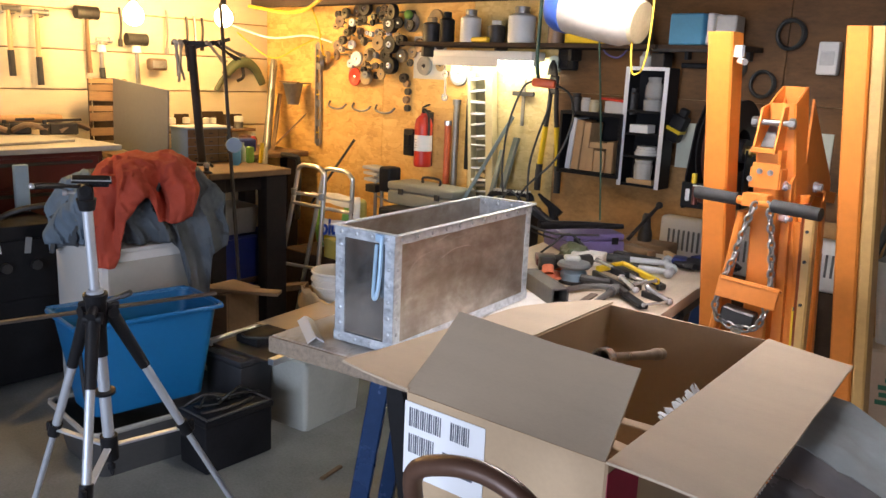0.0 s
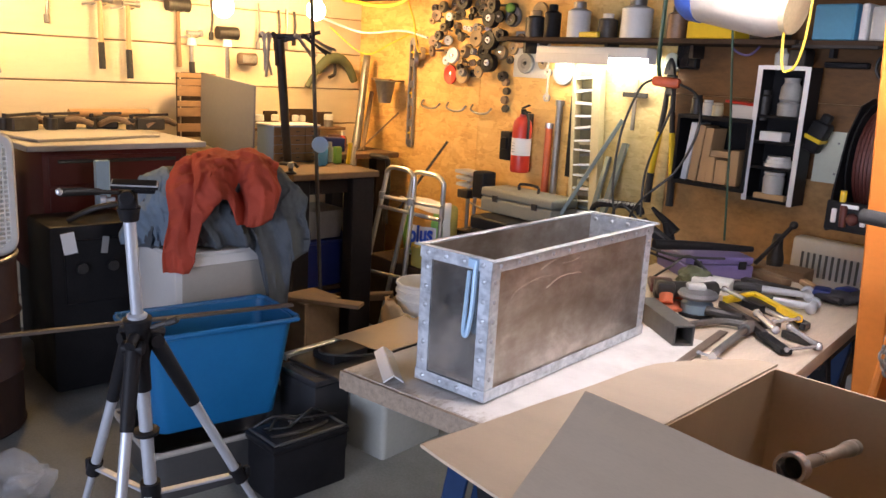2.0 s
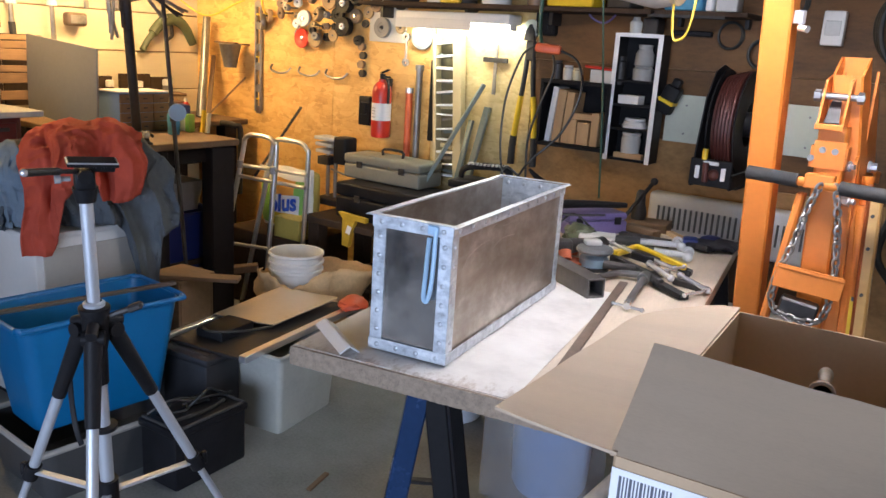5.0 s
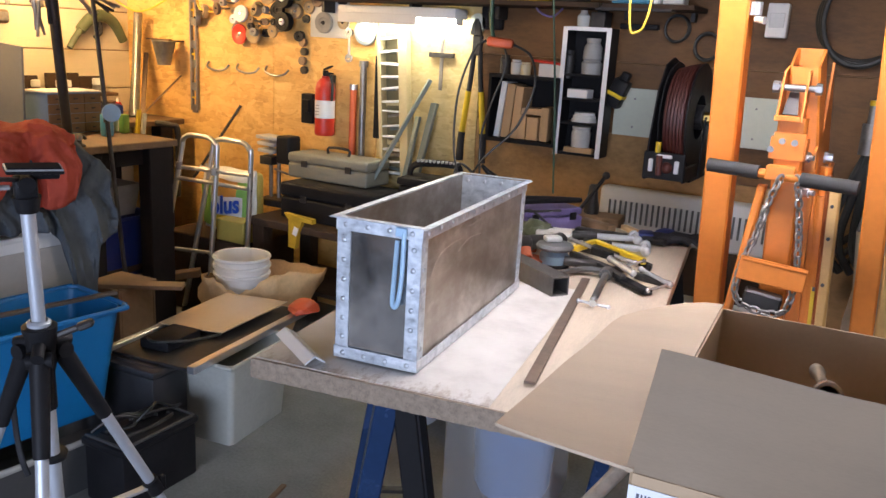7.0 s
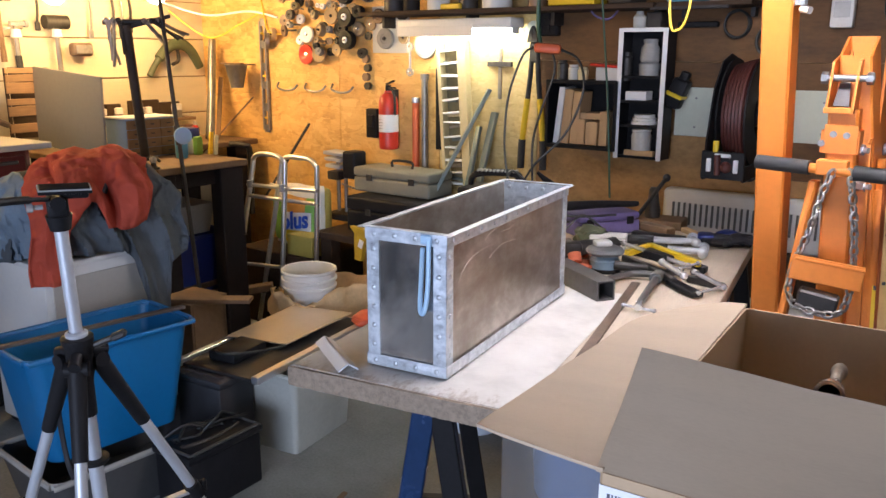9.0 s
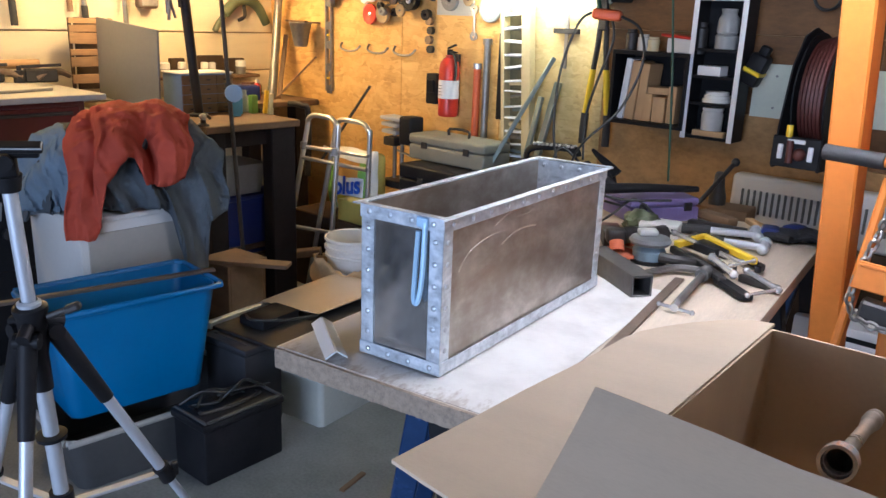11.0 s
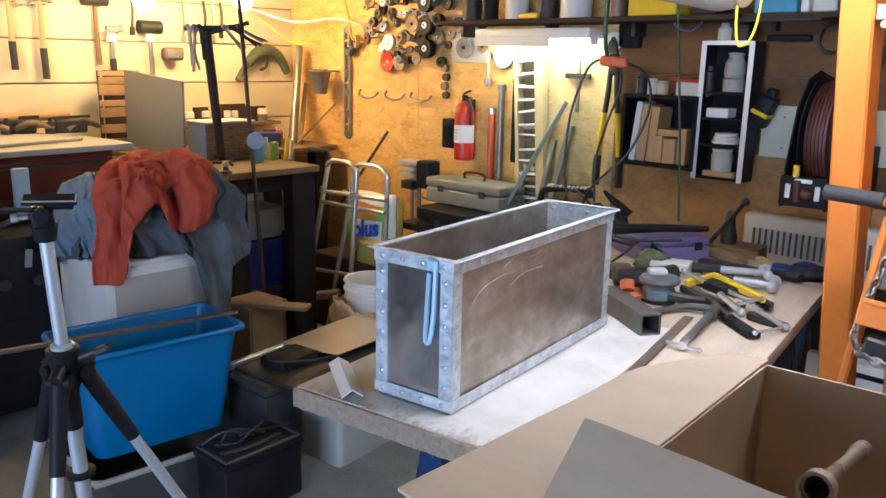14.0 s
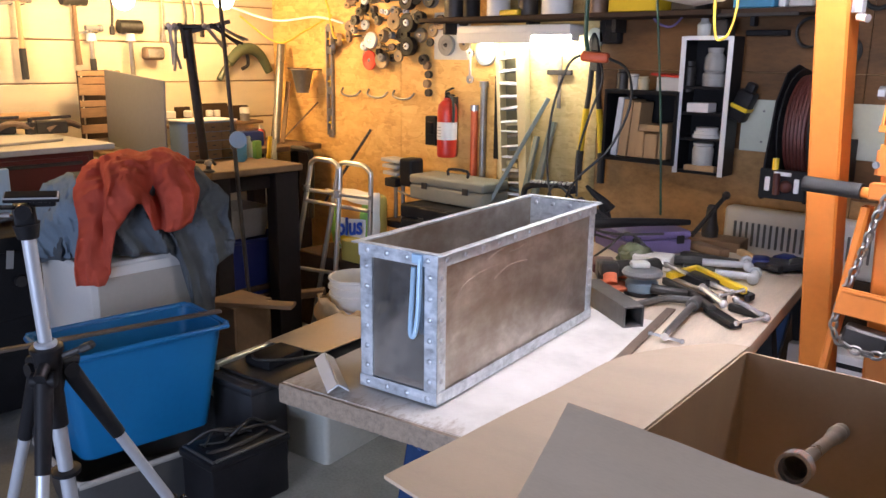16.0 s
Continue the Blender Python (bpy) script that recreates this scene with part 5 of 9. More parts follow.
box(bm, (-0.112, 0.0105, 0.98), (0.034, 0.002, 0.012), (0, -3, 0))
part("sticker", bm, M_INK, ram)
bm = B()
box(bm, (-0.2, -0.02, 1.0), (0.002, 0.03, 0.16), (0, -1.5, 0))
part("sticker", bm, M_PAPER, boom, "white sticker strip")
# head plates that run back from the mast to the folded rear strut
brace = None
for x in (-0.176, -0.262):
    bm = B()
    sheet(bm, [(x, 0.1, 1.6), (x, 0.12, 1.575), (x, 0.365, 1.34), (x, 0.372, 1.315), (x, 0.36, 1.28), (x, 0.23, 1.3), (x, 0.1, 1.2)], 0.007)
    pl = part("brace_plate", bm, M_ORANGE, hoist)
    brace = brace or pl
bm = B()
box(bm, (-0.166, 0.31, 1.305), (0.026, 0.12, 0.008), (-8, 0, 0), bev=0.002)
box(bm, (-0.158, 0.31, 1.29), (0.008, 0.11, 0.035), (-8, 0, 0), bev=0.002)
part("bracket", bm, M_ORANGE, brace)
bm = B()
cyl(bm, (-0.172, 0.193, 1.331), (-0.148, 0.193, 1.331), 0.013, seg=6)
cyl(bm, (-0.172, 0.193, 1.331), (-0.164, 0.193, 1.331), 0.018, seg=14)
part("bolt", bm, M_CHROME, brace, "bright bolt")
bm = B()
upright(bm, (-0.13, 0.29, 0.12), (-0.215, 0.345, 1.31), 0.07, 0.035)
part("rear_strut", bm, M_ORANGE, hoist)
# handle with grips
bm = B()
cyl(bm, (-0.4, -0.052, 1.299), (-0.1, -0.095, 1.291), 0.013, seg=14)
box(bm, (-0.25, -0.068, 1.302), (0.075, 0.036, 0.04), bev=0.003)
hd = part("handle", bm, M_ORANGE, hoist)
for p0, p1 in (((-0.446, -0.046, 1.3), (-0.305, -0.066, 1.297)), ((-0.195, -0.082, 1.294), (-0.055, -0.102, 1.29))):
    bm = B()
    pipe(bm, [p0, tuple((a + b) / 2 for a, b in zip(p0, p1)), p1], lambda s: 0.0195, 14, 3)
    part("grip", bm, M_RUBBER, hd, "black rubber grip")
# chain
def chain(name, pts, parent, link=0.03, r=0.0038):
    bm = B()
    line = smooth_path(pts, 12)
    acc, last, odd = 0.0, line[0], 0
    for q in line[1:]:
        acc += (q - last).length
        if acc >= link * 0.72:
            d = (q - last).normalized()
            side = d.orthogonal().normalized()
            if odd:
                side = d.cross(side)
            w = link * 0.3
            pipe(bm, [q + d * link * 0.5, q + d * link * 0.25 + side * w, q - d * link * 0.25 + side * w, q - d * link * 0.5, q - d * link * 0.25 - side * w, q + d * link * 0.25 - side * w], r, 6, 2, loop=True)
            odd, acc = 1 - odd, 0.0
        last = q
    return part(name, bm, M_STEEL, parent, "dull steel chain")


chain("chain", [(-0.238, -0.09, 1.31), (-0.262, -0.088, 1.24), (-0.285, -0.095, 1.13), (-0.31, -0.1, 1.04), (-0.31, -0.13, 0.96), (-0.25, -0.16, 0.935), (-0.18, -0.14, 0.94), (-0.168, -0.1, 1.02), (-0.178, -0.09, 1.15), (-0.196, -0.09, 1.26), (-0.208, -0.09, 1.31)], hoist, 0.027, 0.0042)
bm = B()
box(bm, (-0.226, -0.118, 1.033), (0.175, 0.008, 0.066), (-12, 6, 10), bev=0.002)
box(bm, (-0.226, -0.09, 1.05), (0.17, 0.06, 0.008), (-12, 6, 10), bev=0.002)
part("plate", bm, M_ORANGE, hoist)
bm = B()
box(bm, (-0.24, -0.12, 0.955), (0.1, 0.05, 0.05), (0, 8, 6), bev=0.006)
part("hook_block", bm, M_DARKSTEEL, hoist, "dark hook block with chain")
# base
for y0, x in ((0.05, -0.36), (0.05, 0.14)):
    bm = B()
    tube(bm, (x, -0.12, 0.1), (x, 0.55, 0.1), 0.07, 0.07)
    part("base_rail", bm, M_ORANGE, hoist)
    for y in (-0.1, 0.5):
        bm = B()
        cyl(bm, (x - 0.015, y, 0.035), (x + 0.015, y, 0.035), 0.035, seg=18)
        part("caster", bm, M_RUBBER, hoist)
bm = B()
tube(bm, (-0.4, 0.1, 0.1), (0.18, 0.1, 0.1), 0.07, 0.07)
part("base_rail", bm, M_ORANGE, hoist)

# ---- tripod ----
TRI_LEAN = Vector((0.0717, -0.0733, 1.0)).normalized()
TRI_TURN = Z.rotation_difference(TRI_LEAN).to_matrix().to_4x4()
tri = thing("camera_tripod", pose(-1.256, 0.7, 0), "silver aluminium camera tripod with black joints, leaning slightly", "tripod")
HUB = 1.06


def tri_part(name, bm, material, parent=None, label=""):
    """A part of the tripod's leaning upper works, built along its own axis."""
    bm.transform(TRI_TURN)
    return part(name, bm, material, parent or tri, label)


bm = B()
cyl(bm, (0, 0, 0.66), (0, 0, HUB - 0.12), 0.0135, seg=16)
cyl(bm, (0, 0, HUB - 0.12), (0, 0, HUB + 0.25), 0.0115, seg=16)
tri_part("centre_column", bm, M_SATIN)
bm = B()
lathe(bm, [(0, -0.12), (0.017, -0.12), (0.018, -0.05), (0.023, -0.03), (0.024, 0.02), (0.028, 0.03), (0.028, 0.038), (0.0135, 0.042), (0, 0.042)], 24, Matrix.Translation((0, 0, HUB)))
tri_part("hub", bm, M_BLACKP, None, "black plastic hub")
bm = B()
lathe(bm, [(0.0142, 0.04), (0.019, 0.04), (0.0195, 0.046), (0.0142, 0.05)], 20, Matrix.Translation((0, 0, HUB)), close=True)
tri_part("collar", bm, M_SATIN)
bm = B()
cyl(bm, (0.02, 0.02, HUB + 0.02), (0.045, 0.04, HUB + 0.034), 0.006, seg=8)
box(bm, (0.055, 0.048, HUB + 0.04), (0.03, 0.016, 0.014), (0, -25, 40), bev=0.004)
tri_part("clamp_lever", bm, M_DARKSTEEL, None, "dark clamp lever")
bm = B()
pipe(bm, [(-0.024, -0.012, HUB - 0.04), (-0.06, -0.02, HUB - 0.09), (-0.07, -0.02, HUB - 0.16), (-0.055, -0.025, HUB - 0.23), (-0.03, -0.03, HUB - 0.26)], 0.0055, 8, 6, flat=0.5)
tri_part("wrist_strap", bm, M_BLACKP, None, "black wrist strap loop")
for a in (78, 198, 318):
    d = Vector((math.cos(radians(a)), math.sin(radians(a)), 0))
    top = TRI_TURN @ (d * 0.03 + Z * (HUB - 0.012))
    k2 = TRI_TURN @ (d * 0.187 + Z * 0.685)
    foot = top + (k2 - top) * (top.z / (top.z - k2.z))
    k1 = top + (foot - top) * 0.15
    side = (foot - top).cross(Z).normalized()
    bm = B()
    cyl(bm, top + (foot - top) * 0.005, k1, 0.0165, 0.0135, seg=14)
    cyl(bm, top - side * 0.02, top + side * 0.02, 0.014, seg=14)
    leg = part("leg", bm, M_BLACKP, tri, "black upper leg sleeve")
    bm = B()
    cyl(bm, k1 - (foot - top) * 0.01, k2, 0.0108, seg=14)
    part("leg_tube", bm, M_SATIN, leg, "silver leg tube")
    bm = B()
    cyl(bm, k2 - (foot - top) * 0.016, k2 + (foot - top) * 0.016, 0.016, seg=14)
    lev = k2 + d * 0.02
    bar(bm, lev - Z * 0.014, lev + Z * 0.016, 0.012, 0.014, bev=0.003)
    part("leg_lock", bm, M_BLACKP, leg)
    bm = B()
    cyl(bm, k2, foot + Z * 0.02, 0.0082, seg=12)
    part("lower_tube", bm, M_SATIN, leg, "grey lower leg tube")
    bm = B()
    cyl(bm, foot + Z * 0.03, foot, 0.014, 0.017, seg=12)
    part("foot", bm, M_RUBBER, leg)
    bm = B()
    bar(bm, TRI_TURN @ Vector((0, 0, 0.69)) + d * 0.012, k2 - d * 0.012, 0.018, 0.007, bev=0.002)
    part("brace", bm, M_SATIN, tri, "pale brace strut")
    bm = B()
    cyl(bm, TRI_TURN @ (d * 0.02 + Z * (HUB + 0.008)), TRI_TURN @ (d * 0.048 + Z * (HUB - 0.002)), 0.011, seg=12)
    part("leg_joint", bm, M_BLACKP, tri)
bm = B()
lathe(bm, [(0.0136, 0.84), (0.026, 0.838), (0.0265, 0.845), (0.0136, 0.847)], 20, close=True)
tri_part("tie_band", bm, M_BLACKP, None, "black rubber tie band")
bm = B()
cyl(bm, (0, 0, 0.655), (0, 0, 0.72), 0.021, seg=14)
tri_part("brace_collar", bm, M_BLACKP)
TOPZ = HUB + 0.245
bm = B()
cyl(bm, (0, 0, TOPZ - 0.004), (0, 0, TOPZ + 0.022), 0.017, 0.022, seg=18)
box(bm, (0, 0, TOPZ + 0.036), (0.03, 0.034, 0.042), (0, 0, -25), bev=0.007, seg=2)
cyl(bm, (-0.022, 0.01, TOPZ + 0.046), (0.022, -0.01, TOPZ + 0.046), 0.013, seg=14)
pan = tri_part("pan_head", bm, M_BLACKP, None, "black pan head")
bm = B()
cyl(bm, (-0.01, -0.02, TOPZ + 0.038), (-0.017, -0.037, TOPZ + 0.039), 0.0045, seg=10)
cyl(bm, (-0.016, -0.034, TOPZ + 0.039), (-0.02, -0.043, TOPZ + 0.039), 0.008, seg=12)
tri_part("knob", bm, M_CHROME, pan, "bright lock knob")
bm = B()
box(bm, (0.006, 0.013, TOPZ + 0.064), (0.037, 0.084, 0.006), (-4, 4, -25), bev=0.002, seg=2)
box(bm, (0.012, 0.026, TOPZ + 0.056), (0.026, 0.044, 0.012), (-4, 4, -25), bev=0.004, seg=2)
box(bm, (0.006, 0.013, TOPZ + 0.0695), (0.031, 0.078, 0.003), (-4, 4, -25), bev=0.001)
plate = tri_part("camera_plate", bm, M_BLACKP)
bm = B()
box(bm, (0.006, 0.013, TOPZ + 0.068), (0.036, 0.083, 0.0025), (-4, 4, -25), bev=0.0008)
tri_part("plate_rim", bm, M_SATIN, plate, "bright metal rim of the plate")
bm = B()
pipe(bm, [(0.004, -0.012, TOPZ + 0.052), (0.02, -0.045, TOPZ + 0.062), (0.042, -0.09, TOPZ + 0.074), (0.064, -0.135, TOPZ + 0.084)], lambda s: 0.004 + 0.0025 * (s > 0.4), 10, 5)
handle = tri_part("pan_handle", bm, M_BLACKP, None, "thin black pan handle")
bm = B()
ball(bm, (0.065, -0.138, TOPZ + 0.085), 0.0065)
tri_part("end_cap", bm, M_CHROME, handle, "bright end cap")
bm = B()
lathe(bm, [(0.0, -0.03), (0.01, -0.03), (0.01, -0.02), (0.004, -0.012), (0.004, 0.0), (0, 0.0)], 12, Matrix.Translation((0, 0, 0.655)))
pipe(bm, [(0.008 * math.cos(a * 0.7), 0, 0.618 + 0.012 * math.sin(a * 0.7)) for a in range(9)], 0.003, 6, 2, loop=True)
tri_part("weight_hook", bm, M_BLACKP)

# ---- blue tote on a shallow bin ----
def rim_on(parent, sx, sy, z, r, mm, rad=0.05):
    """A rolled rim round the mouth of a bin."""
    bm = B()
    pts = []
    for cx, cy, a0 in ((1, 1, 0), (-1, 1, 90), (-1, -1, 180), (1, -1, 270)):
        for k in range(5):
            a = radians(a0 + 90 * k / 4)
            pts.append((cx * (sx / 2 - rad) + rad * math.cos(a), cy * (sy / 2 - rad) + rad * math.sin(a), z))
    pipe(bm, pts, r, 8, 2, loop=True, flat=0.8)
    return part("rim", bm, mm, parent)


rim_on(*TUB_RIM, M_FROST, 0.036)


bm = B()
shell(bm, (0.4, 0.62), (0.46, 0.7), 0.2, 0.006, 0.05)
sb = solid("shallow_bin", bm, M_BINGREY, "shallow dark bin with a pale rim under a blue tote", "bin", m=pose(-2.46, 1.43, 0, 0, 0, -4))
rim_on(sb, 0.46, 0.7, 0.2, 0.012, mat("dull_pale_rim", (0.36, 0.35, 0.32), 0.5))
tote = thing("blue_tote", pose(-2.515, 1.405, 0.2, 0, 0, -5), "open bright blue plastic storage tote on a shallow bin", "storage tote")
bm = B()
shell(bm, (0.25, 0.48), (0.335, 0.6), 0.4, 0.005, 0.045, seg=6)
part("body", bm, M_BLUEP, tote)
bm = B()
pts = []
for cx, cy, a0 in ((1, 1, 0), (-1, 1, 90), (-1, -1, 180), (1, -1, 270)):
    for k in range(5):
        a = radians(a0 + 90 * k / 4)
        pts.append((cx * 0.13 + 0.05 * math.cos(a), cy * 0.262 + 0.05 * math.sin(a), 0.4))
pipe(bm, pts, 0.012, 8, 2, loop=True, flat=0.8)
part("rim", bm, M_BLUEP, tote, "rolled blue rim")
bm = B()
bar(bm, (-0.1, -0.95, 0.41), (0.064, 0.335, 0.424), 0.026, 0.012, bev=0.002)
solid("flat_stick", bm, mat("grimy_wood", (0.1, 0.075, 0.055), 0.6, 0, 0.35, 6, 60, 0.15), "long grimy stick lying across the blue tote", "stick", m=pose(-2.515, 1.405, 0.2, 0, 0, -5))

# black battery box
t = thing("battery_box", pose(-2.12, 1.58, -0.0, 0, 0, 2) @ Matrix.Diagonal((1, 1, 0.86, 1)), "black plastic battery box with a carry handle", "battery box")
bm = B()
box(bm, (0, 0, 0.12), (0.19, 0.33, 0.24), bev=0.012, seg=2)
part("body", bm, M_BATTERY, t)
bm = B()
box(bm, (0, 0, 0.255), (0.205, 0.345, 0.035), bev=0.01, seg=2)
part("lid", bm, M_BATTERY, t)
bm = B()
pipe(bm, [(0.0, -0.12, 0.272), (0.03, -0.11, 0.28), (0.05, 0, 0.282), (0.03, 0.11, 0.28), (0.0, 0.12, 0.272)], 0.008, 8, 5, flat=0.6)
part("handle", bm, M_DARKSTEEL, t, "worn strap handle lying flat")
for y in (-0.155, 0.155):
    part("lid_edge", boxes(((0.0, y, 0.276), (0.19, 0.012, 0.01)), bev=0.003), M_BINGREY, t, "scuffed grey lid edge")
part("lid_edge", boxes(((0.092, 0, 0.276), (0.014, 0.298, 0.01)), bev=0.003), M_BINGREY, t, "scuffed grey lid edge")
part("lid_rib", boxes(((-0.05, 0, 0.274), (0.04, 0.24, 0.008)), bev=0.003), M_BATTERY, t)
rnd = random.Random(9)
for k in range(5):
    bm = B()
    x, y = rnd.uniform(-0.05, 0.05), rnd.uniform(-0.1, 0.1)
    pipe(bm, [(x + rnd.uniform(-0.06, 0.06), y - 0.09, 0.284), (x + rnd.uniform(-0.03, 0.03), y - 0.03, 0.3 + 0.012 * k), (x + rnd.uniform(-0.04, 0.04), y + 0.04, 0.292 + 0.008 * k), (x, y + 0.1, 0.284)], 0.0055, 8, 6)
    part("lead", bm, (M_CABLE, M_DARKSTEEL)[k % 2], t, "coiled lead on the lid")
part("terminal", boxes(((-0.03, 0.05, 0.29), (0.04, 0.06, 0.02)), bev=0.005), M_DARKSTEEL, t)

# black crate between the tote and the grey bin
t = thing("black_crate", pose(-2.365, 1.81, 0, 0, 0, 4), "black lidded plastic crate squeezed beside the blue tote", "crate")
part("body", boxes(((0, 0, 0.16), (0.25, 0.18, 0.32)), bev=0.012, seg=2), M_BINDARK, t)
part("lid", boxes(((0, 0, 0.335), (0.265, 0.19, 0.028)), bev=0.008, seg=2), M_BINDARK, t)
for y in (-0.05, 0.05):
    part("lid_rib", boxes(((0, y, 0.35), (0.2, 0.02, 0.006)), bev=0.002), M_BINDARK, t)

# grey bin
bm = B()
shell(bm, (0.35, 0.37), (0.4, 0.42), 0.35, 0.005, 0.022)
sb = solid("storage_bin", bm, M_BINPALE, "dusty pale grey plastic storage bin", "storage bin", m=pose(-2.27, 2.12, 0, 0, 0, 8))
rim_on(sb, 0.4, 0.42, 0.34, 0.01, M_BINPALE, 0.025)

# table saw frame across the bin with a board on it
t = thing("tile_saw", pose(-2.37, 2.18, 0.35, 0, 0, 8), "grey tile saw tray with metal rails", "tile saw")
part("rail", boxes(((-0.2, 0, 0.015), (0.03, 0.82, 0.03)), bev=0.003), M_ALU, t)
part("rail", boxes(((0.2, 0, 0.015), (0.035, 0.82, 0.03)), bev=0.003), M_ALU, t)
part("tray", boxes(((0, 0, 0.008), (0.37, 0.8, 0.012)), bev=0.002), M_DARKSTEEL, t)
part("motor", boxes(((-0.05, -0.22, 0.035), (0.14, 0.2, 0.04)), bev=0.008, seg=2), M_BLACKP, t)
bm = B()
pipe(bm, [(-0.1, -0.3, 0.05), (0.0, -0.35, 0.07), (0.08, -0.25, 0.06), (0.1, -0.1, 0.04)], 0.006, 8, 5)
part("cord", bm, M_CABLE, t)
bm = B()
sheet(bm, [(-2.55, 2.03, 0.386), (-2.255, 2.1, 0.392), (-2.3, 2.56, 0.398), (-2.625, 2.5, 0.39)], 0.005)
solid("hardboard_offcut", bm, mat("glossy_hardboard", (0.58, 0.44, 0.28), 0.24, 0, 0.12, 3, 90, 0.03, rvary=0.08, coat=0.5), "tan hardboard offcut lying on the tile saw", "board")
bm = B()
bmesh.ops.create_icosphere(bm, subdivisions=3, radius=1, matrix=Matrix())
for v in bm.verts:
    k = 1 + 0.25 * noise.noise(v.co * 2 + Vector((5, 0, 0)))
    v.co = Vector((v.co.x * 0.1 * k, v.co.y * 0.12 * k, max(v.co.z, -0.6) * 0.05 * k))
solid("orange_bag", bm, mat("orange_red_plastic", (0.6, 0.09, 0.03), 0.5, 0, 0.2, 6, 60, 0.1), "small orange-red plastic bag", "bag", m=pose(-2.2, 2.55, 0.4) @ Matrix.Scale(0.65, 4))

# white pail standing in a tan paper sack
bm = B()
rows = []
for j in range(15):
    row = []
    for i in range(72):
        a = 2 * math.pi * i / 72
        f = j / 14
        side = math.exp(-((math.atan2(math.sin(a - 1.1), math.cos(a - 1.1))) / 0.75) ** 2)
        r = 0.17 + 0.02 * f + side * (0.05 + 0.2 * f ** 1.3)
        q = Vector((math.cos(a) * 2, math.sin(a) * 2, f * 2.2))
        r += (0.03 * noise.noise(q * 1.6) + 0.014 * (0.4 - abs(noise.noise(q * 3.5)) * 2) + 0.006 * noise.noise(q * 9)) * (0.4 + f)
        z = 0.01 + 0.42 * f + 0.03 * math.sin(3 * a + 1) * f + 0.02 * f * noise.noise(q * 2.3) + 0.02 * side * f
        row.append(bm.verts.new((r * math.cos(a), r * math.sin(a), z)))
    rows.append(row)
for j in range(14):
    for i in range(72):
        k = (i + 1) % 72
        bm.faces.new((rows[j][i], rows[j][k], rows[j + 1][k], rows[j + 1][i]))
bm.faces.new(rows[0][::-1])
sack = solid("tan_sack", bm, M_TANBAG, "crumpled tan paper sack round a white pail", "sack", m=pose(-2.69, 2.67, 0.0), sharp=180)
so = sack.modifiers.new("thickness", "SOLIDIFY")
so.thickness, so.offset = 0.003, 0
t = thing("white_pail", pose(-2.69, 2.67, 0.165), "dirty white plastic pail with ribbed rim", "bucket")
bm = B()
lathe(bm, [(0, 0), (0.115, 0), (0.128, 0.27), (0.138, 0.275), (0.138, 0.287), (0.13, 0.29), (0.131, 0.31), (0.141, 0.315), (0.141, 0.327), (0.132, 0.33), (0.133, 0.352), (0.141, 0.36), (0.138, 0.37), (0.128, 0.368), (0.11, 0.008), (0, 0.008)], 32)
part("body", bm, M_WHITEP, t)
solid("crate", boxes(((0, 0, 0.09), (0.2, 0.2, 0.147)), bev=0.006), M_OLDWOOD, "low dark wooden block under a pail", "crate", m=pose(-2.69, 2.67, 0))

# stick on the floor
bm = B()
bar(bm, (-1.68, 1.73, 0.006), (-1.71, 1.86, 0.006), 0.02, 0.01)
solid("wood_splinter", bm, M_OLDWOOD, "small dark wood splinter on the floor", "offcut")

# ---- air line on the wall behind the hoist ----
air = thing("air_filter", pose(0.12, 3.5, 1.3), "steel and brass air line filter with black hoses", "air filter")
part("bracket", boxes(((0, 0.07, 0.05), (0.05, 0.06, 0.12)), bev=0.004), M_DARKSTEEL, air)
bm = B()
lathe(bm, [(0, -0.09), (0.022, -0.085), (0.03, -0.06), (0.03, 0.03), (0.024, 0.04), (0, 0.04)], 18)
part("bowl", bm, M_STEEL, air)
bm = B()
cyl(bm, (0, 0, 0.04), (0, 0, 0.07), 0.026, seg=16)
cyl(bm, (0, 0, 0.07), (0, 0, 0.11), 0.016, seg=12)
part("cap", bm, M_BRASS, air, "brass cap")
bm = B()
cyl(bm, (0, 0, 0.11), (0, 0, 0.15), 0.022, seg=16)
part("knob", bm, M_BLACKP, air)
for k in range(3):
    bm = B()
    pipe(bm, [(-0.01 + 0.02 * k, -0.01, -0.08), (-0.02, -0.02 - 0.02 * k, -0.16), (-0.09, -0.03, -0.28 - 0.03 * k), (-0.2, -0.03 - 0.02 * k, -0.36 - 0.05 * k), (-0.26, 0.0, -0.42 - 0.06 * k)], 0.013, 8, 5)
    part("hose", bm, M_RUBBER, air)

# ---- white louvred appliance under the far end of the bench ----
t = thing("louvred_appliance", pose(-0.52, 3.08, 0), "white metal appliance with vent slots behind the bench", "appliance")
bm = B()
box(bm, (0, 0, 0.31), (0.34, 0.24, 0.62), bev=0.012, seg=2)
part("case", bm, M_WHITE, t)
for k in range(7):
    part("slot", boxes(((-0.13 + k * 0.043, -0.1205, 0.5), (0.006, 0.004, 0.07)), bev=0.001), M_BLACKP, t)
part("handle_slot", boxes(((0.05, -0.1205, 0.58), (0.12, 0.004, 0.018)), bev=0.001), M_BLACKP, t)

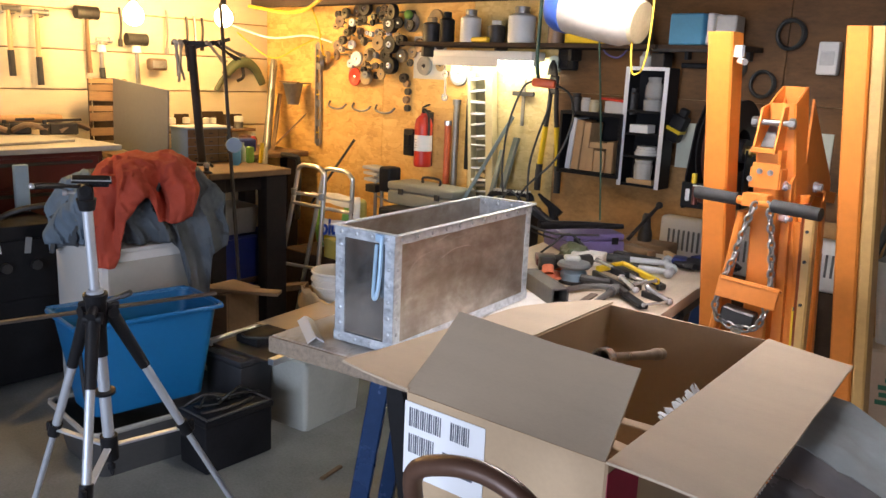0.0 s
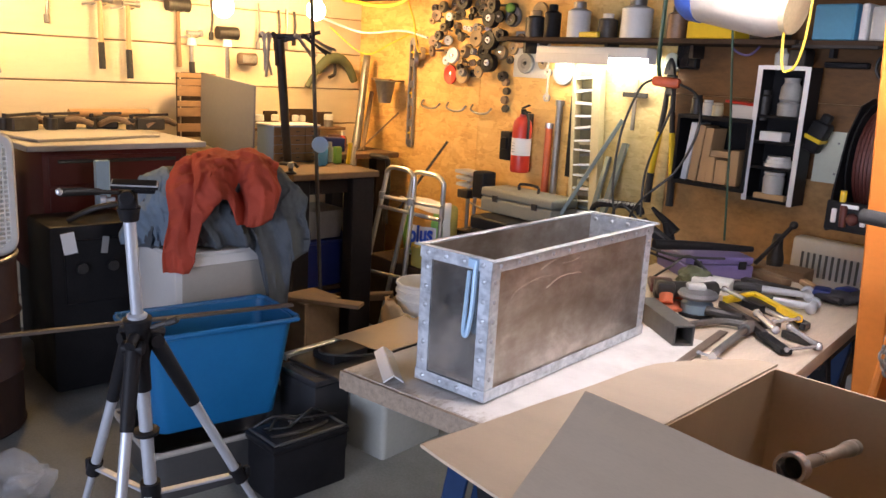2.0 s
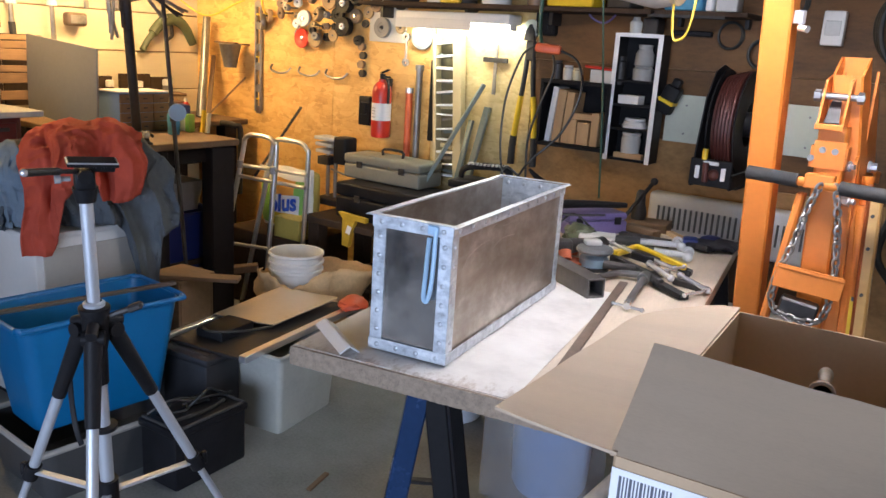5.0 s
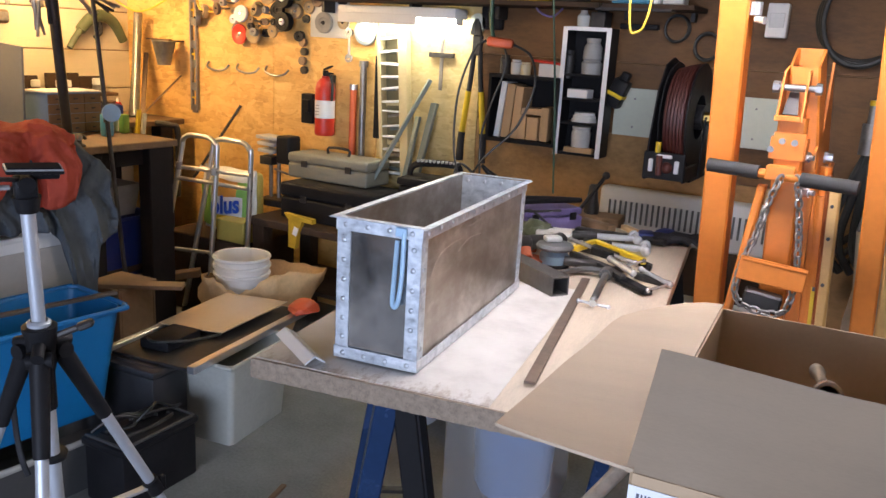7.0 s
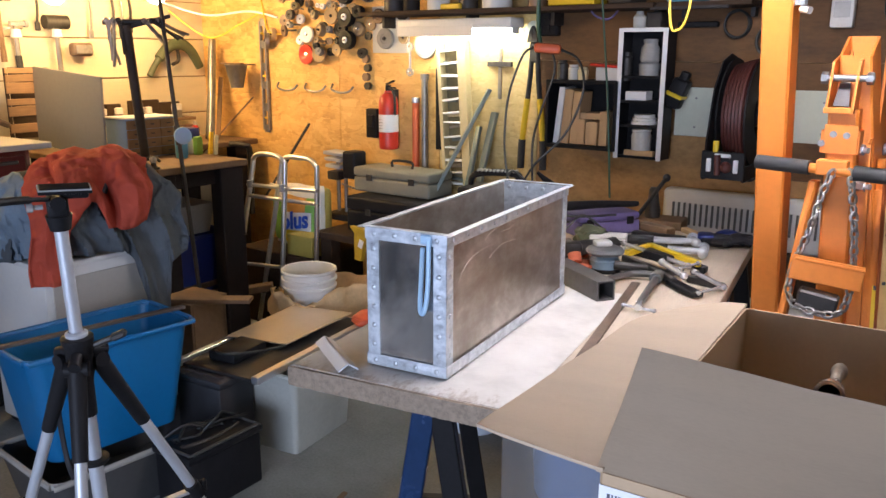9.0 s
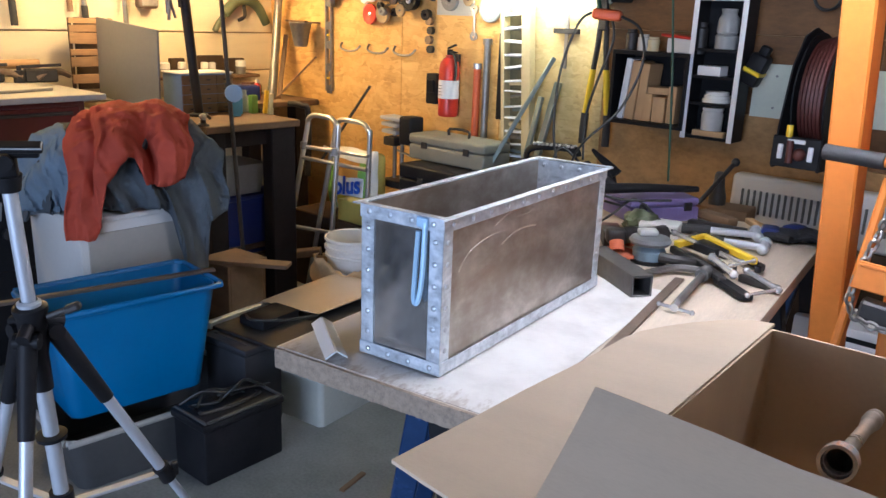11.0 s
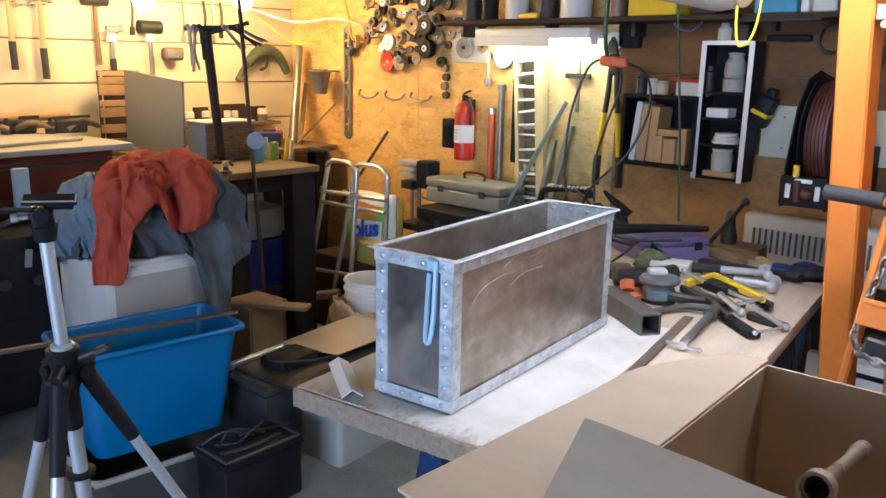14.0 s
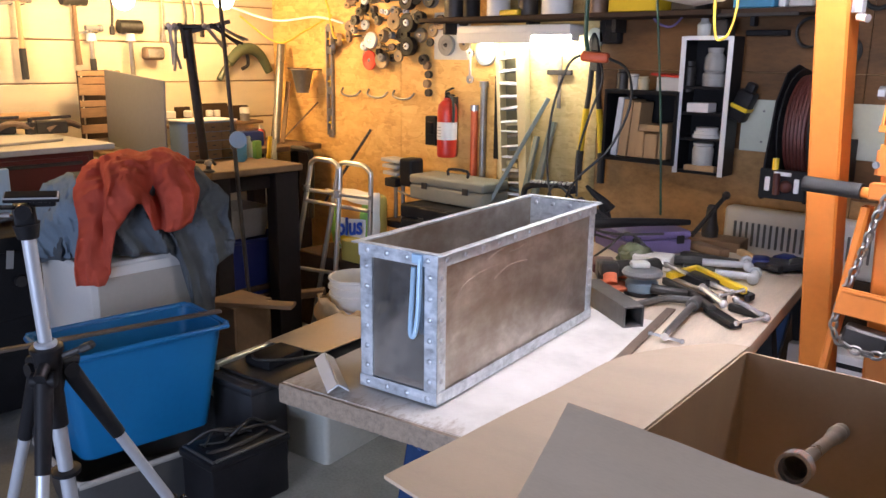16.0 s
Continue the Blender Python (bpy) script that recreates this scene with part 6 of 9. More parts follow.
# ---- white cabinet with clothes ----
t = thing("white_cabinet", pose(-3.12, 1.69, 0), "white enamelled metal cabinet under a heap of clothes", "cabinet")
bm = B()
box(bm, (0, 0, 0.3925), (0.48, 0.52, 0.725), bev=0.01, seg=2)
part("body", bm, M_WHITE, t)
bm = B()
box(bm, (0, 0, 0.762), (0.5, 0.54, 0.022), bev=0.006, seg=2)
part("top", bm, M_WHITE, t)
# door toned darker than the case: the shade on this side is in its colour
bm = B()
box(bm, (0.243, 0, 0.39), (0.006, 0.46, 0.64), bev=0.002)
part("door", bm, mat("shaded_white_enamel", (0.44, 0.41, 0.36), 0.4, 0, 0.1, 3, 50, 0.03), t, "white enamelled door, darkened for its shaded side")
part("plinth", boxes(((0, 0, 0.015), (0.44, 0.48, 0.03))), M_BLACKP, t)


HEAP = Vector((-3.12, 1.69, 0.047)) + Vector((0.436, 0.9, 0)) * 0.055
ALONG, TOWARD = Vector((0.436, 0.9, 0)), Vector((0.9, -0.436, 0))


def rim_of(a):
    """How far the cabinet's edge stands out of the heap's middle, by place along it."""
    return float(np.interp(a + 0.055, (-0.36, -0.134, 0.36), (-0.1, 0.343, 0.1)))


def garment(name, nu, nv, span, crest, hem, out, mm, label, seed, folds, back=0.2, lobes=(), pieces=()):
    """A cloth lying over the heap: for each place u along it a crest height, a hem height and the hem's reach, with folds that deepen towards the hem."""
    rs = np.random.RandomState(seed)
    ph = rs.uniform(0, 6.28, 8)
    verts, rows = [], []
    for j in range(nv + 1):
        v = -0.55 + 1.55 * j / nv
        row = []
        for i in range(nu + 1):
            u = i / nu
            uw = u + 0.02 * math.sin(7 * v + ph[0]) + 0.012 * math.sin(15 * v + 9 * u + ph[1])
            zc, zh, dh = (float(np.interp(uw, *c)) for c in (crest, hem, out))
            aa = span[0] + (span[1] - span[0]) * u
            w = max(v, 0.0)
            th = w * math.pi / 2
            d = dh * math.sin(th) ** 0.75
            z = zh + (zc - zh) * math.cos(th) ** 0.8 if w < 1 else zh
            if v < 0:
                d, z = back * v / 0.55, zc - 0.22 * (v / 0.55) ** 2
            f = 0.0
            for k, (n, amp) in enumerate(folds):
                s = math.sin(6.283 * n * uw + ph[2 + k] + 1.3 * math.sin(2.2 * v + k))
                f += amp * (1 - 2 * abs(s) ** 0.7 + 0.25 * s)
            f *= 0.12 + 0.9 * w
            q = Vector((aa * 1.0, d * 1.0, z + seed))
            f += 0.018 * (noise.noise(q * 6.0)) + 0.012 * (0.5 - abs(noise.noise(q * 12.0 + Vector((3, 1, 7)))) * 2) + 0.006 * (0.4 - abs(noise.noise(q * 26.0)) * 2) + 0.002 * noise.noise(q * 60.0)
            for lu, lv, su, sv, amp in lobes:
                f += amp * math.exp(-((u - lu) / su) ** 2 - ((v - lv) / sv) ** 2)
            nd, nz = math.sin(min(th, 1.57)), math.cos(min(th, 1.57))
            d += f * (0.25 + nd)
            z += f * nz
            aa += 0.018 * math.sin(9 * v + 5 * u + ph[7]) * w + 0.35 * f * math.sin(12 * u + ph[6])
            if z < 0.74:
                d = max(d, rim_of(aa) + 0.014 + max(f, 0))
            row.append(len(verts))
            verts.append(HEAP + ALONG * aa + TOWARD * d + Z * z)
        rows.append(row)
    t = thing(name, pose(0, 0, 0), label, "clothes")
    for piece, i0, i1, j0, j1 in pieces:
        bm = B()
        vs = {}
        for j in range(int(j0 * nv), int(j1 * nv)):
            for i in range(int(i0 * nu), int(i1 * nu)):
                q = (rows[j][i], rows[j][i + 1], rows[j + 1][i + 1], rows[j + 1][i])
                for k in q:
                    if k not in vs:
                        vs[k] = bm.verts.new(verts[k])
                bm.faces.new([vs[k] for k in q])
        ob = part(piece, bm, mm, t)
        for pl in ob.data.polygons:
            pl.use_smooth = True
        so = ob.modifiers.new("thickness", "SOLIDIFY")
        so.thickness, so.offset = 0.006, 0
    return t


garment("grey_clothes", 150, 90, (-0.4, 0.4), ((0, 0.12, 0.3, 0.6, 0.85, 1), (0.87, 1.01, 1.08, 1.085, 1.05, 0.92)),
        ((0, 0.1, 0.2, 0.62, 0.68, 0.74, 0.84, 0.88, 1), (0.66, 0.7, 0.74, 0.745, 0.7, 0.45, 0.42, 0.66, 0.69)),
        ((0, 0.1, 0.35, 0.62, 0.72, 0.86, 1), (0.0, 0.1, 0.29, 0.25, 0.25, 0.19, 0.12)), M_GREYCLOTH, "heap of grey-blue clothes thrown over a white cabinet", 3, ((3.4, 0.022), (6.3, 0.009)), pieces=(("jacket_body", 0, 0.62, 0, 1), ("trouser_leg", 0.62, 1, 0, 1)))
garment("denim_jacket", 70, 80, (-0.42, -0.13), ((0, 0.3, 0.7, 1), (0.88, 1.01, 1.06, 0.98)), ((0, 0.4, 0.75, 1), (0.7, 0.735, 0.745, 0.75)), ((0, 0.3, 0.7, 1), (0.02, 0.12, 0.26, 0.27)), M_DENIM,
        "faded pale blue denim jacket lying over the heap", 11, ((1.7, 0.014), (3.6, 0.006)), 0.2, (), (("sleeve", 0, 0.4, 0, 1), ("body", 0.4, 1, 0, 1)))
garment("red_shirt", 130, 80, (-0.212, 0.26), ((0, 0.2, 0.45, 0.55, 0.65, 0.8, 1), (1.05, 1.12, 1.145, 1.14, 1.148, 1.14, 1.08)),
        ((0, 0.16, 0.2, 0.27, 0.42, 0.5, 0.58, 0.75, 0.93, 1), (0.66, 0.65, 0.7, 0.87, 0.975, 0.96, 0.85, 0.84, 0.87, 0.93)),
        ((0, 0.22, 0.3, 0.45, 0.6, 0.8, 1), (0.385, 0.385, 0.36, 0.34, 0.3, 0.3, 0.22)), M_REDCLOTH, "crumpled red cotton shirt lying on the grey clothes", 8, ((1.6, 0.016), (3.6, 0.006)), 0.16,
        ((0.62, 0.75, 0.04, 0.32, -0.06), (0.4, 0.9, 0.09, 0.25, 0.04), (0.8, 0.7, 0.12, 0.5, 0.035), (0.2, 0.5, 0.03, 0.5, -0.03), (0.0, 0.4, 0.05, 0.6, -0.03)), (("sleeve", 0, 0.24, 0, 1), ("body", 0.24, 1, 0, 1)))

# ---- pole with hanging clamps ----
t = thing("clamp_pole", pose(-3.47, 2.27, 0), "dark steel pole with tools hung on its head", "tool stand")
bm = B()
lathe(bm, [(0, 1.03), (0.05, 1.03), (0.05, 1.042), (0.028, 1.05), (0, 1.05)], 20, Matrix.Translation((-0.164, 0.156, 0)))
part("base", bm, M_DARKSTEEL, t)
bm = B()
cyl(bm, (-0.164, 0.156, 1.04), (0.0, 0.0, 1.72), 0.024, seg=14)
part("pole", bm, M_DARKSTEEL, t)
bm = B()
cyl(bm, (-0.07, -0.08, 1.725), (0.09, 0.16, 1.735), 0.012, seg=10)
bar(bm, (-0.01, -0.02, 1.695), (0.09, 0.19, 1.76), 0.02, 0.02)
part("head", bm, M_DARKSTEEL, t)
for k, (dx, dy, ln, an, mm) in enumerate(((-0.05, -0.07, 0.19, 4, M_CHROME), (-0.035, -0.045, 0.22, -3, M_STEEL), (-0.02, -0.025, 0.16, 6, M_DARKSTEEL), (0.05, 0.07, 0.13, 38, M_STEEL), (0.065, 0.1, 0.15, 55, M_DARKSTEEL), (0.07, 0.13, 0.14, 62, M_STEEL))):
    bm = B()
    d = Vector((0.3 * math.sin(radians(an)), math.sin(radians(an)), -math.cos(radians(an))))
    o = Vector((dx, dy, 1.735))
    pipe(bm, [o, o + d * ln * 0.4 + Vector((0.01, 0, 0)), o + d * ln], 0.008, 8, 4)
    pipe(bm, [o + Vector((0.012, 0.012, 0)), o + d * ln * 0.45, o + d * ln * 0.95 + Vector((0.0, 0.035, 0))], 0.007, 8, 4)
    ball(bm, o, 0.014)
    part("pliers", bm, mm, t, "hanging pliers")
t = thing("swivel_clamp", pose(-3.3, 2.245, 1.03), "chromed swivel clamp on the end of the corner bench", "clamp")
bm = B()
lathe(bm, [(0, 0), (0.03, 0), (0.03, 0.008), (0.014, 0.016), (0.012, 0.036), (0, 0.036)], 18)
part("foot", bm, M_DARKSTEEL, t)
bm = B()
ball(bm, (0, 0, 0.044), 0.019)
part("ball_joint", bm, M_CHROME, t, "bright chromed ball")
bm = B()
pipe(bm, [(0.0, 0.0, 0.045), (-0.02, 0.03, 0.05), (-0.035, 0.06, 0.03)], 0.008, 10, 4)
part("lever", bm, M_DARKSTEEL, t)

# ---- corner bench ----
cb = thing("corner_bench", pose(-3.9, 2.8, 0), "dark old wooden corner bench", "bench")
part("top", boxes(((0, -0.29, 1.012), (1.3, 0.56, 0.035)), bev=0.005), M_OLDWOOD, cb)
part("top", boxes(((-0.38, 0.36, 1.012), (0.56, 0.73, 0.035)), bev=0.005), M_OLDWOOD, cb)
# legs and apron near black: the darkness under the bench put into their colour
for lx, ly, w in ((0.58, -0.5, 0.1), (0.58, -0.1, 0.15), (-0.55, -0.5, 0.1), (-0.55, 0.5, 0.1), (-0.17, 0.6, 0.1)):
    part("leg", boxes(((lx, ly, 0.497), (0.09, w, 0.994)), bev=0.005), M_SHADEWOOD, cb)
part("shelf", boxes(((-0.05, -0.29, 0.34), (1.1, 0.5, 0.03)), bev=0.004), M_DARKWOOD, cb)
part("apron", boxes(((0.56, -0.29, 0.95), (0.03, 0.4, 0.09)), bev=0.004), M_SHADEWOOD, cb)
bm = B()
shell(bm, (0.36, 0.46), (0.4, 0.5), 0.32, 0.006, 0.03)
rim_on(solid("deep_blue_bin", bm, M_DEEPBLUE, "deep blue plastic bin beside the corner bench", "bin", m=pose(-3.6, 2.52, 0.3, 0, 0, 0)), 0.4, 0.5, 0.315, 0.011, M_DEEPBLUE, 0.036)
bm = B()
box(bm, (0, 0, 0.149), (0.5, 0.6, 0.298), bev=0.006)
solid("low_crate", bm, M_DARKWOOD, "dark wooden crate under a deep blue bin", "crate", m=pose(-3.64, 2.52, 0))
bm = B()
shell(bm, (0.26, 0.3), (0.3, 0.36), 0.16, 0.005, 0.02)
solid("grey_tray", bm, M_GREYP, "grey plastic tray inside a blue bin", "tray", m=pose(-3.6, 2.54, 0.62))
for k, (p0, p1, w) in enumerate((((-3.74, 2.42, 0.2), (-3.2, 2.88, 0.3), 0.07), ((-3.0, 2.2, 0.03), (-3.0, 2.95, 0.03), 0.1), ((-2.95, 1.98, 0.03), (-2.78, 2.5, 0.03), 0.09))):
    bm = B()
    bar(bm, p0, p1, w, 0.04, bev=0.004)
    solid("plank", bm, M_OLDWOOD, "old wooden plank lying low on the floor", "plank", group="planks on the floor")

t = thing("wooden_box", pose(-2.87, 2.1, 0, 0, 0, 6), "rough brown wooden box standing beside the white cabinet", "box")
for n, c, sz in (("side", (0, -0.1, 0.24), (0.2, 0.014, 0.48)), ("side", (0, 0.1, 0.24), (0.2, 0.014, 0.48)), ("side", (-0.093, 0, 0.24), (0.014, 0.186, 0.48)), ("side", (0.093, 0, 0.24), (0.014, 0.186, 0.48)), ("lid", (0, 0, 0.488), (0.215, 0.225, 0.016))):
    part(n, boxes((c, sz), bev=0.002), M_OLDWOOD, t)
bm = B()
bar(bm, (-2.88, 1.99, 0.505), (-2.58, 2.2, 0.505), 0.075, 0.018, bev=0.002)
solid("plank", bm, M_OLDWOOD, "short brown plank lying across a wooden box", "plank")
# grey metal parts box with drawers
t = thing("parts_cabinet", pose(-3.82, 2.54, 1.03), "small grey-blue steel parts cabinet with brown drawers", "parts cabinet")
part("case", boxes(((0, 0, 0.104), (0.19, 0.31, 0.208)), bev=0.004), mat("blue_grey_enamel", (0.17, 0.26, 0.42), 0.5, 0, 0.15, 4, 60, 0.04), t)
part("top", boxes(((0, 0, 0.212), (0.2, 0.32, 0.008)), bev=0.002), M_WHITE, t, "white top sheet")
for r in range(4):
    for c in range(3):
        bm = B()
        box(bm, (0.098, -0.103 + c * 0.103, 0.028 + r * 0.05), (0.008, 0.1005, 0.0475), bev=0.002)
        d = part("drawer", bm, M_OLDWOOD, t)
        bm = B()
        box(bm, (0.105, -0.103 + c * 0.103, 0.028 + r * 0.05), (0.008, 0.022, 0.006), bev=0.002)
        part("handle", bm, M_DARKSTEEL, d)
# small tools and bottles strewn on the corner bench
rnd = random.Random(21)
spots = [(-4.05, 2.74), (-3.62, 2.66), (-4.12, 2.9), (-3.68, 2.74), (-4.2, 2.86), (-4.3, 2.92), (-4.36, 3.02), (-4.25, 3.22), (-4.4, 3.2), (-4.35, 3.3)]
for k, (x, y) in enumerate(spots):
    bm = B()
    col = (M_YELLOW, M_SKY, M_RED, M_PALEP, M_OLDWOOD)[k % 5]
    if k % 2:
        hh = rnd.uniform(0.09, 0.15)
        t = thing("small_bottle", pose(x, y, 1.03), "small coloured plastic bottle on the corner bench", "bottle", group="clutter on the corner bench")
        lathe(bm, [(0, 0), (0.022, 0), (0.023, hh * 0.65), (0.012, hh * 0.8), (0, hh * 0.8)], 14)
        part("body", bm, col, t)
        bm = B()
        cyl(bm, (0, 0, hh * 0.8), (0, 0, hh), 0.011, seg=12)
        part("cap", bm, M_PALEP, t)
    else:
        t = thing("screwdriver", pose(x, y, 1.042, 0, 0, rnd.uniform(0, 180)), "screwdriver with a coloured grip on the corner bench", "screwdriver", group="clutter on the corner bench")
        cyl(bm, (0, 0, 0), (0.09, 0, 0), 0.013, 0.011, seg=10)
        part("grip", bm, col, t)
        bm = B()
        cyl(bm, (0.088, 0, 0), (0.2, 0, 0.0), 0.004, seg=8)
        part("shaft", bm, M_CHROME, t)
# ledge on the white boards with white-capped jars
solid("wall_ledge", boxes(((0, 0, 0), (0.14, 0.8, 0.02)), bev=0.003), M_OLDWOOD, "narrow wooden ledge on the white boards", "ledge", m=pose(X0 + 0.075, 2.99, 1.152))
for k, (y, hh, r) in enumerate(((2.724, 0.045, 0.032), (2.842, 0.045, 0.026), (3.0, 0.042, 0.024), (3.055, 0.04, 0.022), (3.27, 0.05, 0.034))):
    t = thing("glass_jar", pose(-4.5, y, 1.162), "small dark jar with a white cap", "jar", group="jars on the ledge")
    bm = B()
    lathe(bm, [(0, 0), (r * 0.95, 0), (r, hh * 0.9), (r * 0.85, hh), (0, hh)], 16)
    part("glass", bm, (M_STEEL, M_BROWNPIPE)[k % 2], t)
    bm = B()
    lathe(bm, [(0, hh), (r, hh), (r, hh + 0.034), (r * 0.7, hh + 0.04), (0, hh + 0.04)], 16)
    part("cap", bm, M_WHITE, t, "white cap")
for y, w, h in ((2.84, 0.1, 0.105), (3.06, 0.22, 0.12), (3.25, 0.16, 0.1)):
    solid("dark_block", boxes(((0, 0, h / 2), (0.03, w, h), (0, 0, 0)), bev=0.003), M_DARKWOOD, "dark wooden block standing on the ledge", "block", m=pose(-4.56, y, 1.162), group="blocks on the ledge")
for k, (x, y, sx, sy, sz, mm, lab) in enumerate(((-4.2, 3.08, 0.12, 0.19, 0.09, M_DEEPBLUE, "deep blue plastic parts bin"), (-3.54, 2.585, 0.05, 0.05, 0.115, M_SKY, "light blue plastic box"),
        (-3.6, 2.74, 0.035, 0.045, 0.1, M_LIME, "yellow-green plastic bottle box"), (-4.3, 3.2, 0.08, 0.09, 0.1, M_BROWNPIPE, "small brown tin box"))):
    bm = B()
    box(bm, (0, 0, sz / 2), (sx, sy, sz), bev=0.008, seg=2)
    solid("small_box", bm, mm, lab + " on the corner bench", "box", m=pose(x, y, 1.03, 0, 0, 12 * k - 20))

# grey panel and slatted crate
bm = B()
box(bm, (0, 0, 0.205), (0.66, 0.012, 0.43), (0, 0, 0), bev=0.002)
solid("steel_sheet", bm, M_GREYBOARD, "plain grey painted steel sheet standing upright", "metal sheet", m=pose(-4.06, 2.262, 1.066, 0.5, 4, 0))
M_CRATE = mat("crate_timber", (0.3, 0.175, 0.085), 0.75, 0, 0.4, 5, 40, 0.2, stretch=(1, 0.3, 2), per=0.25)
t = thing("slatted_crate", pose(-4.49, 2.25, 1.1), "dark slatted wooden crate against the white boards", "crate")
for z, h, a in ((0.385, 0.028, 0), (0.345, 0.04, 1), (0.29, 0.06, -1), (0.215, 0.035, 0), (0.165, 0.055, 1), (0.07, 0.05, 0)):
    part("slat", boxes(((0.07, 0, z), (0.012, 0.25, h), (a, 0, 0)), bev=0.002), M_CRATE, t)
for y in (-0.114, 0.114):
    part("post", boxes(((0.056, y, 0.2), (0.014, 0.018, 0.4)), bev=0.002), M_DARKWOOD, t)
part("back", boxes(((-0.06, 0.05, 0.2), (0.012, 0.18, 0.4)), bev=0.002), M_DARKWOOD, t)

# ---- tool chest with a worn top ----
t = thing("tool_chest", pose(-4.17, 1.56, 0), "dark red steel tool chest with a worn grey board on top", "tool chest")
part("body", boxes(((0, 0, 0.78), (0.62, 0.74, 0.68)), bev=0.008, seg=2), M_REDCHEST, t)
part("stand", boxes(((0, 0, 0.22), (0.6, 0.7, 0.43)), bev=0.01), M_DARKSTEEL, t, "black lower stand")
part("top_board", boxes(((0.03, -0.02, 1.135), (0.72, 0.92, 0.03), (0, 0, 3)), bev=0.004), M_GREYTOP, t, "worn grey top board")
part("top_board", boxes(((-0.03, -0.1, 1.16), (0.5, 0.7, 0.015), (0, 0, 14)), bev=0.003), M_GREYTOP, t)
for k in range(4):
    d = part("drawer", boxes(((0.316, 0, 0.52 + k * 0.165), (0.014, 0.68, 0.15)), bev=0.004), M_REDCHEST, t)
    part("handle", boxes(((0.328, 0, 0.565 + k * 0.165), (0.012, 0.6, 0.018)), bev=0.003), M_DARKSTEEL, d)
rnd = random.Random(5)
for k in range(12):
    x, y = -4.42 + rnd.uniform(-0.03, 0.1), 1.15 + k * 0.075 + rnd.uniform(-0.02, 0.02)
    bm = B()
    if k % 3 == 0:
        cyl(bm, (0, 0, 0.0), (0, 0, 0.05), 0.03, seg=14)
        cyl(bm, (0, 0, 0.05), (0, 0, 0.062), 0.032, seg=14)
        cyl(bm, (0, 0, 0.062), (0, 0, 0.085), 0.012, seg=12)
    elif k % 3 == 1:
        box(bm, (0, 0, 0.035), (0.06, 0.16, 0.07), bev=0.008)
        bar(bm, (0, -0.1, 0.08), (0.02, 0.1, 0.09), 0.015, 0.015)
    else:
        pipe(bm, [(0, -0.09, 0.02), (0.02, 0, 0.06), (0, 0.1, 0.03)], 0.017, 8, 5)
    solid(("metal_can", "hand_tool", "hand_tool")[k % 3], bm, (M_DARKSTEEL, M_DARKSTEEL, M_RUSTBAR)[k % 3], ("small dark metal can", "dark hand tool", "curved dark steel tool")[k % 3] + " on the tool chest", ("can", "tool", "tool")[k % 3], m=pose(x, y, 1.169, 0, 0, rnd.uniform(-30, 30)), group="clutter on the tool chest")
bm = B()
lathe(bm, [(0.012, -0.23), (0.022, -0.23), (0.024, -0.225), (0.024, 0.225), (0.022, 0.23), (0.012, 0.23)], 24, Matrix.Translation((-4.44, 1.73, 1.255)) @ pose(0, 0, 0, -90, 0, 3), close=True)
roll = solid("paper_roll", bm, mat("brown_paper_roll", (0.42, 0.25, 0.12), 0.6, 0, 0.2, 4, 60, 0.08), "long tan cardboard roll lying on tools by the white boards", "roll")
t = thing("bench_vise", pose(-4.35, 0.86, 1.16), "dark steel bench vise on a shelf bracket", "vise")
part("body", boxes(((0, 0, 0.06), (0.12, 0.1, 0.12)), bev=0.012, seg=2), M_DARKSTEEL, t)
part("jaw", boxes(((0.09, 0, 0.1), (0.05, 0.12, 0.08)), bev=0.006), M_STEEL, t)
bm = B()
cyl(bm, (0.1, 0, 0.06), (0.2, 0, 0.06), 0.012, seg=10)
cyl(bm, (0.19, -0.08, 0.06), (0.19, 0.08, 0.06), 0.006, seg=8)
part("screw", bm, M_STEEL, t)
t = thing("side_table", pose(-4.28, 0.75, 0), "dark wooden side table with a vise", "table")
part("top", boxes(((0, 0, 1.14), (0.5, 0.62, 0.04)), bev=0.004), M_DARKWOOD, t)
for lx in (-0.2, 0.2):
    for ly in (-0.26, 0.26):
        part("leg", boxes(((lx, ly, 0.56), (0.07, 0.07, 1.12)), bev=0.004), M_DARKWOOD, t)
# dark machine between the chest and the drum
t = thing("welder", pose(-3.62, 1.3, 0), "dark boxy welding machine on the floor", "machine")
part("case", boxes(((0, 0, 0.42), (0.36, 0.42, 0.8)), bev=0.02, seg=2), M_BLACKP, t)
part("panel", boxes(((0.185, 0.02, 0.6), (0.012, 0.34, 0.3)), bev=0.004), M_BLACKP, t)
for y in (-0.08, 0.06):
    bm = B()
    cyl(bm, (0.19, y, 0.62), (0.215, y, 0.62), 0.025, seg=16)
    part("knob", bm, M_DARKSTEEL, t)
part("sticker", boxes(((0.193, -0.13, 0.74), (0.002, 0.06, 0.1), (8, 0, 0))), M_PAPER, t, "torn white sticker")
part("sticker", boxes(((0.193, 0.03, 0.72), (0.002, 0.03, 0.08), (-8, 0, 0))), M_GREYP, t, "torn grey sticker")
bm = B()
pipe(bm, [(0.1, -0.1, 0.83), (0.2, 0.0, 0.9), (0.26, 0.2, 0.93), (0.2, 0.3, 0.95)], 0.014, 8, 5)
part("hose", bm, M_DARKSTEEL, t)
bm = B()
box(bm, (0, 0, 0), (0.03, 0.07, 0.24), bev=0.004)
solid("blue_folder", bm, M_PALEBLUE, "pale blue plastic folder end by the tool chest", "folder", m=pose(-3.7, 1.42, 0.96))

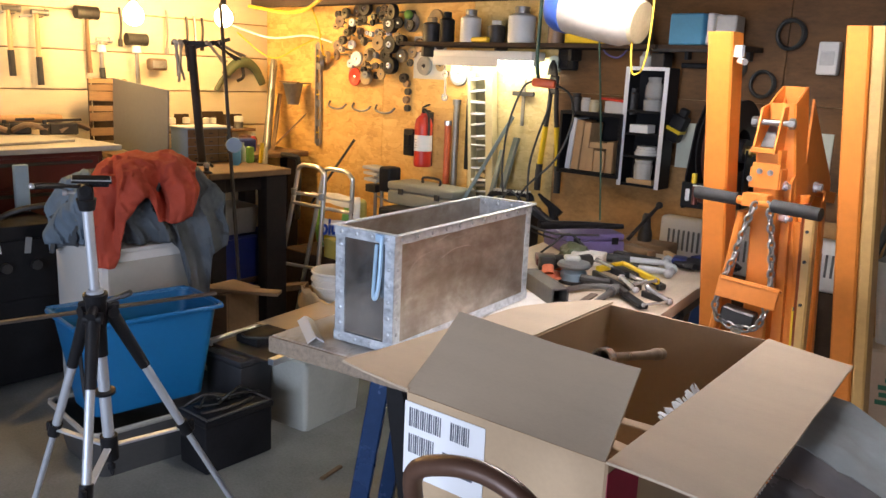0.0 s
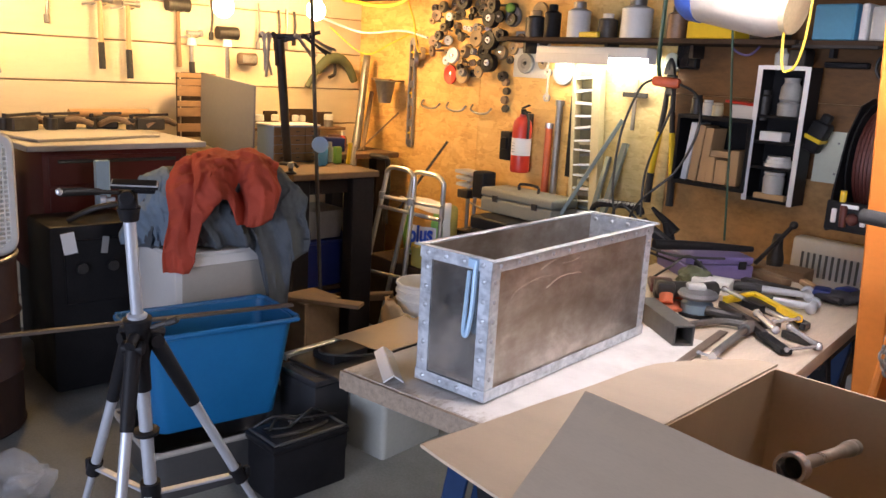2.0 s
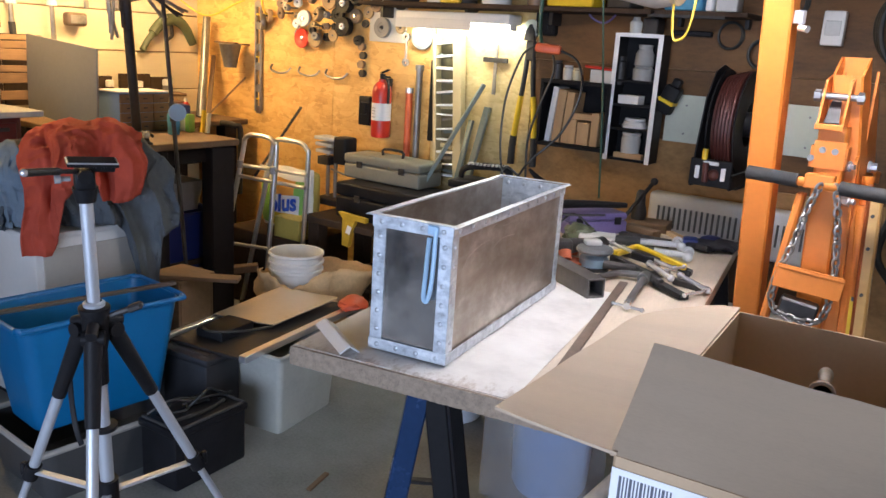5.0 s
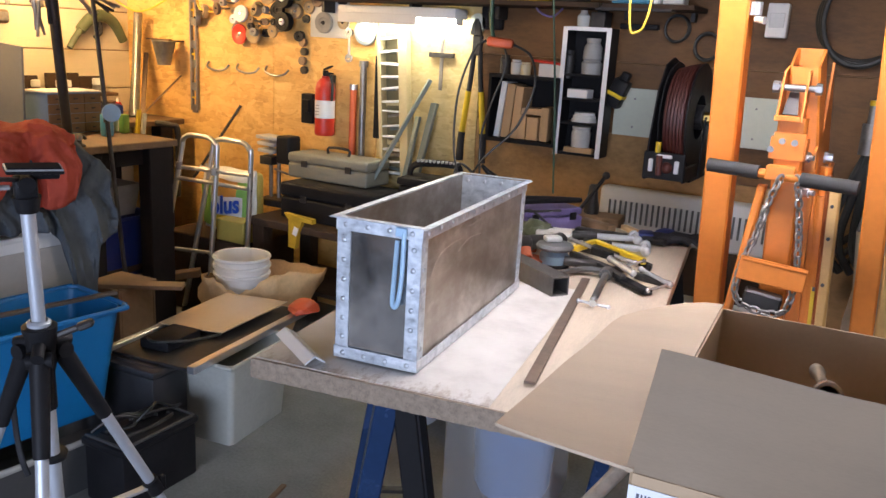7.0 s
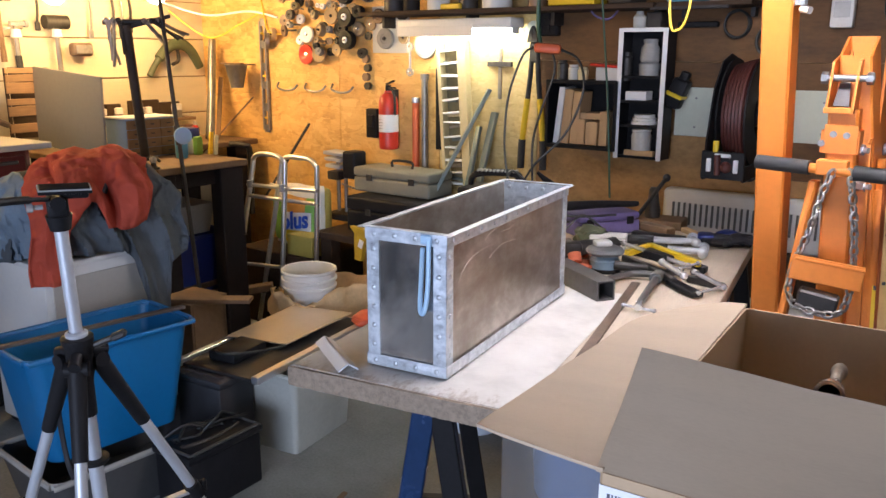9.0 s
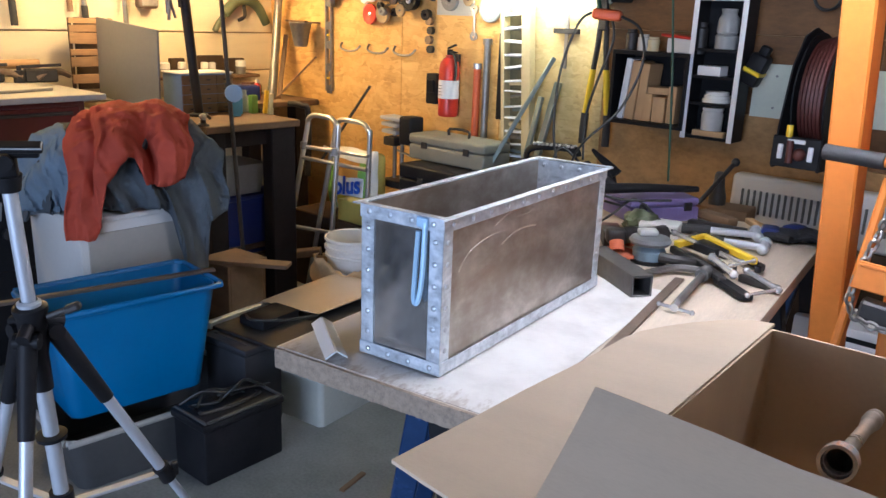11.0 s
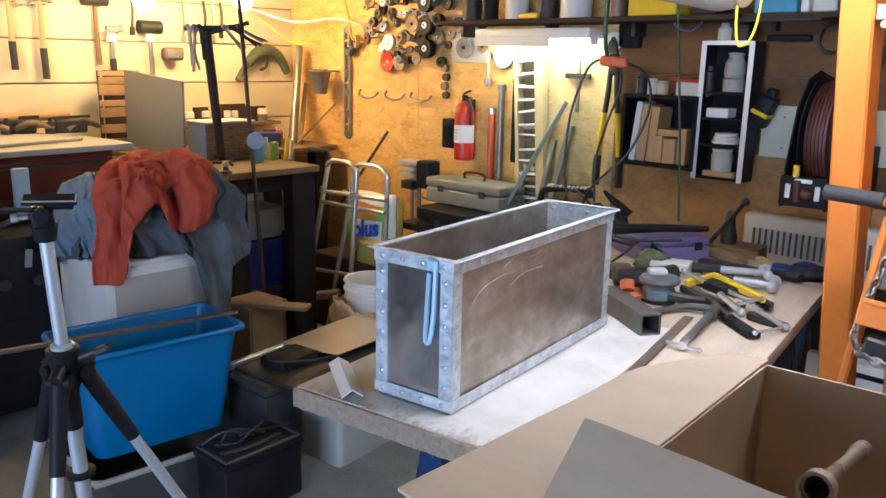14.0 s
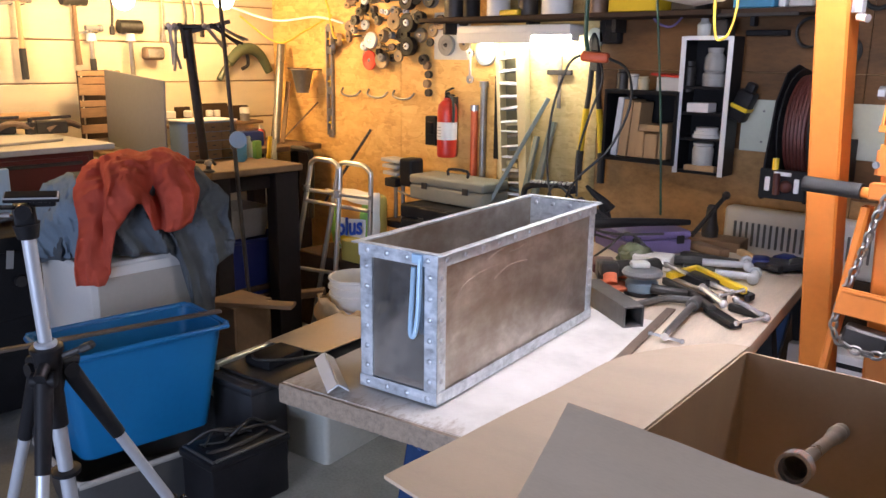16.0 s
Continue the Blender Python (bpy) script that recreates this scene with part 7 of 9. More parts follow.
# ---- drum and box fan ----
t = thing("steel_drum", pose(-3.38, 0.66, 0), "old brown steel drum", "drum")
bm = B()
lathe(bm, [(0, 0.0), (0.27, 0.0), (0.276, 0.012), (0.27, 0.024), (0.27, 0.24), (0.28, 0.255), (0.27, 0.27), (0.27, 0.49), (0.28, 0.505), (0.27, 0.52), (0.27, 0.735), (0.278, 0.745), (0.274, 0.756), (0.262, 0.75), (0.262, 0.6), (0, 0.6)], 48)
part("body", bm, M_RUST, t)
bm = B()
lathe(bm, [(0.266, 0.752), (0.276, 0.75), (0.281, 0.757), (0.274, 0.764), (0.266, 0.76)], 48, close=True)
part("rim", bm, M_STEEL, t, "worn pale rim")
bm = B()
bar(bm, (-0.04, -0.26, 0.745), (-0.04, 0.26, 0.745), 0.08, 0.022, bev=0.003)
part("cross_slat", bm, M_DARKWOOD, t)
bm = B()
bar(bm, (0.2, -0.16, 0.745), (0.2, 0.16, 0.745), 0.06, 0.022, bev=0.003)
part("cross_slat", bm, M_DARKWOOD, t)
fan = thing("box_fan", pose(-3.25, 0.66, 0.757, 0, 0, 13), "white plastic box fan standing on a brown drum", "fan")
# local: x towards the viewer, y across
bm = B()
loops = []
for w, h, r, x in ((0.225, 0.218, 0.045, -0.055), (0.25, 0.243, 0.06, -0.055), (0.2625, 0.255, 0.07, -0.045), (0.2625, 0.255, 0.07, 0.045), (0.25, 0.243, 0.06, 0.055), (0.225, 0.218, 0.045, 0.055)):
    loops.append([bm.verts.new((x, sy * (w - r) + r * math.cos(radians(a0 + 15 * k)), 0.255 + sz * (h - r) + r * math.sin(radians(a0 + 15 * k)))) for sy, sz, a0 in ((1, 1, 0), (-1, 1, 90), (-1, -1, 180), (1, -1, 270)) for k in range(7)])
for q in range(6):
    for k in range(28):
        bm.faces.new((loops[q][k], loops[q][(k + 1) % 28], loops[(q + 1) % 6][(k + 1) % 28], loops[(q + 1) % 6][k]))
part("housing", bm, M_WHITEP, fan)
for xx in (0.048, -0.048):
    bm = B()
    for k in range(1, 16 if xx > 0 else 6):
        box(bm, (xx, -0.2375 + k * (0.0297 if xx > 0 else 0.0792), 0.255), (0.005, 0.0055, 0.46))
    for k in range(1, 24 if xx > 0 else 7):
        box(bm, (xx, 0, 0.025 + k * (0.0192 if xx > 0 else 0.0657)), (0.0052, 0.475, 0.0058))
    part("grille", bm, M_WHITEP, fan, "white grille of thin bars")
for k in range(5):
    bm = B()
    mm = Matrix.Translation((0, 0, 0.255)) @ pose(0, 0, 0, 72 * k + 10)
    sheet(bm, [mm @ Vector((-0.018, 0.035, -0.03)), mm @ Vector((-0.02, 0.19, -0.085)), mm @ Vector((0.012, 0.205, 0.03)), mm @ Vector((0.018, 0.04, 0.035))], 0.004)
    part("blade", bm, M_WHITEP, fan, "white fan blade")
bm = B()
cyl(bm, (-0.03, 0, 0.255), (0.042, 0, 0.255), 0.045, seg=24)
part("hub", bm, M_WHITEP, fan)
bm = B()
pipe(bm, [(0, -0.06, 0.51), (0, -0.05, 0.535), (0, 0, 0.54), (0, 0.05, 0.535), (0, 0.06, 0.51)], 0.008, 8, 4)
part("handle", bm, M_WHITEP, fan)
bm = B()
bmesh.ops.create_icosphere(bm, subdivisions=4, radius=1, matrix=Matrix())
for v in bm.verts:
    k = 1 + 0.45 * noise.noise(v.co * 1.7) + 0.28 * (0.4 - abs(noise.noise(v.co * 4.0))) + 0.12 * (0.4 - abs(noise.noise(v.co * 9.0)))
    v.co = Vector((v.co.x * 0.2 * k, v.co.y * 0.22 * k, (max(v.co.z, -0.4) + 0.4) * 0.12 * k))
solid("plastic_bag", bm, M_BAG, "crumpled clear plastic bag on the concrete floor", "plastic bag", m=pose(-2.62, 0.55, 0.0))

# ---- folded walking frame: two looped frames, one before the other ----
t = thing("folding_walker", pose(0, 0, 0), "bright aluminium folding frame with two looped handles", "walker frame", )


def loop_frame(left, right, zt, y, foot_l, foot_r):
    """An inverted U of tube with rounded shoulders and two long legs."""
    r = 0.055
    bm = B()
    pipe(bm, [foot_l, tuple(f * 0.5 + v * 0.5 for f, v in zip(foot_l, (left, y, zt - 0.09))), (left, y, zt - 0.09), (left + 0.01, y, zt - 0.035), (left + r, y, zt - 0.004), (left * 0.5 + right * 0.5, y, zt), (right - r, y, zt - 0.004), (right - 0.01, y, zt - 0.035), (right, y, zt - 0.09),
              tuple(f * 0.5 + v * 0.5 for f, v in zip(foot_r, (right, y, zt - 0.09))), foot_r], 0.0138, 12, 6)
    lf = part("looped_tube", bm, M_ALU, t)
    for f in (foot_l, foot_r):
        bm = B()
        cyl(bm, f, (f[0], f[1], 0.0), 0.017, 0.02, seg=12)
        part("rubber_foot", bm, M_RUBBER, lf)


loop_frame(-3.4, -3.135, 1.035, 2.95, (-3.56, 2.87, 0.03), (-3.2, 2.93, 0.03))
loop_frame(-3.232, -2.95, 1.025, 3.01, (-3.44, 2.98, 0.03), (-3.04, 3.05, 0.03))
for p0, p1, r in (((-3.43, 2.935, 0.853), (-2.945, 2.995, 0.855), 0.0115), ((-3.435, 2.935, 0.79), (-2.955, 2.995, 0.782), 0.0115), ((-3.51, 2.9, 0.385), (-3.17, 2.93, 0.405), 0.0105), ((-3.3, 2.99, 0.86), (-3.1, 2.93, 0.86), 0.009)):
    bm = B()
    cyl(bm, p0, p1, r, seg=12)
    part("cross_bar", bm, M_ALU, t)
for x, y, z in ((-3.405, 2.95, 0.9), (-3.14, 2.95, 0.9)):
    bm = B()
    cyl(bm, (x, y - 0.02, z - 0.06), (x, y - 0.02, z - 0.02), 0.018, seg=12)
    part("hinge", bm, M_GREYP, t)

# detergent box and neighbours
t = thing("detergent_bag", pose(-3.285, 3.2, 0.47, 0, 0, 0) @ Matrix.Scale(1.18, 4), "plump white, green and orange detergent bag with blue lettering", "detergent bag")


def bag_panel(name, x0, x1, z0, z1, mm, lift, label=""):
    """A patch of the plump bag's front between two widths and heights."""
    bm = B()
    n = 14
    g = [[bm.verts.new(bag_at(x0 + (x1 - x0) * i / n, z0 + (z1 - z0) * j / n, lift)) for i in range(n + 1)] for j in range(n + 1)]
    for j in range(n):
        for i in range(n):
            bm.faces.new((g[j][i], g[j][i + 1], g[j + 1][i + 1], g[j + 1][i]))
    return part(name, bm, mm, t, label, sharp=180)


def bag_at(x, z, lift):
    u, w = x / 0.17, (z - 0.15) / 0.16
    k = max(0.0, 1 - abs(u) ** 2.6) ** 0.5 * max(0.0, 1 - abs(w) ** 3) ** 0.5
    return Vector((x, -0.075 * k - lift + 0.006 * noise.noise(Vector((x * 16, 0, z * 16))), z + 0.012 * noise.noise(Vector((x * 9, 3, z * 9)))))


bag_panel("front", -0.17, 0.17, -0.01, 0.31, M_WHITEP, 0.0, "white bag front")
bm = B()
box(bm, (0, 0.035, 0.15), (0.33, 0.07, 0.3), bev=0.03, seg=3)
part("back", bm, mat("faded_yellow_card", (0.5, 0.4, 0.1), 0.6), t)
bag_panel("green_panel", -0.155, -0.06, 0.02, 0.24, M_LIME, 0.003, "green printed side")
bag_panel("green_panel", 0.1, 0.155, 0.05, 0.26, M_LIME, 0.003, "green printed side")
bag_panel("orange_panel", -0.05, 0.1, 0.12, 0.26, mat("printed_orange", (0.62, 0.3, 0.06), 0.45), 0.003, "orange printed patch")
bag_panel("yellow_panel", -0.05, 0.1, 0.02, 0.118, M_YELLOW, 0.003, "yellow printed patch")
bag_panel("white_panel", -0.045, 0.13, 0.09, 0.185, M_PAPER, 0.006, "white patch behind the lettering")
cu = bpy.data.curves.new("lettering", "FONT")
cu.body, cu.size, cu.extrude, cu.align_x, cu.align_y, cu.shear, cu.offset = "plus", 0.118, 0.001, "CENTER", "CENTER", 0.2, 0.0035
tx = new("lettering", cu)
bpy.context.view_layer.update()
me = bpy.data.meshes.new_from_object(tx.evaluated_get(bpy.context.evaluated_depsgraph_get()))
bpy.data.objects.remove(tx)
me.materials.clear()
me.materials.append(mat("printed_blue", (0.02, 0.09, 0.55), 0.45))
tx = new("lettering", me)
tx.parent = t
tx.matrix_local = pose(0.04, -0.088, 0.14, 90, -10, 0)
bm = B()
box(bm, (0, 0, 0.06), (0.2, 0.2, 0.12), bev=0.004)
solid("yellow_green_box", bm, mat("faded_yellow_card", (0.5, 0.42, 0.1), 0.6), "faded yellow cardboard box beside the detergent", "box", m=pose(-3.12, 3.12, 0.4585))
solid("dark_chest", boxes(((0, 0, 0.229), (0.6, 0.44, 0.457)), bev=0.006), M_DARKWOOD, "dark wooden chest under the detergent bag", "chest", m=pose(-3.31, 3.22, 0))
# yellow plastic tool cover hanging under the cases
t = thing("yellow_cover", pose(-2.64, 3.02, 0.5), "scuffed yellow plastic tool cover under the cases", "tool cover")
bm = B()
sheet(bm, [(-0.09, 0, 0.185), (0.1, 0, 0.175), (0.1, 0, 0.15), (0.0, 0, 0.155), (-0.06, 0, 0.155)], 0.03)
sheet(bm, [(-0.06, 0.002, 0.156), (0.03, 0.002, 0.156), (0.0, 0.002, 0.07), (-0.015, 0.002, 0.0), (-0.06, 0.002, 0.005)], 0.026)
part("shell", bm, mat("scuffed_yellow_plastic", (0.55, 0.36, 0.03), 0.5, 0, 0.35, 9, 80, 0.1), t)
part("label", boxes(((0.0, -0.014, 0.1), (0.03, 0.002, 0.045), (0, 20, 0))), M_PAPER, t, "white sticker")

# ---- low back bench with cases ----
t = thing("low_bench", pose(-2.44, 3.3, 0), "dark low wooden bench along the strand board wall", "bench")
part("top", boxes(((0, 0, 0.6), (1.13, 0.52, 0.04)), bev=0.004), M_DARKWOOD, t)
for lx in (-0.51, 0.51):
    for ly in (-0.2, 0.2):
        part("leg", boxes(((lx, ly, 0.29), (0.08, 0.08, 0.58)), bev=0.004), M_DARKWOOD, t)
part("shelf", boxes(((0, 0.02, 0.25), (1.08, 0.44, 0.025)), bev=0.003), M_DARKWOOD, t)


def tool_case(m, s, mm, label, lip=True):
    t = thing("tool_case", m, label, "tool case")
    bm = B()
    box(bm, (0, 0, s[2] * 0.3), (s[0], s[1], s[2] * 0.6), bev=0.014, seg=3)
    part("base", bm, mm, t)
    bm = B()
    box(bm, (0, 0, s[2] * 0.8), (s[0] * 1.01, s[1] * 1.01, s[2] * 0.38), bev=0.016, seg=3)
    part("lid", bm, mm, t)
    bm = B()
    pipe(bm, [(-0.07, 0, s[2]), (-0.065, 0, s[2] + 0.035), (0.065, 0, s[2] + 0.035), (0.07, 0, s[2])], 0.008, 8, 3)
    part("handle", bm, M_DARKSTEEL, t)
    for x in (-0.15, 0.15):
        part("latch", boxes(((x, -s[1] / 2 - 0.003, s[2] * 0.6), (0.04, 0.008, 0.035)), bev=0.002), M_DARKSTEEL, t)
    return t


tool_case(pose(-2.67, 3.4, 0.82), (0.54, 0.22, 0.14), M_OLIVE, "grey-green plastic tool case on a black case")
tool_case(pose(-2.56, 3.3, 0.62), (0.62, 0.3, 0.2), M_BLACKP, "black plastic tool case on the low bench")
t = thing("black_tool_box", pose(-1.98, 3.27, 0.62, 0, 0, 6), "tall black tool box with a pale ribbed carry handle", "tool box")
part("body", boxes(((0, 0, 0.14), (0.3, 0.2, 0.28)), bev=0.02, seg=3), M_BLACKP, t)
part("lid", boxes(((0, 0, 0.3), (0.31, 0.21, 0.04)), bev=0.014, seg=2), M_BLACKP, t)
bm = B()
pipe(bm, [(-0.13, 0, 0.31), (-0.12, 0, 0.36), (-0.06, 0, 0.385), (0.08, 0, 0.395), (0.13, 0, 0.385), (0.14, 0, 0.36)], 0.014, 10, 5, flat=1.4)
hn = part("handle", bm, M_BLACKP, t)
for k in range(10):
    part("rib", boxes(((-0.08 + k * 0.022, 0, 0.398 + 0.0008 * k), (0.012, 0.05, 0.012), (0, -4, 0)), bev=0.003), M_PALEP, hn, "pale handle rib")
t = thing("drill_vise", pose(-3.1, 3.4, 0.62), "grey steel pillar clamp tool on the low bench", "machine tool")
part("foot", boxes(((0, 0, 0.02), (0.2, 0.16, 0.04)), bev=0.006), M_DARKSTEEL, t)
for x in (-0.06, 0.0):
    bm = B()
    cyl(bm, (x, 0, 0.03), (x, 0, 0.38), 0.012, seg=12)
    part("pillar", bm, M_STEEL, t)
for z, w in ((0.39, 0.15), (0.355, 0.13), (0.315, 0.12)):
    part("plate", boxes(((-0.045, -0.01, z), (w, 0.11, 0.02), (0, 2, 0)), bev=0.004, seg=2), M_SATIN, t, "bright stacked plate")
part("jaw", boxes(((-0.05, -0.02, 0.26), (0.09, 0.08, 0.05)), bev=0.006, seg=2), M_DARKSTEEL, t)
part("motor", boxes(((0.07, 0.0, 0.33), (0.1, 0.11, 0.16)), bev=0.016, seg=3), M_BLACKP, t)
bm = B()
cyl(bm, (0.02, -0.06, 0.22), (0.12, -0.06, 0.2), 0.006, seg=8)
part("lever", bm, M_STEEL, t)

# ---- tools on the strand board wall ----
WY = Y1 - 0.004
t = thing("fire_extinguisher", pose(-2.878, 3.535, 1.04), "red fire extinguisher hung on the wall", "fire extinguisher")
bm = B()
lathe(bm, [(0, 0.0), (0.05, 0.0), (0.056, 0.008), (0.057, 0.02), (0.057, 0.26), (0.05, 0.295), (0.03, 0.318), (0.022, 0.322), (0.022, 0.335), (0, 0.335)], 28)
part("cylinder", bm, M_RED, t)
bm = B()
lathe(bm, [(0.0578, 0.1), (0.0578, 0.2)], 28)
part("label", bm, M_PAPER, t, "white printed label")
for k in range(4):
    part("printed_bar", boxes(((-0.012, -0.0572, 0.12 + k * 0.017), (0.03, 0.002, 0.0025))), M_INK, t)
bm = B()
cyl(bm, (0, 0, 0.33), (0, 0, 0.365), 0.016, seg=14)
bar(bm, (-0.01, 0, 0.37), (0.06, -0.02, 0.392), 0.018, 0.008)
bar(bm, (0.0, 0, 0.355), (0.06, -0.01, 0.35), 0.018, 0.008)
part("valve", bm, M_BLACKP, t, "black valve and lever")
bm = B()
pipe(bm, [(0.015, -0.01, 0.35), (0.055, -0.02, 0.33), (0.066, -0.02, 0.27), (0.064, -0.02, 0.2)], 0.008, 8, 5)
part("hose", bm, M_RUBBER, t)
part("bracket", boxes(((0, 0.06, 0.17), (0.05, 0.02, 0.34)), bev=0.002), M_DARKSTEEL, t)
bm = B()
box(bm, (0, 0, 0.085), (0.085, 0.06, 0.17), bev=0.008, seg=2)
box(bm, (0, -0.035, 0.1), (0.05, 0.02, 0.07), bev=0.004)
solid("charger_box", bm, M_BLACKP, "small black charger box on the wall", "charger", m=pose(-3.012, WY - 0.032, 1.095))


def wheel(m, r, th, mm, hub, label, group="grinding wheels on the wall"):
    t = thing("grinding_wheel", m, label, "grinding wheel", group=group)
    bm = B()
    lathe(bm, [(r * 0.12, 0), (r * 0.96, 0), (r, th * 0.15), (r, th * 0.85), (r * 0.96, th), (r * 0.5, th), (r * 0.42, th * 0.85), (r * 0.12, th * 0.85)], 24, close=True)
    part("disc", bm, mm, t)
    bm = B()
    lathe(bm, [(0, 0), (r * 0.2, 0), (r * 0.2, th * 0.9), (r * 0.12, th), (r * 0.12, th * 1.3), (0, th * 1.3)], 16)
    part("hub", bm, hub, t)
    return t


ROT = (90, 0, 0)
t = wheel(pose(-2.645, WY, 1.628, *ROT), 0.074, 0.02, mat("pale_buffing_stone", (0.26, 0.28, 0.27), 0.7, 0, 0.12, 6, 120, 0.3), M_CHROME, "grey grinding wheel with a white paper face on the wall")
bm = B()
lathe(bm, [(0.014, 0.021), (0.052, 0.021), (0.052, 0.0235), (0.014, 0.0235)], 28, close=True)
part("paper_face", bm, M_PAPER, t, "white paper face")
wheel(pose(-2.93, WY, 1.665, *ROT), 0.058, 0.03, M_STONE, M_DARKSTEEL, "grey abrasive wheel hung on the wall")
wheel(pose(-2.8, WY, 1.67, *ROT), 0.035, 0.02, M_TAN, M_DARKSTEEL, "small tan abrasive wheel")
fixed = [((-3.185, 1.916), 0.056), ((-3.178, 1.789), 0.056), ((-3.176, 1.658), 0.054), ((-3.54, 1.693), 0.05), ((-3.6, 1.66), 0.028), ((-3.59, 1.785), 0.03), ((-3.59, 1.93), 0.026), ((-3.438, 1.861), 0.014), ((-3.398, 1.854), 0.017), ((-3.297, 1.861), 0.016), ((-3.235, 1.857), 0.019), ((-3.359, 1.814), 0.014)]
for (x, z), r in fixed[:3]:
    t = wheel(pose(x, WY - 0.05, z, *ROT), r, 0.045, M_BLACKP, M_CHROME, "large black sanding drum with a bright centre on the wall")
    bm = B()
    lathe(bm, [(0, 0.044), (r * 0.36, 0.044), (r * 0.34, 0.05), (0, 0.05)], 18)
    part("centre_plate", bm, M_PAPER, t, "white centre plate")
# chrome discs coloured plain white in place of their blown-out reflections
for (x, z), r in fixed[3:]:
    wheel(pose(x, WY - 0.03, z, 84, 0, 4), r, 0.02, M_PAPER, M_CHROME, "wheel painted white for its bright reflection, hung on the wall")
rnd = random.Random(21)
spots = [(x, z, r) for (x, z), r in fixed]
first = len(spots)
for tries in range(6000):
    x, z, r = rnd.uniform(-3.72, -3.02), rnd.uniform(1.57, 2.02), rnd.choice((0.02, 0.024, 0.03, 0.036, 0.042, 0.048))
    if z < 1.66 and not (-3.62 < x < -3.1):
        continue
    if all((x - a) ** 2 + (z - b) ** 2 > (0.76 * (r + c)) ** 2 for a, b, c in spots):
        spots.append((x, z, r))
    if len(spots) >= first + 58:
        break
for k, (x, z, r) in enumerate(spots[first:]):
    mm = rnd.choice((M_STONE, M_TAN, M_TAN, M_DARKSTEEL, M_DARKSTEEL, M_BLACKP, M_KHAKI, M_KHAKI, M_RUSTBAR, M_RUSTBAR))
    lab = {"grey_abrasive": "grey abrasive wheel", "tan_abrasive": "tan abrasive disc", "dark_steel": "dark steel wire wheel", "black_plastic": "black sanding drum", "khaki_fibre": "khaki fibre wheel", "rusty_flat_steel": "rusty brown disc"}[mm.name]
    off = rnd.choice((0, 0, 0.045, 0.07))
    tw = wheel(pose(x, WY - off, z, 90 + rnd.uniform(-10, 6), 0, rnd.uniform(-20, 20)), r, rnd.uniform(0.012, 0.04), mm, rnd.choice((M_CHROME, M_DARKSTEEL, M_BLACKP, M_BLACKP)), lab + " hung among others on the wall")
    if off:
        bm = B()
        cyl(bm, (0, 0, 0.002), (0, 0, -off - 0.012), 0.006, seg=8)
        part("peg", bm, M_STEEL, tw)
wheel(pose(-3.555, WY - 0.03, 1.575, *ROT), 0.06, 0.015, M_RED, M_CHROME, "red flap disc hung on the wall")
wheel(pose(-3.44, WY - 0.03, 1.58, *ROT), 0.055, 0.02, M_TAN, M_DARKSTEEL, "tan fibre disc hung on the wall")
wheel(pose(-3.9, WY - 0.02, 1.66, 90, 0, -40), 0.05, 0.03, M_STEEL, M_BLACKP, "steel cup brush hung on the wall")
wheel(pose(-3.84, WY - 0.02, 1.7, 90, 0, -30), 0.04, 0.03, M_TAN, M_BLACKP, "small tan cup wheel hung on the wall")
for k in range(4):
    bm = B()
    cyl(bm, (0, 0, 0), (0, -0.025, 0), 0.024 - 0.002 * (k % 2), seg=16)
    solid("hole_saw", bm, M_DARKSTEEL if k % 2 else M_RUSTBAR, "small dark hole saw hung in a column on the wall", "hole saw", m=pose(-3.085 + 0.012 * (k % 2), WY, 1.55 - k * 0.052), group="hole saws on the wall")
for x in (-3.765, -3.515, -3.285):
    bm = B()
    pipe(bm, [(-0.085, -0.005, 0.03), (-0.07, -0.03, 0.0), (0, -0.035, -0.012), (0.07, -0.03, 0.0), (0.085, -0.005, 0.03)], 0.0065, 10, 5)
    solid("cup_hook", bm, M_STEEL, "curved pale metal hook screwed to the wall", "hook", m=pose(x, WY, 1.362, 0, 4, 0), group="hooks in a row on the wall")
# slotted steel bar
t = thing("spirit_level", pose(-3.965, WY - 0.014, 1.435), "long slotted grey level hung upright on the wall", "level")
bm = B()
for c, s in (((-0.024, 0, 0), (0.012, 0.024, 0.7)), ((0.024, 0, 0), (0.012, 0.024, 0.7))):
    box(bm, c, s, bev=0.002)
for z in (-0.34, -0.2, -0.06, 0.06, 0.2, 0.34):
    box(bm, (0, 0, z), (0.036, 0.02, 0.05), bev=0.002)
part("body", bm, M_STEEL, t)
for z in (-0.27, 0.0, 0.27):
    bm = B()
    cyl(bm, (-0.018, 0, z), (0.018, 0, z), 0.007, seg=10)
    part("vial", bm, M_YELLOW, t)
# small pail on a bracket
t = thing("wall_pail", pose(-4.09, 3.45, 1.33), "small grey metal pail hung on the wall", "pail")
bm = B()
lathe(bm, [(0, 0.03), (0.04, 0.03), (0.07, 0.17), (0.075, 0.175), (0.07, 0.18), (0.065, 0.172), (0.037, 0.036), (0, 0.036)], 24)
part("body", bm, M_STEEL, t)
part("hanger", boxes(((0, 0.1, 0.178), (0.04, 0.1, 0.01)), ((-0.04, 0.0, 0.185), (0.2, 0.03, 0.01))), M_OLDWOOD, t)
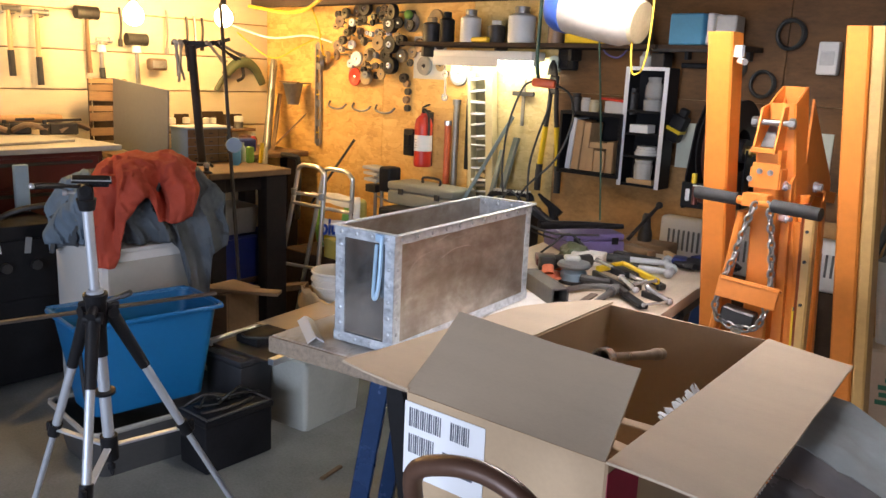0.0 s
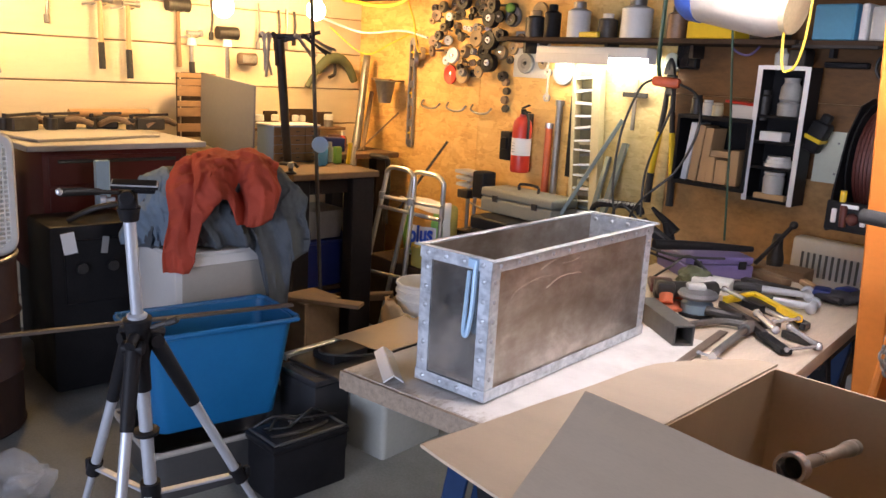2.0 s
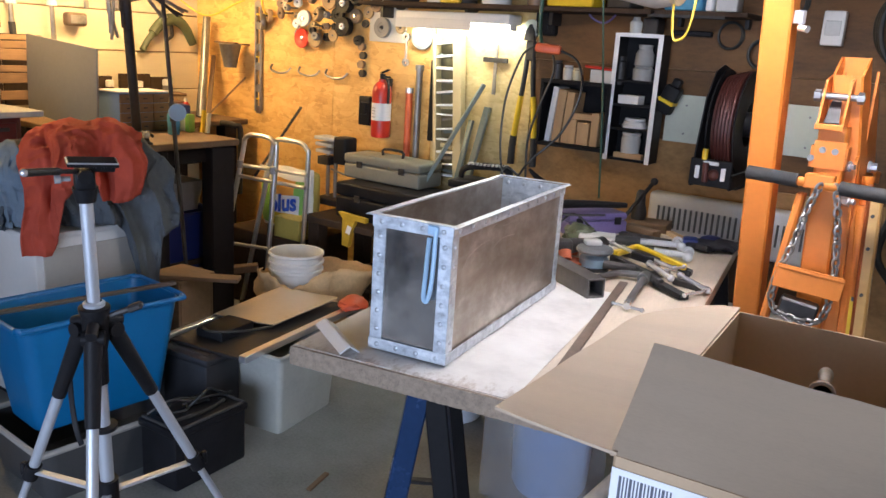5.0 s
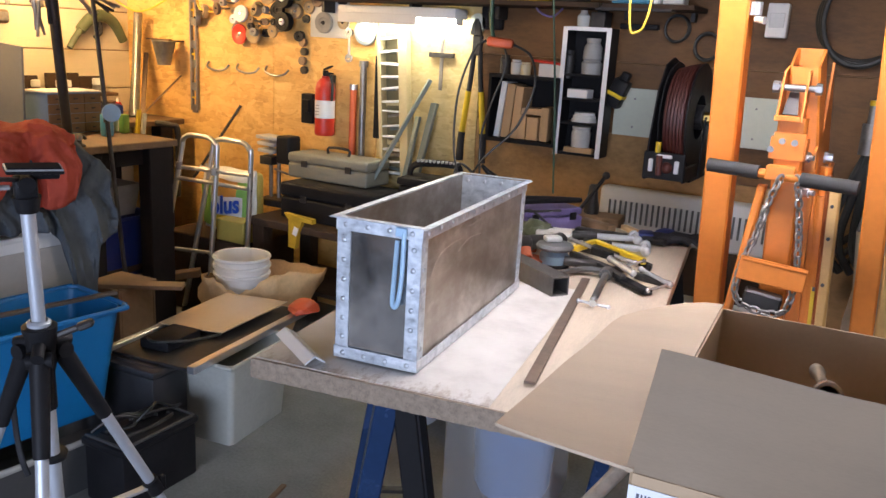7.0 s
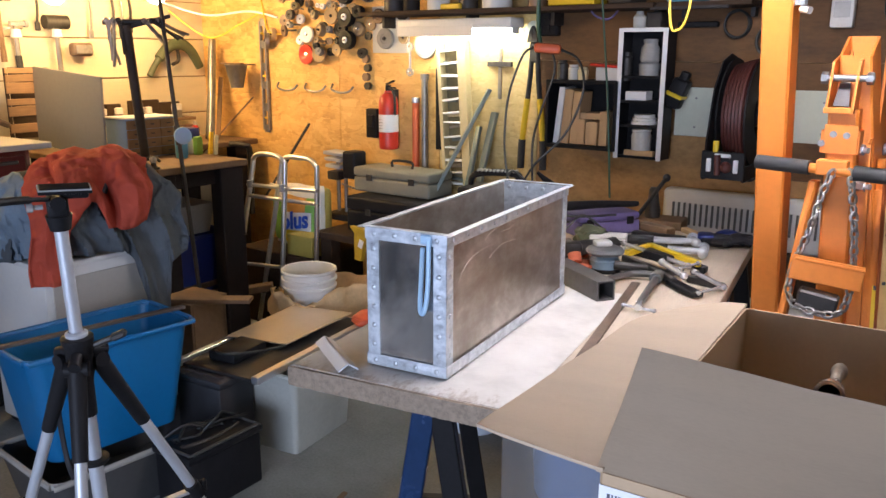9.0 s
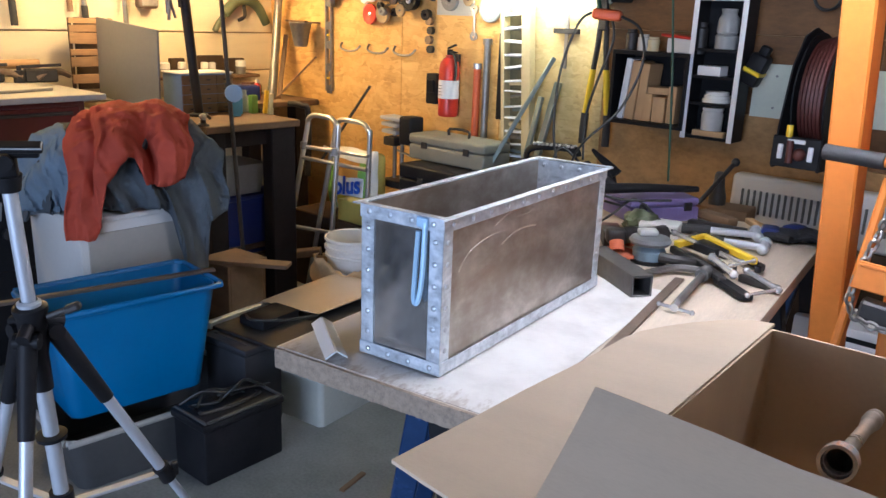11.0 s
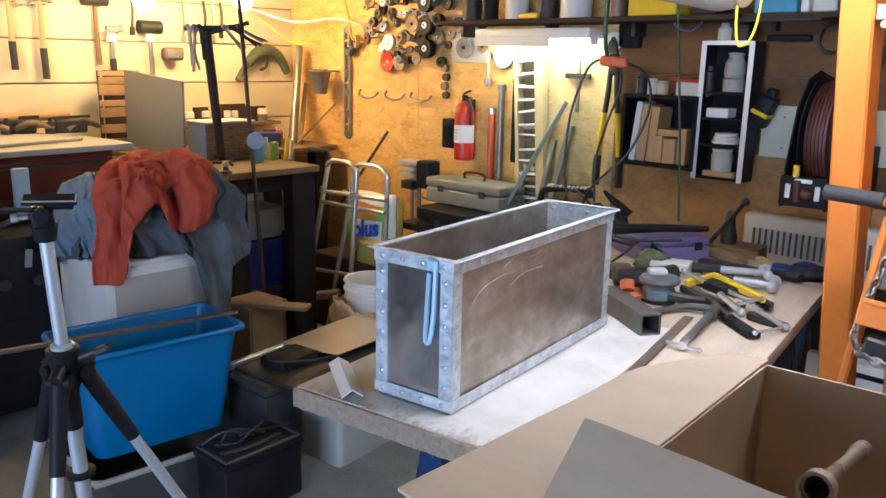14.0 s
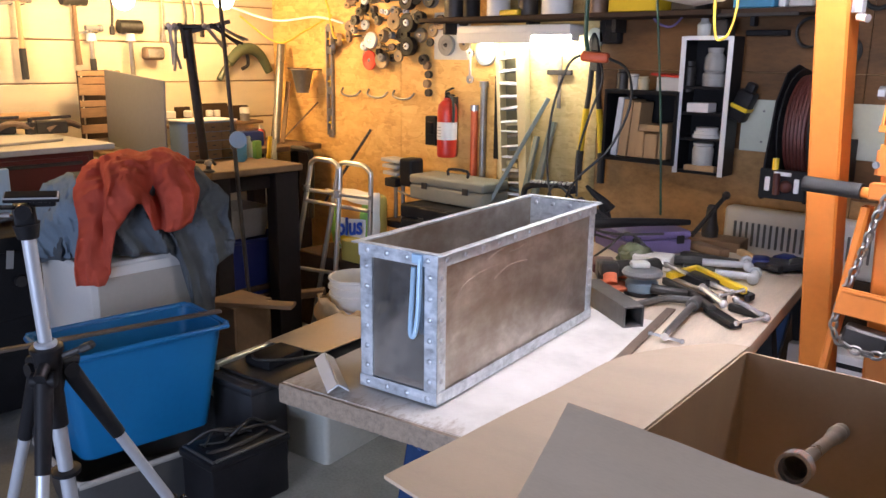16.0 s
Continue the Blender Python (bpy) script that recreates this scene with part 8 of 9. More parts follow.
# bars leaning in the corner
bm = B()
cyl(bm, (-4.199, 3.300, 1.032), (-4.378, 3.500, 1.666), 0.026, seg=18)
solid("leaning_pipe", bm, M_STEEL, "bright steel pipe leaning in the corner", "pipe", group="bars leaning in the corner")
for x0, y0, x1, y1, zt, w, mm, lab in ((-4.244, 3.310, -4.418, 3.520, 1.56, 0.03, M_DARKSTEEL, "dark flat steel bar leaning in the corner"), (-4.154, 3.320, -4.348, 3.530, 1.42, 0.028, M_OLDWOOD, "brown timber strip leaning in the corner")):
    bm = B()
    bar(bm, (x0, y0, 1.032), (x1, y1, zt), w, 0.02, bev=0.002)
    solid("leaning_bar", bm, mm, lab, "bar", group="bars leaning in the corner")
for x, y, h, a, mm in ((-3.53, 2.765, 0.125, 8, M_YELLOW), (-3.495, 2.775, 0.11, 6, M_YELLOWISH)):
    bm = B()
    box(bm, (0, 0, h / 2), (0.016, 0.022, h), bev=0.002)
    solid("yellow_bar", bm, mm, "short yellow bar standing on the bench edge", "bar", m=pose(x, y, 1.034, -a, 0, 0), group="yellow bars on the bench")
for p0, p1, r, mm in (((-4.2, 3.1, 0.85), (-4.02, 3.52, 1.3), 0.006, M_OLDWOOD), ((-3.7, 3.3, 0.7), (-3.55, 3.56, 1.15), 0.009, M_DARKSTEEL)):
    bm = B()
    cyl(bm, p0, p1, r, seg=8)
    solid("thin_rod", bm, mm, "thin rod leaning against the wall", "rod", group="rods leaning on the wall")
bm = B()
pipe(bm, [(-3.74, 3.22, 0.6), (-3.74, 3.23, 0.98), (-3.76, 3.2, 1.03), (-3.86, 3.18, 1.035)], 0.018, 10, 4)
solid("crank_handle", bm, M_DARKSTEEL, "dark bent crank handle standing by the bench", "handle")
# small tools below the tube light
bm = B()
cyl(bm, (0, 0, 0.0), (0, 0, -0.4), 0.021, seg=16)
rb = solid("red_bar", bm, mat("orange_red_paint", (0.6, 0.12, 0.04), 0.45), "orange-red painted bar hung on the wall", "bar", m=pose(-2.71, WY - 0.02, 1.31))
bm = B()
cyl(bm, (0, 0, 0.0), (0, 0, 0.03), 0.024, seg=14)
part("coupling", bm, M_CHROME, rb, "bright coupling")
bm = B()
cyl(bm, (0, 0, 0), (0, 0, -0.62), 0.019, seg=14)
cyl(bm, (0, 0, -0.02), (0, 0, 0.012), 0.025, seg=14)
solid("socket_bar", bm, M_STEEL, "grey steel socket bar hung on the wall", "tool", m=pose(-2.645, WY - 0.02, 1.46))
bm = B()
bar(bm, (0, 0, 0), (0, 0, -0.45), 0.042, 0.022, bev=0.004)
solid("black_bar", bm, M_BLACKP, "black steel straightedge hung on the wall", "bar", m=pose(-2.545, WY - 0.015, 1.505))
t = thing("square_tool", pose(-2.15, WY - 0.015, 1.53), "steel try square hung on the wall", "square")
part("blade", boxes(((0, 0, -0.05), (0.02, 0.006, 0.26))), M_STEEL, t)
part("stock", boxes(((0.0, -0.004, 0.0), (0.15, 0.016, 0.025)), bev=0.002), M_DARKSTEEL, t)
bm = B()
bar(bm, (0, 0, 0), (0, 0, -0.14), 0.016, 0.008)
for z, a in ((0.0, 1), (-0.14, -1)):
    lathe(bm, [(0.01, 0), (0.024, 0), (0.024, 0.01), (0.01, 0.01)], 14, Matrix.Translation((0, 0.005, z)) @ pose(0, 0, 0, 90), close=True)
solid("spanner", bm, M_CHROME, "bright ring spanner hung on the wall", "spanner", m=pose(-2.755, WY - 0.012, 1.62))
# narrow ladder rack
t = thing("ladder_rack", pose(-2.405, WY - 0.035, 0.85, 0, -4, 0), "narrow pale wooden ladder-like rack on the wall", "rack")
part("stile", boxes(((-0.066, 0, 0.4), (0.022, 0.06, 0.8)), bev=0.003), M_PALEWOOD, t)
part("stile", boxes(((0.082, 0, 0.4), (0.054, 0.05, 0.8)), bev=0.003), M_PALEWOOD, t)
rnd = random.Random(12)
for k in range(12):
    part("rung", boxes(((0, -0.006, 0.03 + k * 0.066 + rnd.uniform(-0.008, 0.008)), (0.11, 0.04, rnd.uniform(0.008, 0.014)), (0, rnd.uniform(-5, 5), 0)), bev=0.002), M_PAPER, t)
for k in range(10):
    part("stored_strip", boxes(((rnd.uniform(-0.02, 0.02), 0.008, 0.06 + k * 0.07 + rnd.uniform(-0.01, 0.01)), (0.08, 0.02, rnd.uniform(0.012, 0.03)), (0, rnd.uniform(-14, 14), 0)), bev=0.002), (M_GREYGREEN, M_STEEL, M_PALEWOOD)[k % 3], t)
part("back", boxes(((0, 0.028, 0.4), (0.11, 0.006, 0.78))), mat("olive_board", (0.22, 0.19, 0.1), 0.7), t)
for p0, p1, w, mm in (((-2.52, 3.3, 0.62), (-2.2, 3.56, 1.4), 0.05, M_GREYGREEN), ((-2.23, 3.4, 0.62), (-2.17, 3.57, 1.28), 0.045, M_GREYGREEN), ((-2.3, 3.42, 0.62), (-2.27, 3.57, 1.2), 0.03, M_GREYGREEN)):
    bm = B()
    bar(bm, p0, p1, w, 0.02, bev=0.002)
    solid("leaning_strip", bm, mm, "grey-green metal strip leaning on the wall", "strip", group="strips leaning under the light")


def bolt_cutter(m, mm, label):
    t = thing("bolt_cutter", m, label, "bolt cutter", group="bolt cutters on the wall")
    bm = B()
    box(bm, (0, 0, -0.03), (0.05, 0.03, 0.1), bev=0.006)
    sheet(bm, [(-0.03, -0.012, 0.02), (0.0, -0.012, 0.02), (-0.002, -0.012, 0.1), (-0.02, -0.012, 0.07)], 0.02)
    sheet(bm, [(0.0, -0.012, 0.02), (0.03, -0.012, 0.02), (0.02, -0.012, 0.07), (0.002, -0.012, 0.1)], 0.02)
    part("jaws", bm, M_DARKSTEEL, t)
    for s in (-1, 1):
        bm = B()
        pipe(bm, [(s * 0.018, 0, -0.06), (s * 0.024, 0, -0.16), (s * 0.037, 0, -0.27)], 0.013, 10, 4)
        part("shank", bm, M_DARKSTEEL, t, "dark steel shank")
        bm = B()
        pipe(bm, [(s * 0.036, 0, -0.26), (s * 0.048, 0, -0.36), (s * 0.062, 0, -0.48)], 0.0155, 10, 4)
        h = part("arm", bm, mm, t)
        bm = B()
        pipe(bm, [(s * 0.061, 0, -0.47), (s * 0.065, 0, -0.53), (s * 0.066, 0, -0.62)], 0.019, 10, 3)
        part("grip", bm, M_RUBBER, h)
    return t


bolt_cutter(pose(-1.93, WY - 0.04, 1.62, 0, 0, 0), M_YELLOW, "long yellow bolt cutter with black grips")
bm = B()
box(bm, (0, 0, 0), (0.11, 0.05, 0.13), bev=0.008)
for z in (-0.03, 0.03):
    box(bm, (0, -0.027, z), (0.035, 0.006, 0.035), bev=0.002)
solid("socket_outlet", bm, M_BLACKP, "black wall socket outlet box", "outlet", m=pose(-1.86, WY - 0.025, 1.735))
bm = B()
cyl(bm, (0, 0, 0), (0, -0.03, 0), 0.045, seg=20)
solid("green_puck", bm, M_PALEGREEN, "round pale green tool head beside the outlet", "tool", m=pose(-1.935, WY - 0.02, 1.7))

# shelf above the light
t = thing("wall_shelf", pose(-1.9, 3.46, 1.79), "dark wooden wall shelf above the work light", "shelf")
part("board", boxes(((-0.17, 0, 0), (1.68, 0.26, 0.022)), bev=0.003), M_DARKWOOD, t)
for x in (-0.97, -0.4, 0.1, 0.62):
    part("bracket", boxes(((x, 0.08, -0.04), (0.02, 0.1, 0.06)), bev=0.002), M_DARKSTEEL, t)


t = thing("small_shelf", pose(-1.02, 3.46, 1.79), "small dark wall shelf with boxes and papers", "shelf")
part("board", boxes(((0, 0, 0), (0.4, 0.24, 0.02), (0, 0, 0)), bev=0.003), M_DARKWOOD, t)
for x in (-0.15, 0.15):
    part("bracket", boxes(((x, 0.1, -0.03), (0.02, 0.04, 0.04)), bev=0.002), M_DARKSTEEL, t)


def spray_can(m, r, h, mm, label, cap=M_PALEP):
    t = thing("can", m, label, "can", group="cans on the wall shelf")
    bm = B()
    lathe(bm, [(0, 0), (r, 0), (r, h * 0.74), (r * 0.7, h * 0.8), (r * 0.5, h * 0.82), (0, h * 0.82)], 22)
    part("body", bm, mm, t)
    bm = B()
    lathe(bm, [(0, h * 0.82), (r * 0.55, h * 0.82), (r * 0.55, h), (r * 0.3, h * 1.02), (0, h * 1.02)], 18)
    part("cap", bm, cap, t)
    return t


SZ = 1.802
spray_can(pose(-2.44, 3.43, SZ), 0.06, 0.18, M_WHITEP, "white can with a pale blue label on the shelf", M_STEEL)
spray_can(pose(-2.08, 3.43, SZ), 0.075, 0.19, M_WHITEP, "fat white can with a grey cap on the shelf", M_STEEL)
spray_can(pose(-2.26, 3.44, SZ), 0.05, 0.12, M_DARKSTEEL, "short dark can on the shelf", M_WHITEP)
spray_can(pose(-2.74, 3.43, SZ), 0.055, 0.14, M_DARKSTEEL, "dark can with a tan lid on the shelf", M_TAN)
spray_can(pose(-2.62, 3.43, SZ), 0.045, 0.17, M_BLACKP, "slim black can on the shelf", M_BLACKP)
spray_can(pose(-1.86, 3.44, SZ), 0.045, 0.15, M_RUSTBAR, "brown can on the shelf", M_DARKSTEEL)
for k, (x, sx, sz, mm, lab) in enumerate(((-2.34, 0.16, 0.03, M_YELLOW, "flat yellow packet"), (-1.65, 0.24, 0.08, M_YELLOW, "yellow tool box"), (-1.4, 0.12, 0.13, M_DARKSTEEL, "dark box"), (-1.105, 0.17, 0.14, M_SKY, "bright blue box"), (-0.995, 0.03, 0.14, M_PAPER, "white folder"), (-0.93, 0.09, 0.13, M_PALEP, "pale grey box"))):
    bm = B()
    box(bm, (0, 0, sz / 2), (sx, 0.14, sz), bev=0.006)
    solid("shelf_box", bm, mm, lab + " on the wall shelf", "box", m=pose(x, 3.45, SZ, 0, 0, rnd.uniform(-8, 8)))
bm = B()
box(bm, (0, 0, 0), (0.34, 0.2, 0.018), (8, 0, 0), bev=0.004)
solid("grey_slab", bm, M_DARKSTEEL, "dark grey plastic slab hung under the shelf", "slab", m=pose(-1.08, 3.44, 1.79))
bm = B()
box(bm, (0, 0, 0), (0.18, 0.03, 0.024), bev=0.004)
solid("black_rail", bm, M_BLACKP, "black plastic rail on the plywood wall", "rail", m=pose(-1.115, WY - 0.016, 1.713))

# black open shelf with timber blocks
t = thing("open_shelf", pose(-1.595, 3.42, 1.14), "black open wall shelf holding timber offcuts", "shelf unit")
for n, c, s in (("top", (0, 0.08, 0.315), (0.37, 0.18, 0.018)), ("bottom", (0, 0.08, 0.009), (0.37, 0.18, 0.018)), ("side", (-0.177, 0.08, 0.162), (0.016, 0.18, 0.288)), ("side", (0.177, 0.08, 0.162), (0.016, 0.18, 0.288)), ("back", (0, 0.168, 0.162), (0.338, 0.006, 0.288))):
    part(n, boxes((c, s), bev=0.0015), M_BLACKP, t)
for k, (x, w, h, r, mm) in enumerate(((-1.735, 0.03, 0.27, 6, M_PAPER), (-1.69, 0.045, 0.26, 5, M_WOOD), (-1.64, 0.04, 0.25, 4, M_WOOD), (-1.6, 0.04, 0.12, 0, M_WOOD), (-1.545, 0.06, 0.11, 0, M_WOOD), (-1.485, 0.04, 0.16, 0, M_WOOD))):
    bm = B()
    box(bm, (0, 0, h / 2), (w, 0.12, h), bev=0.002)
    solid("timber_block", bm, mm, "timber offcut standing in a black shelf" if mm is M_WOOD else "white board offcut standing in a black shelf", "timber block", m=pose(x, 3.5, 1.16, 0, r, 0), group="offcuts in the shelf")
bm = B()
box(bm, (0, 0, 0.015), (0.13, 0.1, 0.03), bev=0.002)
solid("timber_block", bm, M_WOOD, "timber offcut lying on other blocks", "timber block", m=pose(-1.565, 3.5, 1.281), group="offcuts in the shelf")
t = thing("red_white_box", pose(-1.47, 3.49, 1.464), "small white box with a red lid on the black shelf", "box")
part("box", boxes(((0, 0, 0.03), (0.13, 0.1, 0.06)), bev=0.003), M_PALEP, t)
part("lid", boxes(((-0.02, 0, 0.067), (0.15, 0.11, 0.012), (0, 4, 0)), bev=0.003), M_RED, t)
for x, h, mm in ((-1.73, 0.09, M_DARKSTEEL), (-1.67, 0.07, M_PALEP), (-1.62, 0.06, M_YELLOWISH), (-1.4, 0.13, M_DARKSTEEL)):
    bm = B()
    lathe(bm, [(0, 0), (0.025, 0), (0.026, h * 0.8), (0.02, h * 0.85), (0.022, h), (0, h)], 16)
    solid("small_jar", bm, mm, "small jar on the black shelf", "jar", m=pose(x, 3.48, 1.464), group="jars on the shelf")

# white-edged tall unit
t = thing("tall_shelf", pose(-1.304, 3.425, 1.113), "narrow black wall cabinet with a white front edge", "shelf unit")
for x in (-0.104, 0.104):
    part("side", boxes(((x, 0.057, 0.292), (0.014, 0.114, 0.585)), bev=0.001), M_BLACKP, t)
    part("edge_strip", boxes(((x, -0.003, 0.292), (0.022, 0.006, 0.585)), bev=0.001), M_PAPER, t, "white edge strip")
for z in (0.008, 0.15, 0.26, 0.37, 0.577):
    part("shelf_board", boxes(((0, 0.057, z), (0.194, 0.11, 0.012)), bev=0.001), M_BLACKP, t)
part("edge_strip", boxes(((0, -0.003, 0.577), (0.186, 0.006, 0.018)), bev=0.001), M_PAPER, t, "white edge strip")
part("back", boxes(((0, 0.112, 0.292), (0.194, 0.004, 0.58))), M_BLACKP, t)
for z in (0.08, 0.5):
    part("cleat", boxes(((0, 0.13, z), (0.16, 0.032, 0.04))), M_BLACKP, t)
bm = B()
lathe(bm, [(0, 0), (0.042, 0), (0.046, 0.09), (0.04, 0.105), (0.044, 0.11), (0.044, 0.12), (0, 0.122)], 20)
solid("clear_jar", bm, M_PALEP, "cloudy plastic jar in the narrow cabinet", "jar", m=pose(-1.306, 3.475, 1.128))
solid("timber_strip", boxes(((0, 0, 0.012), (0.14, 0.03, 0.024)), bev=0.002), M_WOOD, "pale timber strip in the narrow cabinet", "timber", m=pose(-1.301, 3.445, 1.128))
for k in range(3):
    bm = B()
    lathe(bm, [(0, 0), (0.06 - 0.006 * k, 0), (0.06 - 0.006 * k, 0.014), (0, 0.014)], 20)
    solid("white_reel", bm, M_WHITEP, "flat white reel stacked in the narrow cabinet", "reel", m=pose(-1.301, 3.485, 1.27 + k * 0.015), group="reels in the cabinet")
solid("white_box", boxes(((0, 0, 0.02), (0.1, 0.08, 0.04)), bev=0.003), M_PAPER, "small white paper box in the narrow cabinet", "box", m=pose(-1.326, 3.465, 1.38))
bm = B()
lathe(bm, [(0, 0), (0.045, 0), (0.048, 0.05), (0.038, 0.06), (0.045, 0.07), (0.042, 0.12), (0.03, 0.14), (0.034, 0.16), (0, 0.162)], 18)
solid("spray_bottle", bm, M_GREYP, "dim grey plastic bottle in the narrow cabinet", "bottle", m=pose(-1.291, 3.485, 1.49))
bm = B()
lathe(bm, [(0, 0), (0.028, 0), (0.03, 0.05), (0.018, 0.062), (0.016, 0.075), (0, 0.075)], 18)
solid("glass_bottle", bm, clear("cloudy_glass", (0.75, 0.8, 0.78), 0.08, 0.45), "small clear glass bottle standing on the narrow cabinet", "bottle", m=pose(-1.345, 3.47, 1.697))
solid("dark_tin", boxes(((0, 0, 0.035), (0.07, 0.09, 0.07)), bev=0.004), M_DARKSTEEL, "small dark tin standing on the narrow cabinet", "tin", m=pose(-1.265, 3.48, 1.697))
t = thing("torch_holder", pose(-1.155, 3.49, 1.415, 0, 22, 0) @ Matrix.Scale(0.88, 4), "black hand torch with a yellow band on the cabinet side", "torch")
part("body", boxes(((0, 0, 0), (0.085, 0.08, 0.15)), bev=0.014, seg=2), M_BLACKP, t)
part("band", boxes(((0, -0.002, -0.01), (0.088, 0.083, 0.02)), bev=0.003), M_YELLOW, t)
part("head", boxes(((0, 0, 0.09), (0.045, 0.05, 0.05)), bev=0.01, seg=2), M_BLACKP, t)

# ---- right-hand wall ----
bm = B()
box(bm, (-0.83, WY - 0.006, 1.328), (0.73, 0.006, 0.22), bev=0.001)
sh = solid("pale_green_sheet", bm, M_PALEGREEN, "pale green board screwed to the plywood wall", "board")
for x in (-1.1, -0.83, -0.56):
    for z in (1.26, 1.39):
        bm = B()
        cyl(bm, (x, WY - 0.009, z), (x, WY - 0.0125, z), 0.005, seg=8)
        part("screw", bm, M_STEEL, sh)

# hose reel on a swinging wall bracket
t = thing("hose_reel", pose(-0.765, 3.2, 1.36), "black hose reel wound with dark red hose", "hose reel")
bm = B()
lathe(bm, [(0.09, -0.055), (0.212, -0.055), (0.212, -0.049), (0.09, -0.049)], 40, pose(0, 0, 0, 0, 90, 0), close=True)
part("flange", bm, M_BLACKP, t)
bm = B()
lathe(bm, [(0.09, 0.049), (0.212, 0.049), (0.212, 0.055), (0.09, 0.055)], 40, pose(0, 0, 0, 0, 90, 0), close=True)
part("flange", bm, M_BLACKP, t)
bm = B()
pts = []
for q in range(36 * 18):
    turn, a = q / 36, 2 * math.pi * q / 36
    lay = int(turn // 6)
    f = (turn % 6) / 6
    f = f if lay % 2 == 0 else 1 - f
    R = 0.138 + 0.022 * (turn / 6)
    pts.append((-0.041 + 0.082 * f, R * math.cos(a), R * math.sin(a)))
pipe(bm, pts, 0.0092, 6, 1)
part("hose", bm, M_HOSE, t, "wound dark red hose")
bm = B()
lathe(bm, [(0.1, -0.047), (0.15, -0.047), (0.15, 0.047), (0.1, 0.047)], 28, pose(0, 0, 0, 0, 90, 0), close=True)
part("drum", bm, M_BLACKP, t)
bm = B()
sheet(bm, [(-0.072, 0.12, 0.2), (-0.072, -0.02, 0.228), (-0.072, -0.12, 0.2), (-0.072, -0.2, 0.1), (-0.072, -0.25, -0.1), (-0.072, -0.255, -0.23), (-0.072, 0.15, -0.235), (-0.072, 0.2, 0.0)], 0.006)
part("guard_plate", bm, M_BLACKP, t, "black curved side guard")
bm = B()
cyl(bm, (-0.075, 0, 0), (0.075, 0, 0), 0.05, seg=24)
part("hub", bm, M_BLACKP, t)
bm = B()
cyl(bm, (0.075, 0.0, 0), (0.1, 0.0, 0), 0.022, seg=6)
cyl(bm, (0.1, 0.0, 0), (0.13, 0.0, 0), 0.013, seg=12)
part("fitting", bm, M_BRASS, t, "brass hose fitting")
for n, c, s in (("base_plate", (0, 0.02, -0.24), (0.17, 0.36, 0.012)), ("guide_plate", (0, -0.25, -0.18), (0.16, 0.012, 0.105)), ("side_rail", (-0.075, -0.12, -0.21), (0.012, 0.248, 0.06)), ("side_rail", (0.075, -0.12, -0.21), (0.012, 0.248, 0.06)),
                ("arm", (-0.085, 0.0, -0.12), (0.008, 0.06, 0.25)), ("arm", (0.085, 0.0, -0.12), (0.008, 0.06, 0.25)), ("wall_mount", (0, 0.3, -0.15), (0.1, 0.2, 0.18))):
    part(n, boxes((c, s), bev=0.003), M_BLACKP, t)
for c, s in (((-0.05, -0.258, -0.18), (0.018, 0.008, 0.05)), ((0.05, -0.258, -0.18), (0.018, 0.008, 0.05)), ((0, -0.258, -0.142), (0.06, 0.008, 0.014))):
    part("guide_roller", boxes((c, s), bev=0.003), M_PAPER, t, "white guide roller")
bm = B()
cyl(bm, (-0.015, -0.262, -0.215), (-0.018, -0.262, -0.14), 0.012, seg=12)
ball(bm, (0.014, -0.256, -0.185), 0.022)
part("hose_stop", bm, M_HOSE, t)
bm = B()
cyl(bm, (-0.03, -0.25, -0.13), (-0.03, -0.25, -0.09), 0.011, seg=10)
part("fitting", bm, M_YELLOW, t, "brass fitting")

# panel heater
t = thing("panel_heater", pose(-0.7, 3.47, 0.76), "greyish cream panel heater with a slotted grille", "heater")
HWd = 0.96
bm = B()
box(bm, (0, 0.03, 0.115), (HWd, 0.08, 0.23), bev=0.02, seg=3)
part("case", bm, M_CREAM, t)
slot_me = mesh_of("slot", boxes(((0, 0, 0), (0.0095, 0.006, 0.1)), bev=0.001), M_HEATSLOT)
for k in range(34):
    ob = new("slot", slot_me)
    ob.parent = t
    ob.matrix_local = pose(-HWd / 2 + 0.055 + k * 0.0255, -0.0125, 0.12)
solid("heater_stand", boxes(((0, 0, 0.379), (0.9, 0.1, 0.758)), bev=0.004), M_DARKWOOD, "dark box under the panel heater", "stand", m=pose(-0.7, 3.52, 0))

# white box, coils and gauges on the wall at the far right
t = thing("wall_box", pose(-0.525, WY - 0.03, 1.76), "white plastic utility box on the plywood wall", "utility box")
part("case", boxes(((0, 0, 0), (0.085, 0.05, 0.14)), bev=0.008, seg=2), M_WHITEP, t)
part("screen", boxes(((0, -0.026, 0.0), (0.06, 0.004, 0.06)), bev=0.002), M_PALEP, t)
for x, z, R, n, r in ((-0.2, 1.78, 0.17, 3, 0.012), (-0.94, 1.712, 0.055, 2, 0.005), (-0.8, 1.64, 0.055, 2, 0.007), (-0.7, 1.86, 0.06, 2, 0.008), (0.12, 1.5, 0.15, 3, 0.012)):
    bm = B()
    for k in range(n):
        pipe(bm, [(R * (1 - 0.06 * k) * math.cos(a), -0.02 - 0.018 * k, R * (1 + 0.05 * k) * math.sin(a)) for a in [2 * math.pi * q / 20 for q in range(20)]], r, 8, 2, loop=True)
    solid("cable_coil", bm, M_CABLE, "coil of black cable hung on the wall", "cable coil", m=pose(x, WY, z), group="coils on the wall")
t = thing("air_tool", pose(-0.1, 3.4, 1.1), "grey air tool hanging with black hoses", "air tool")
bm = B()
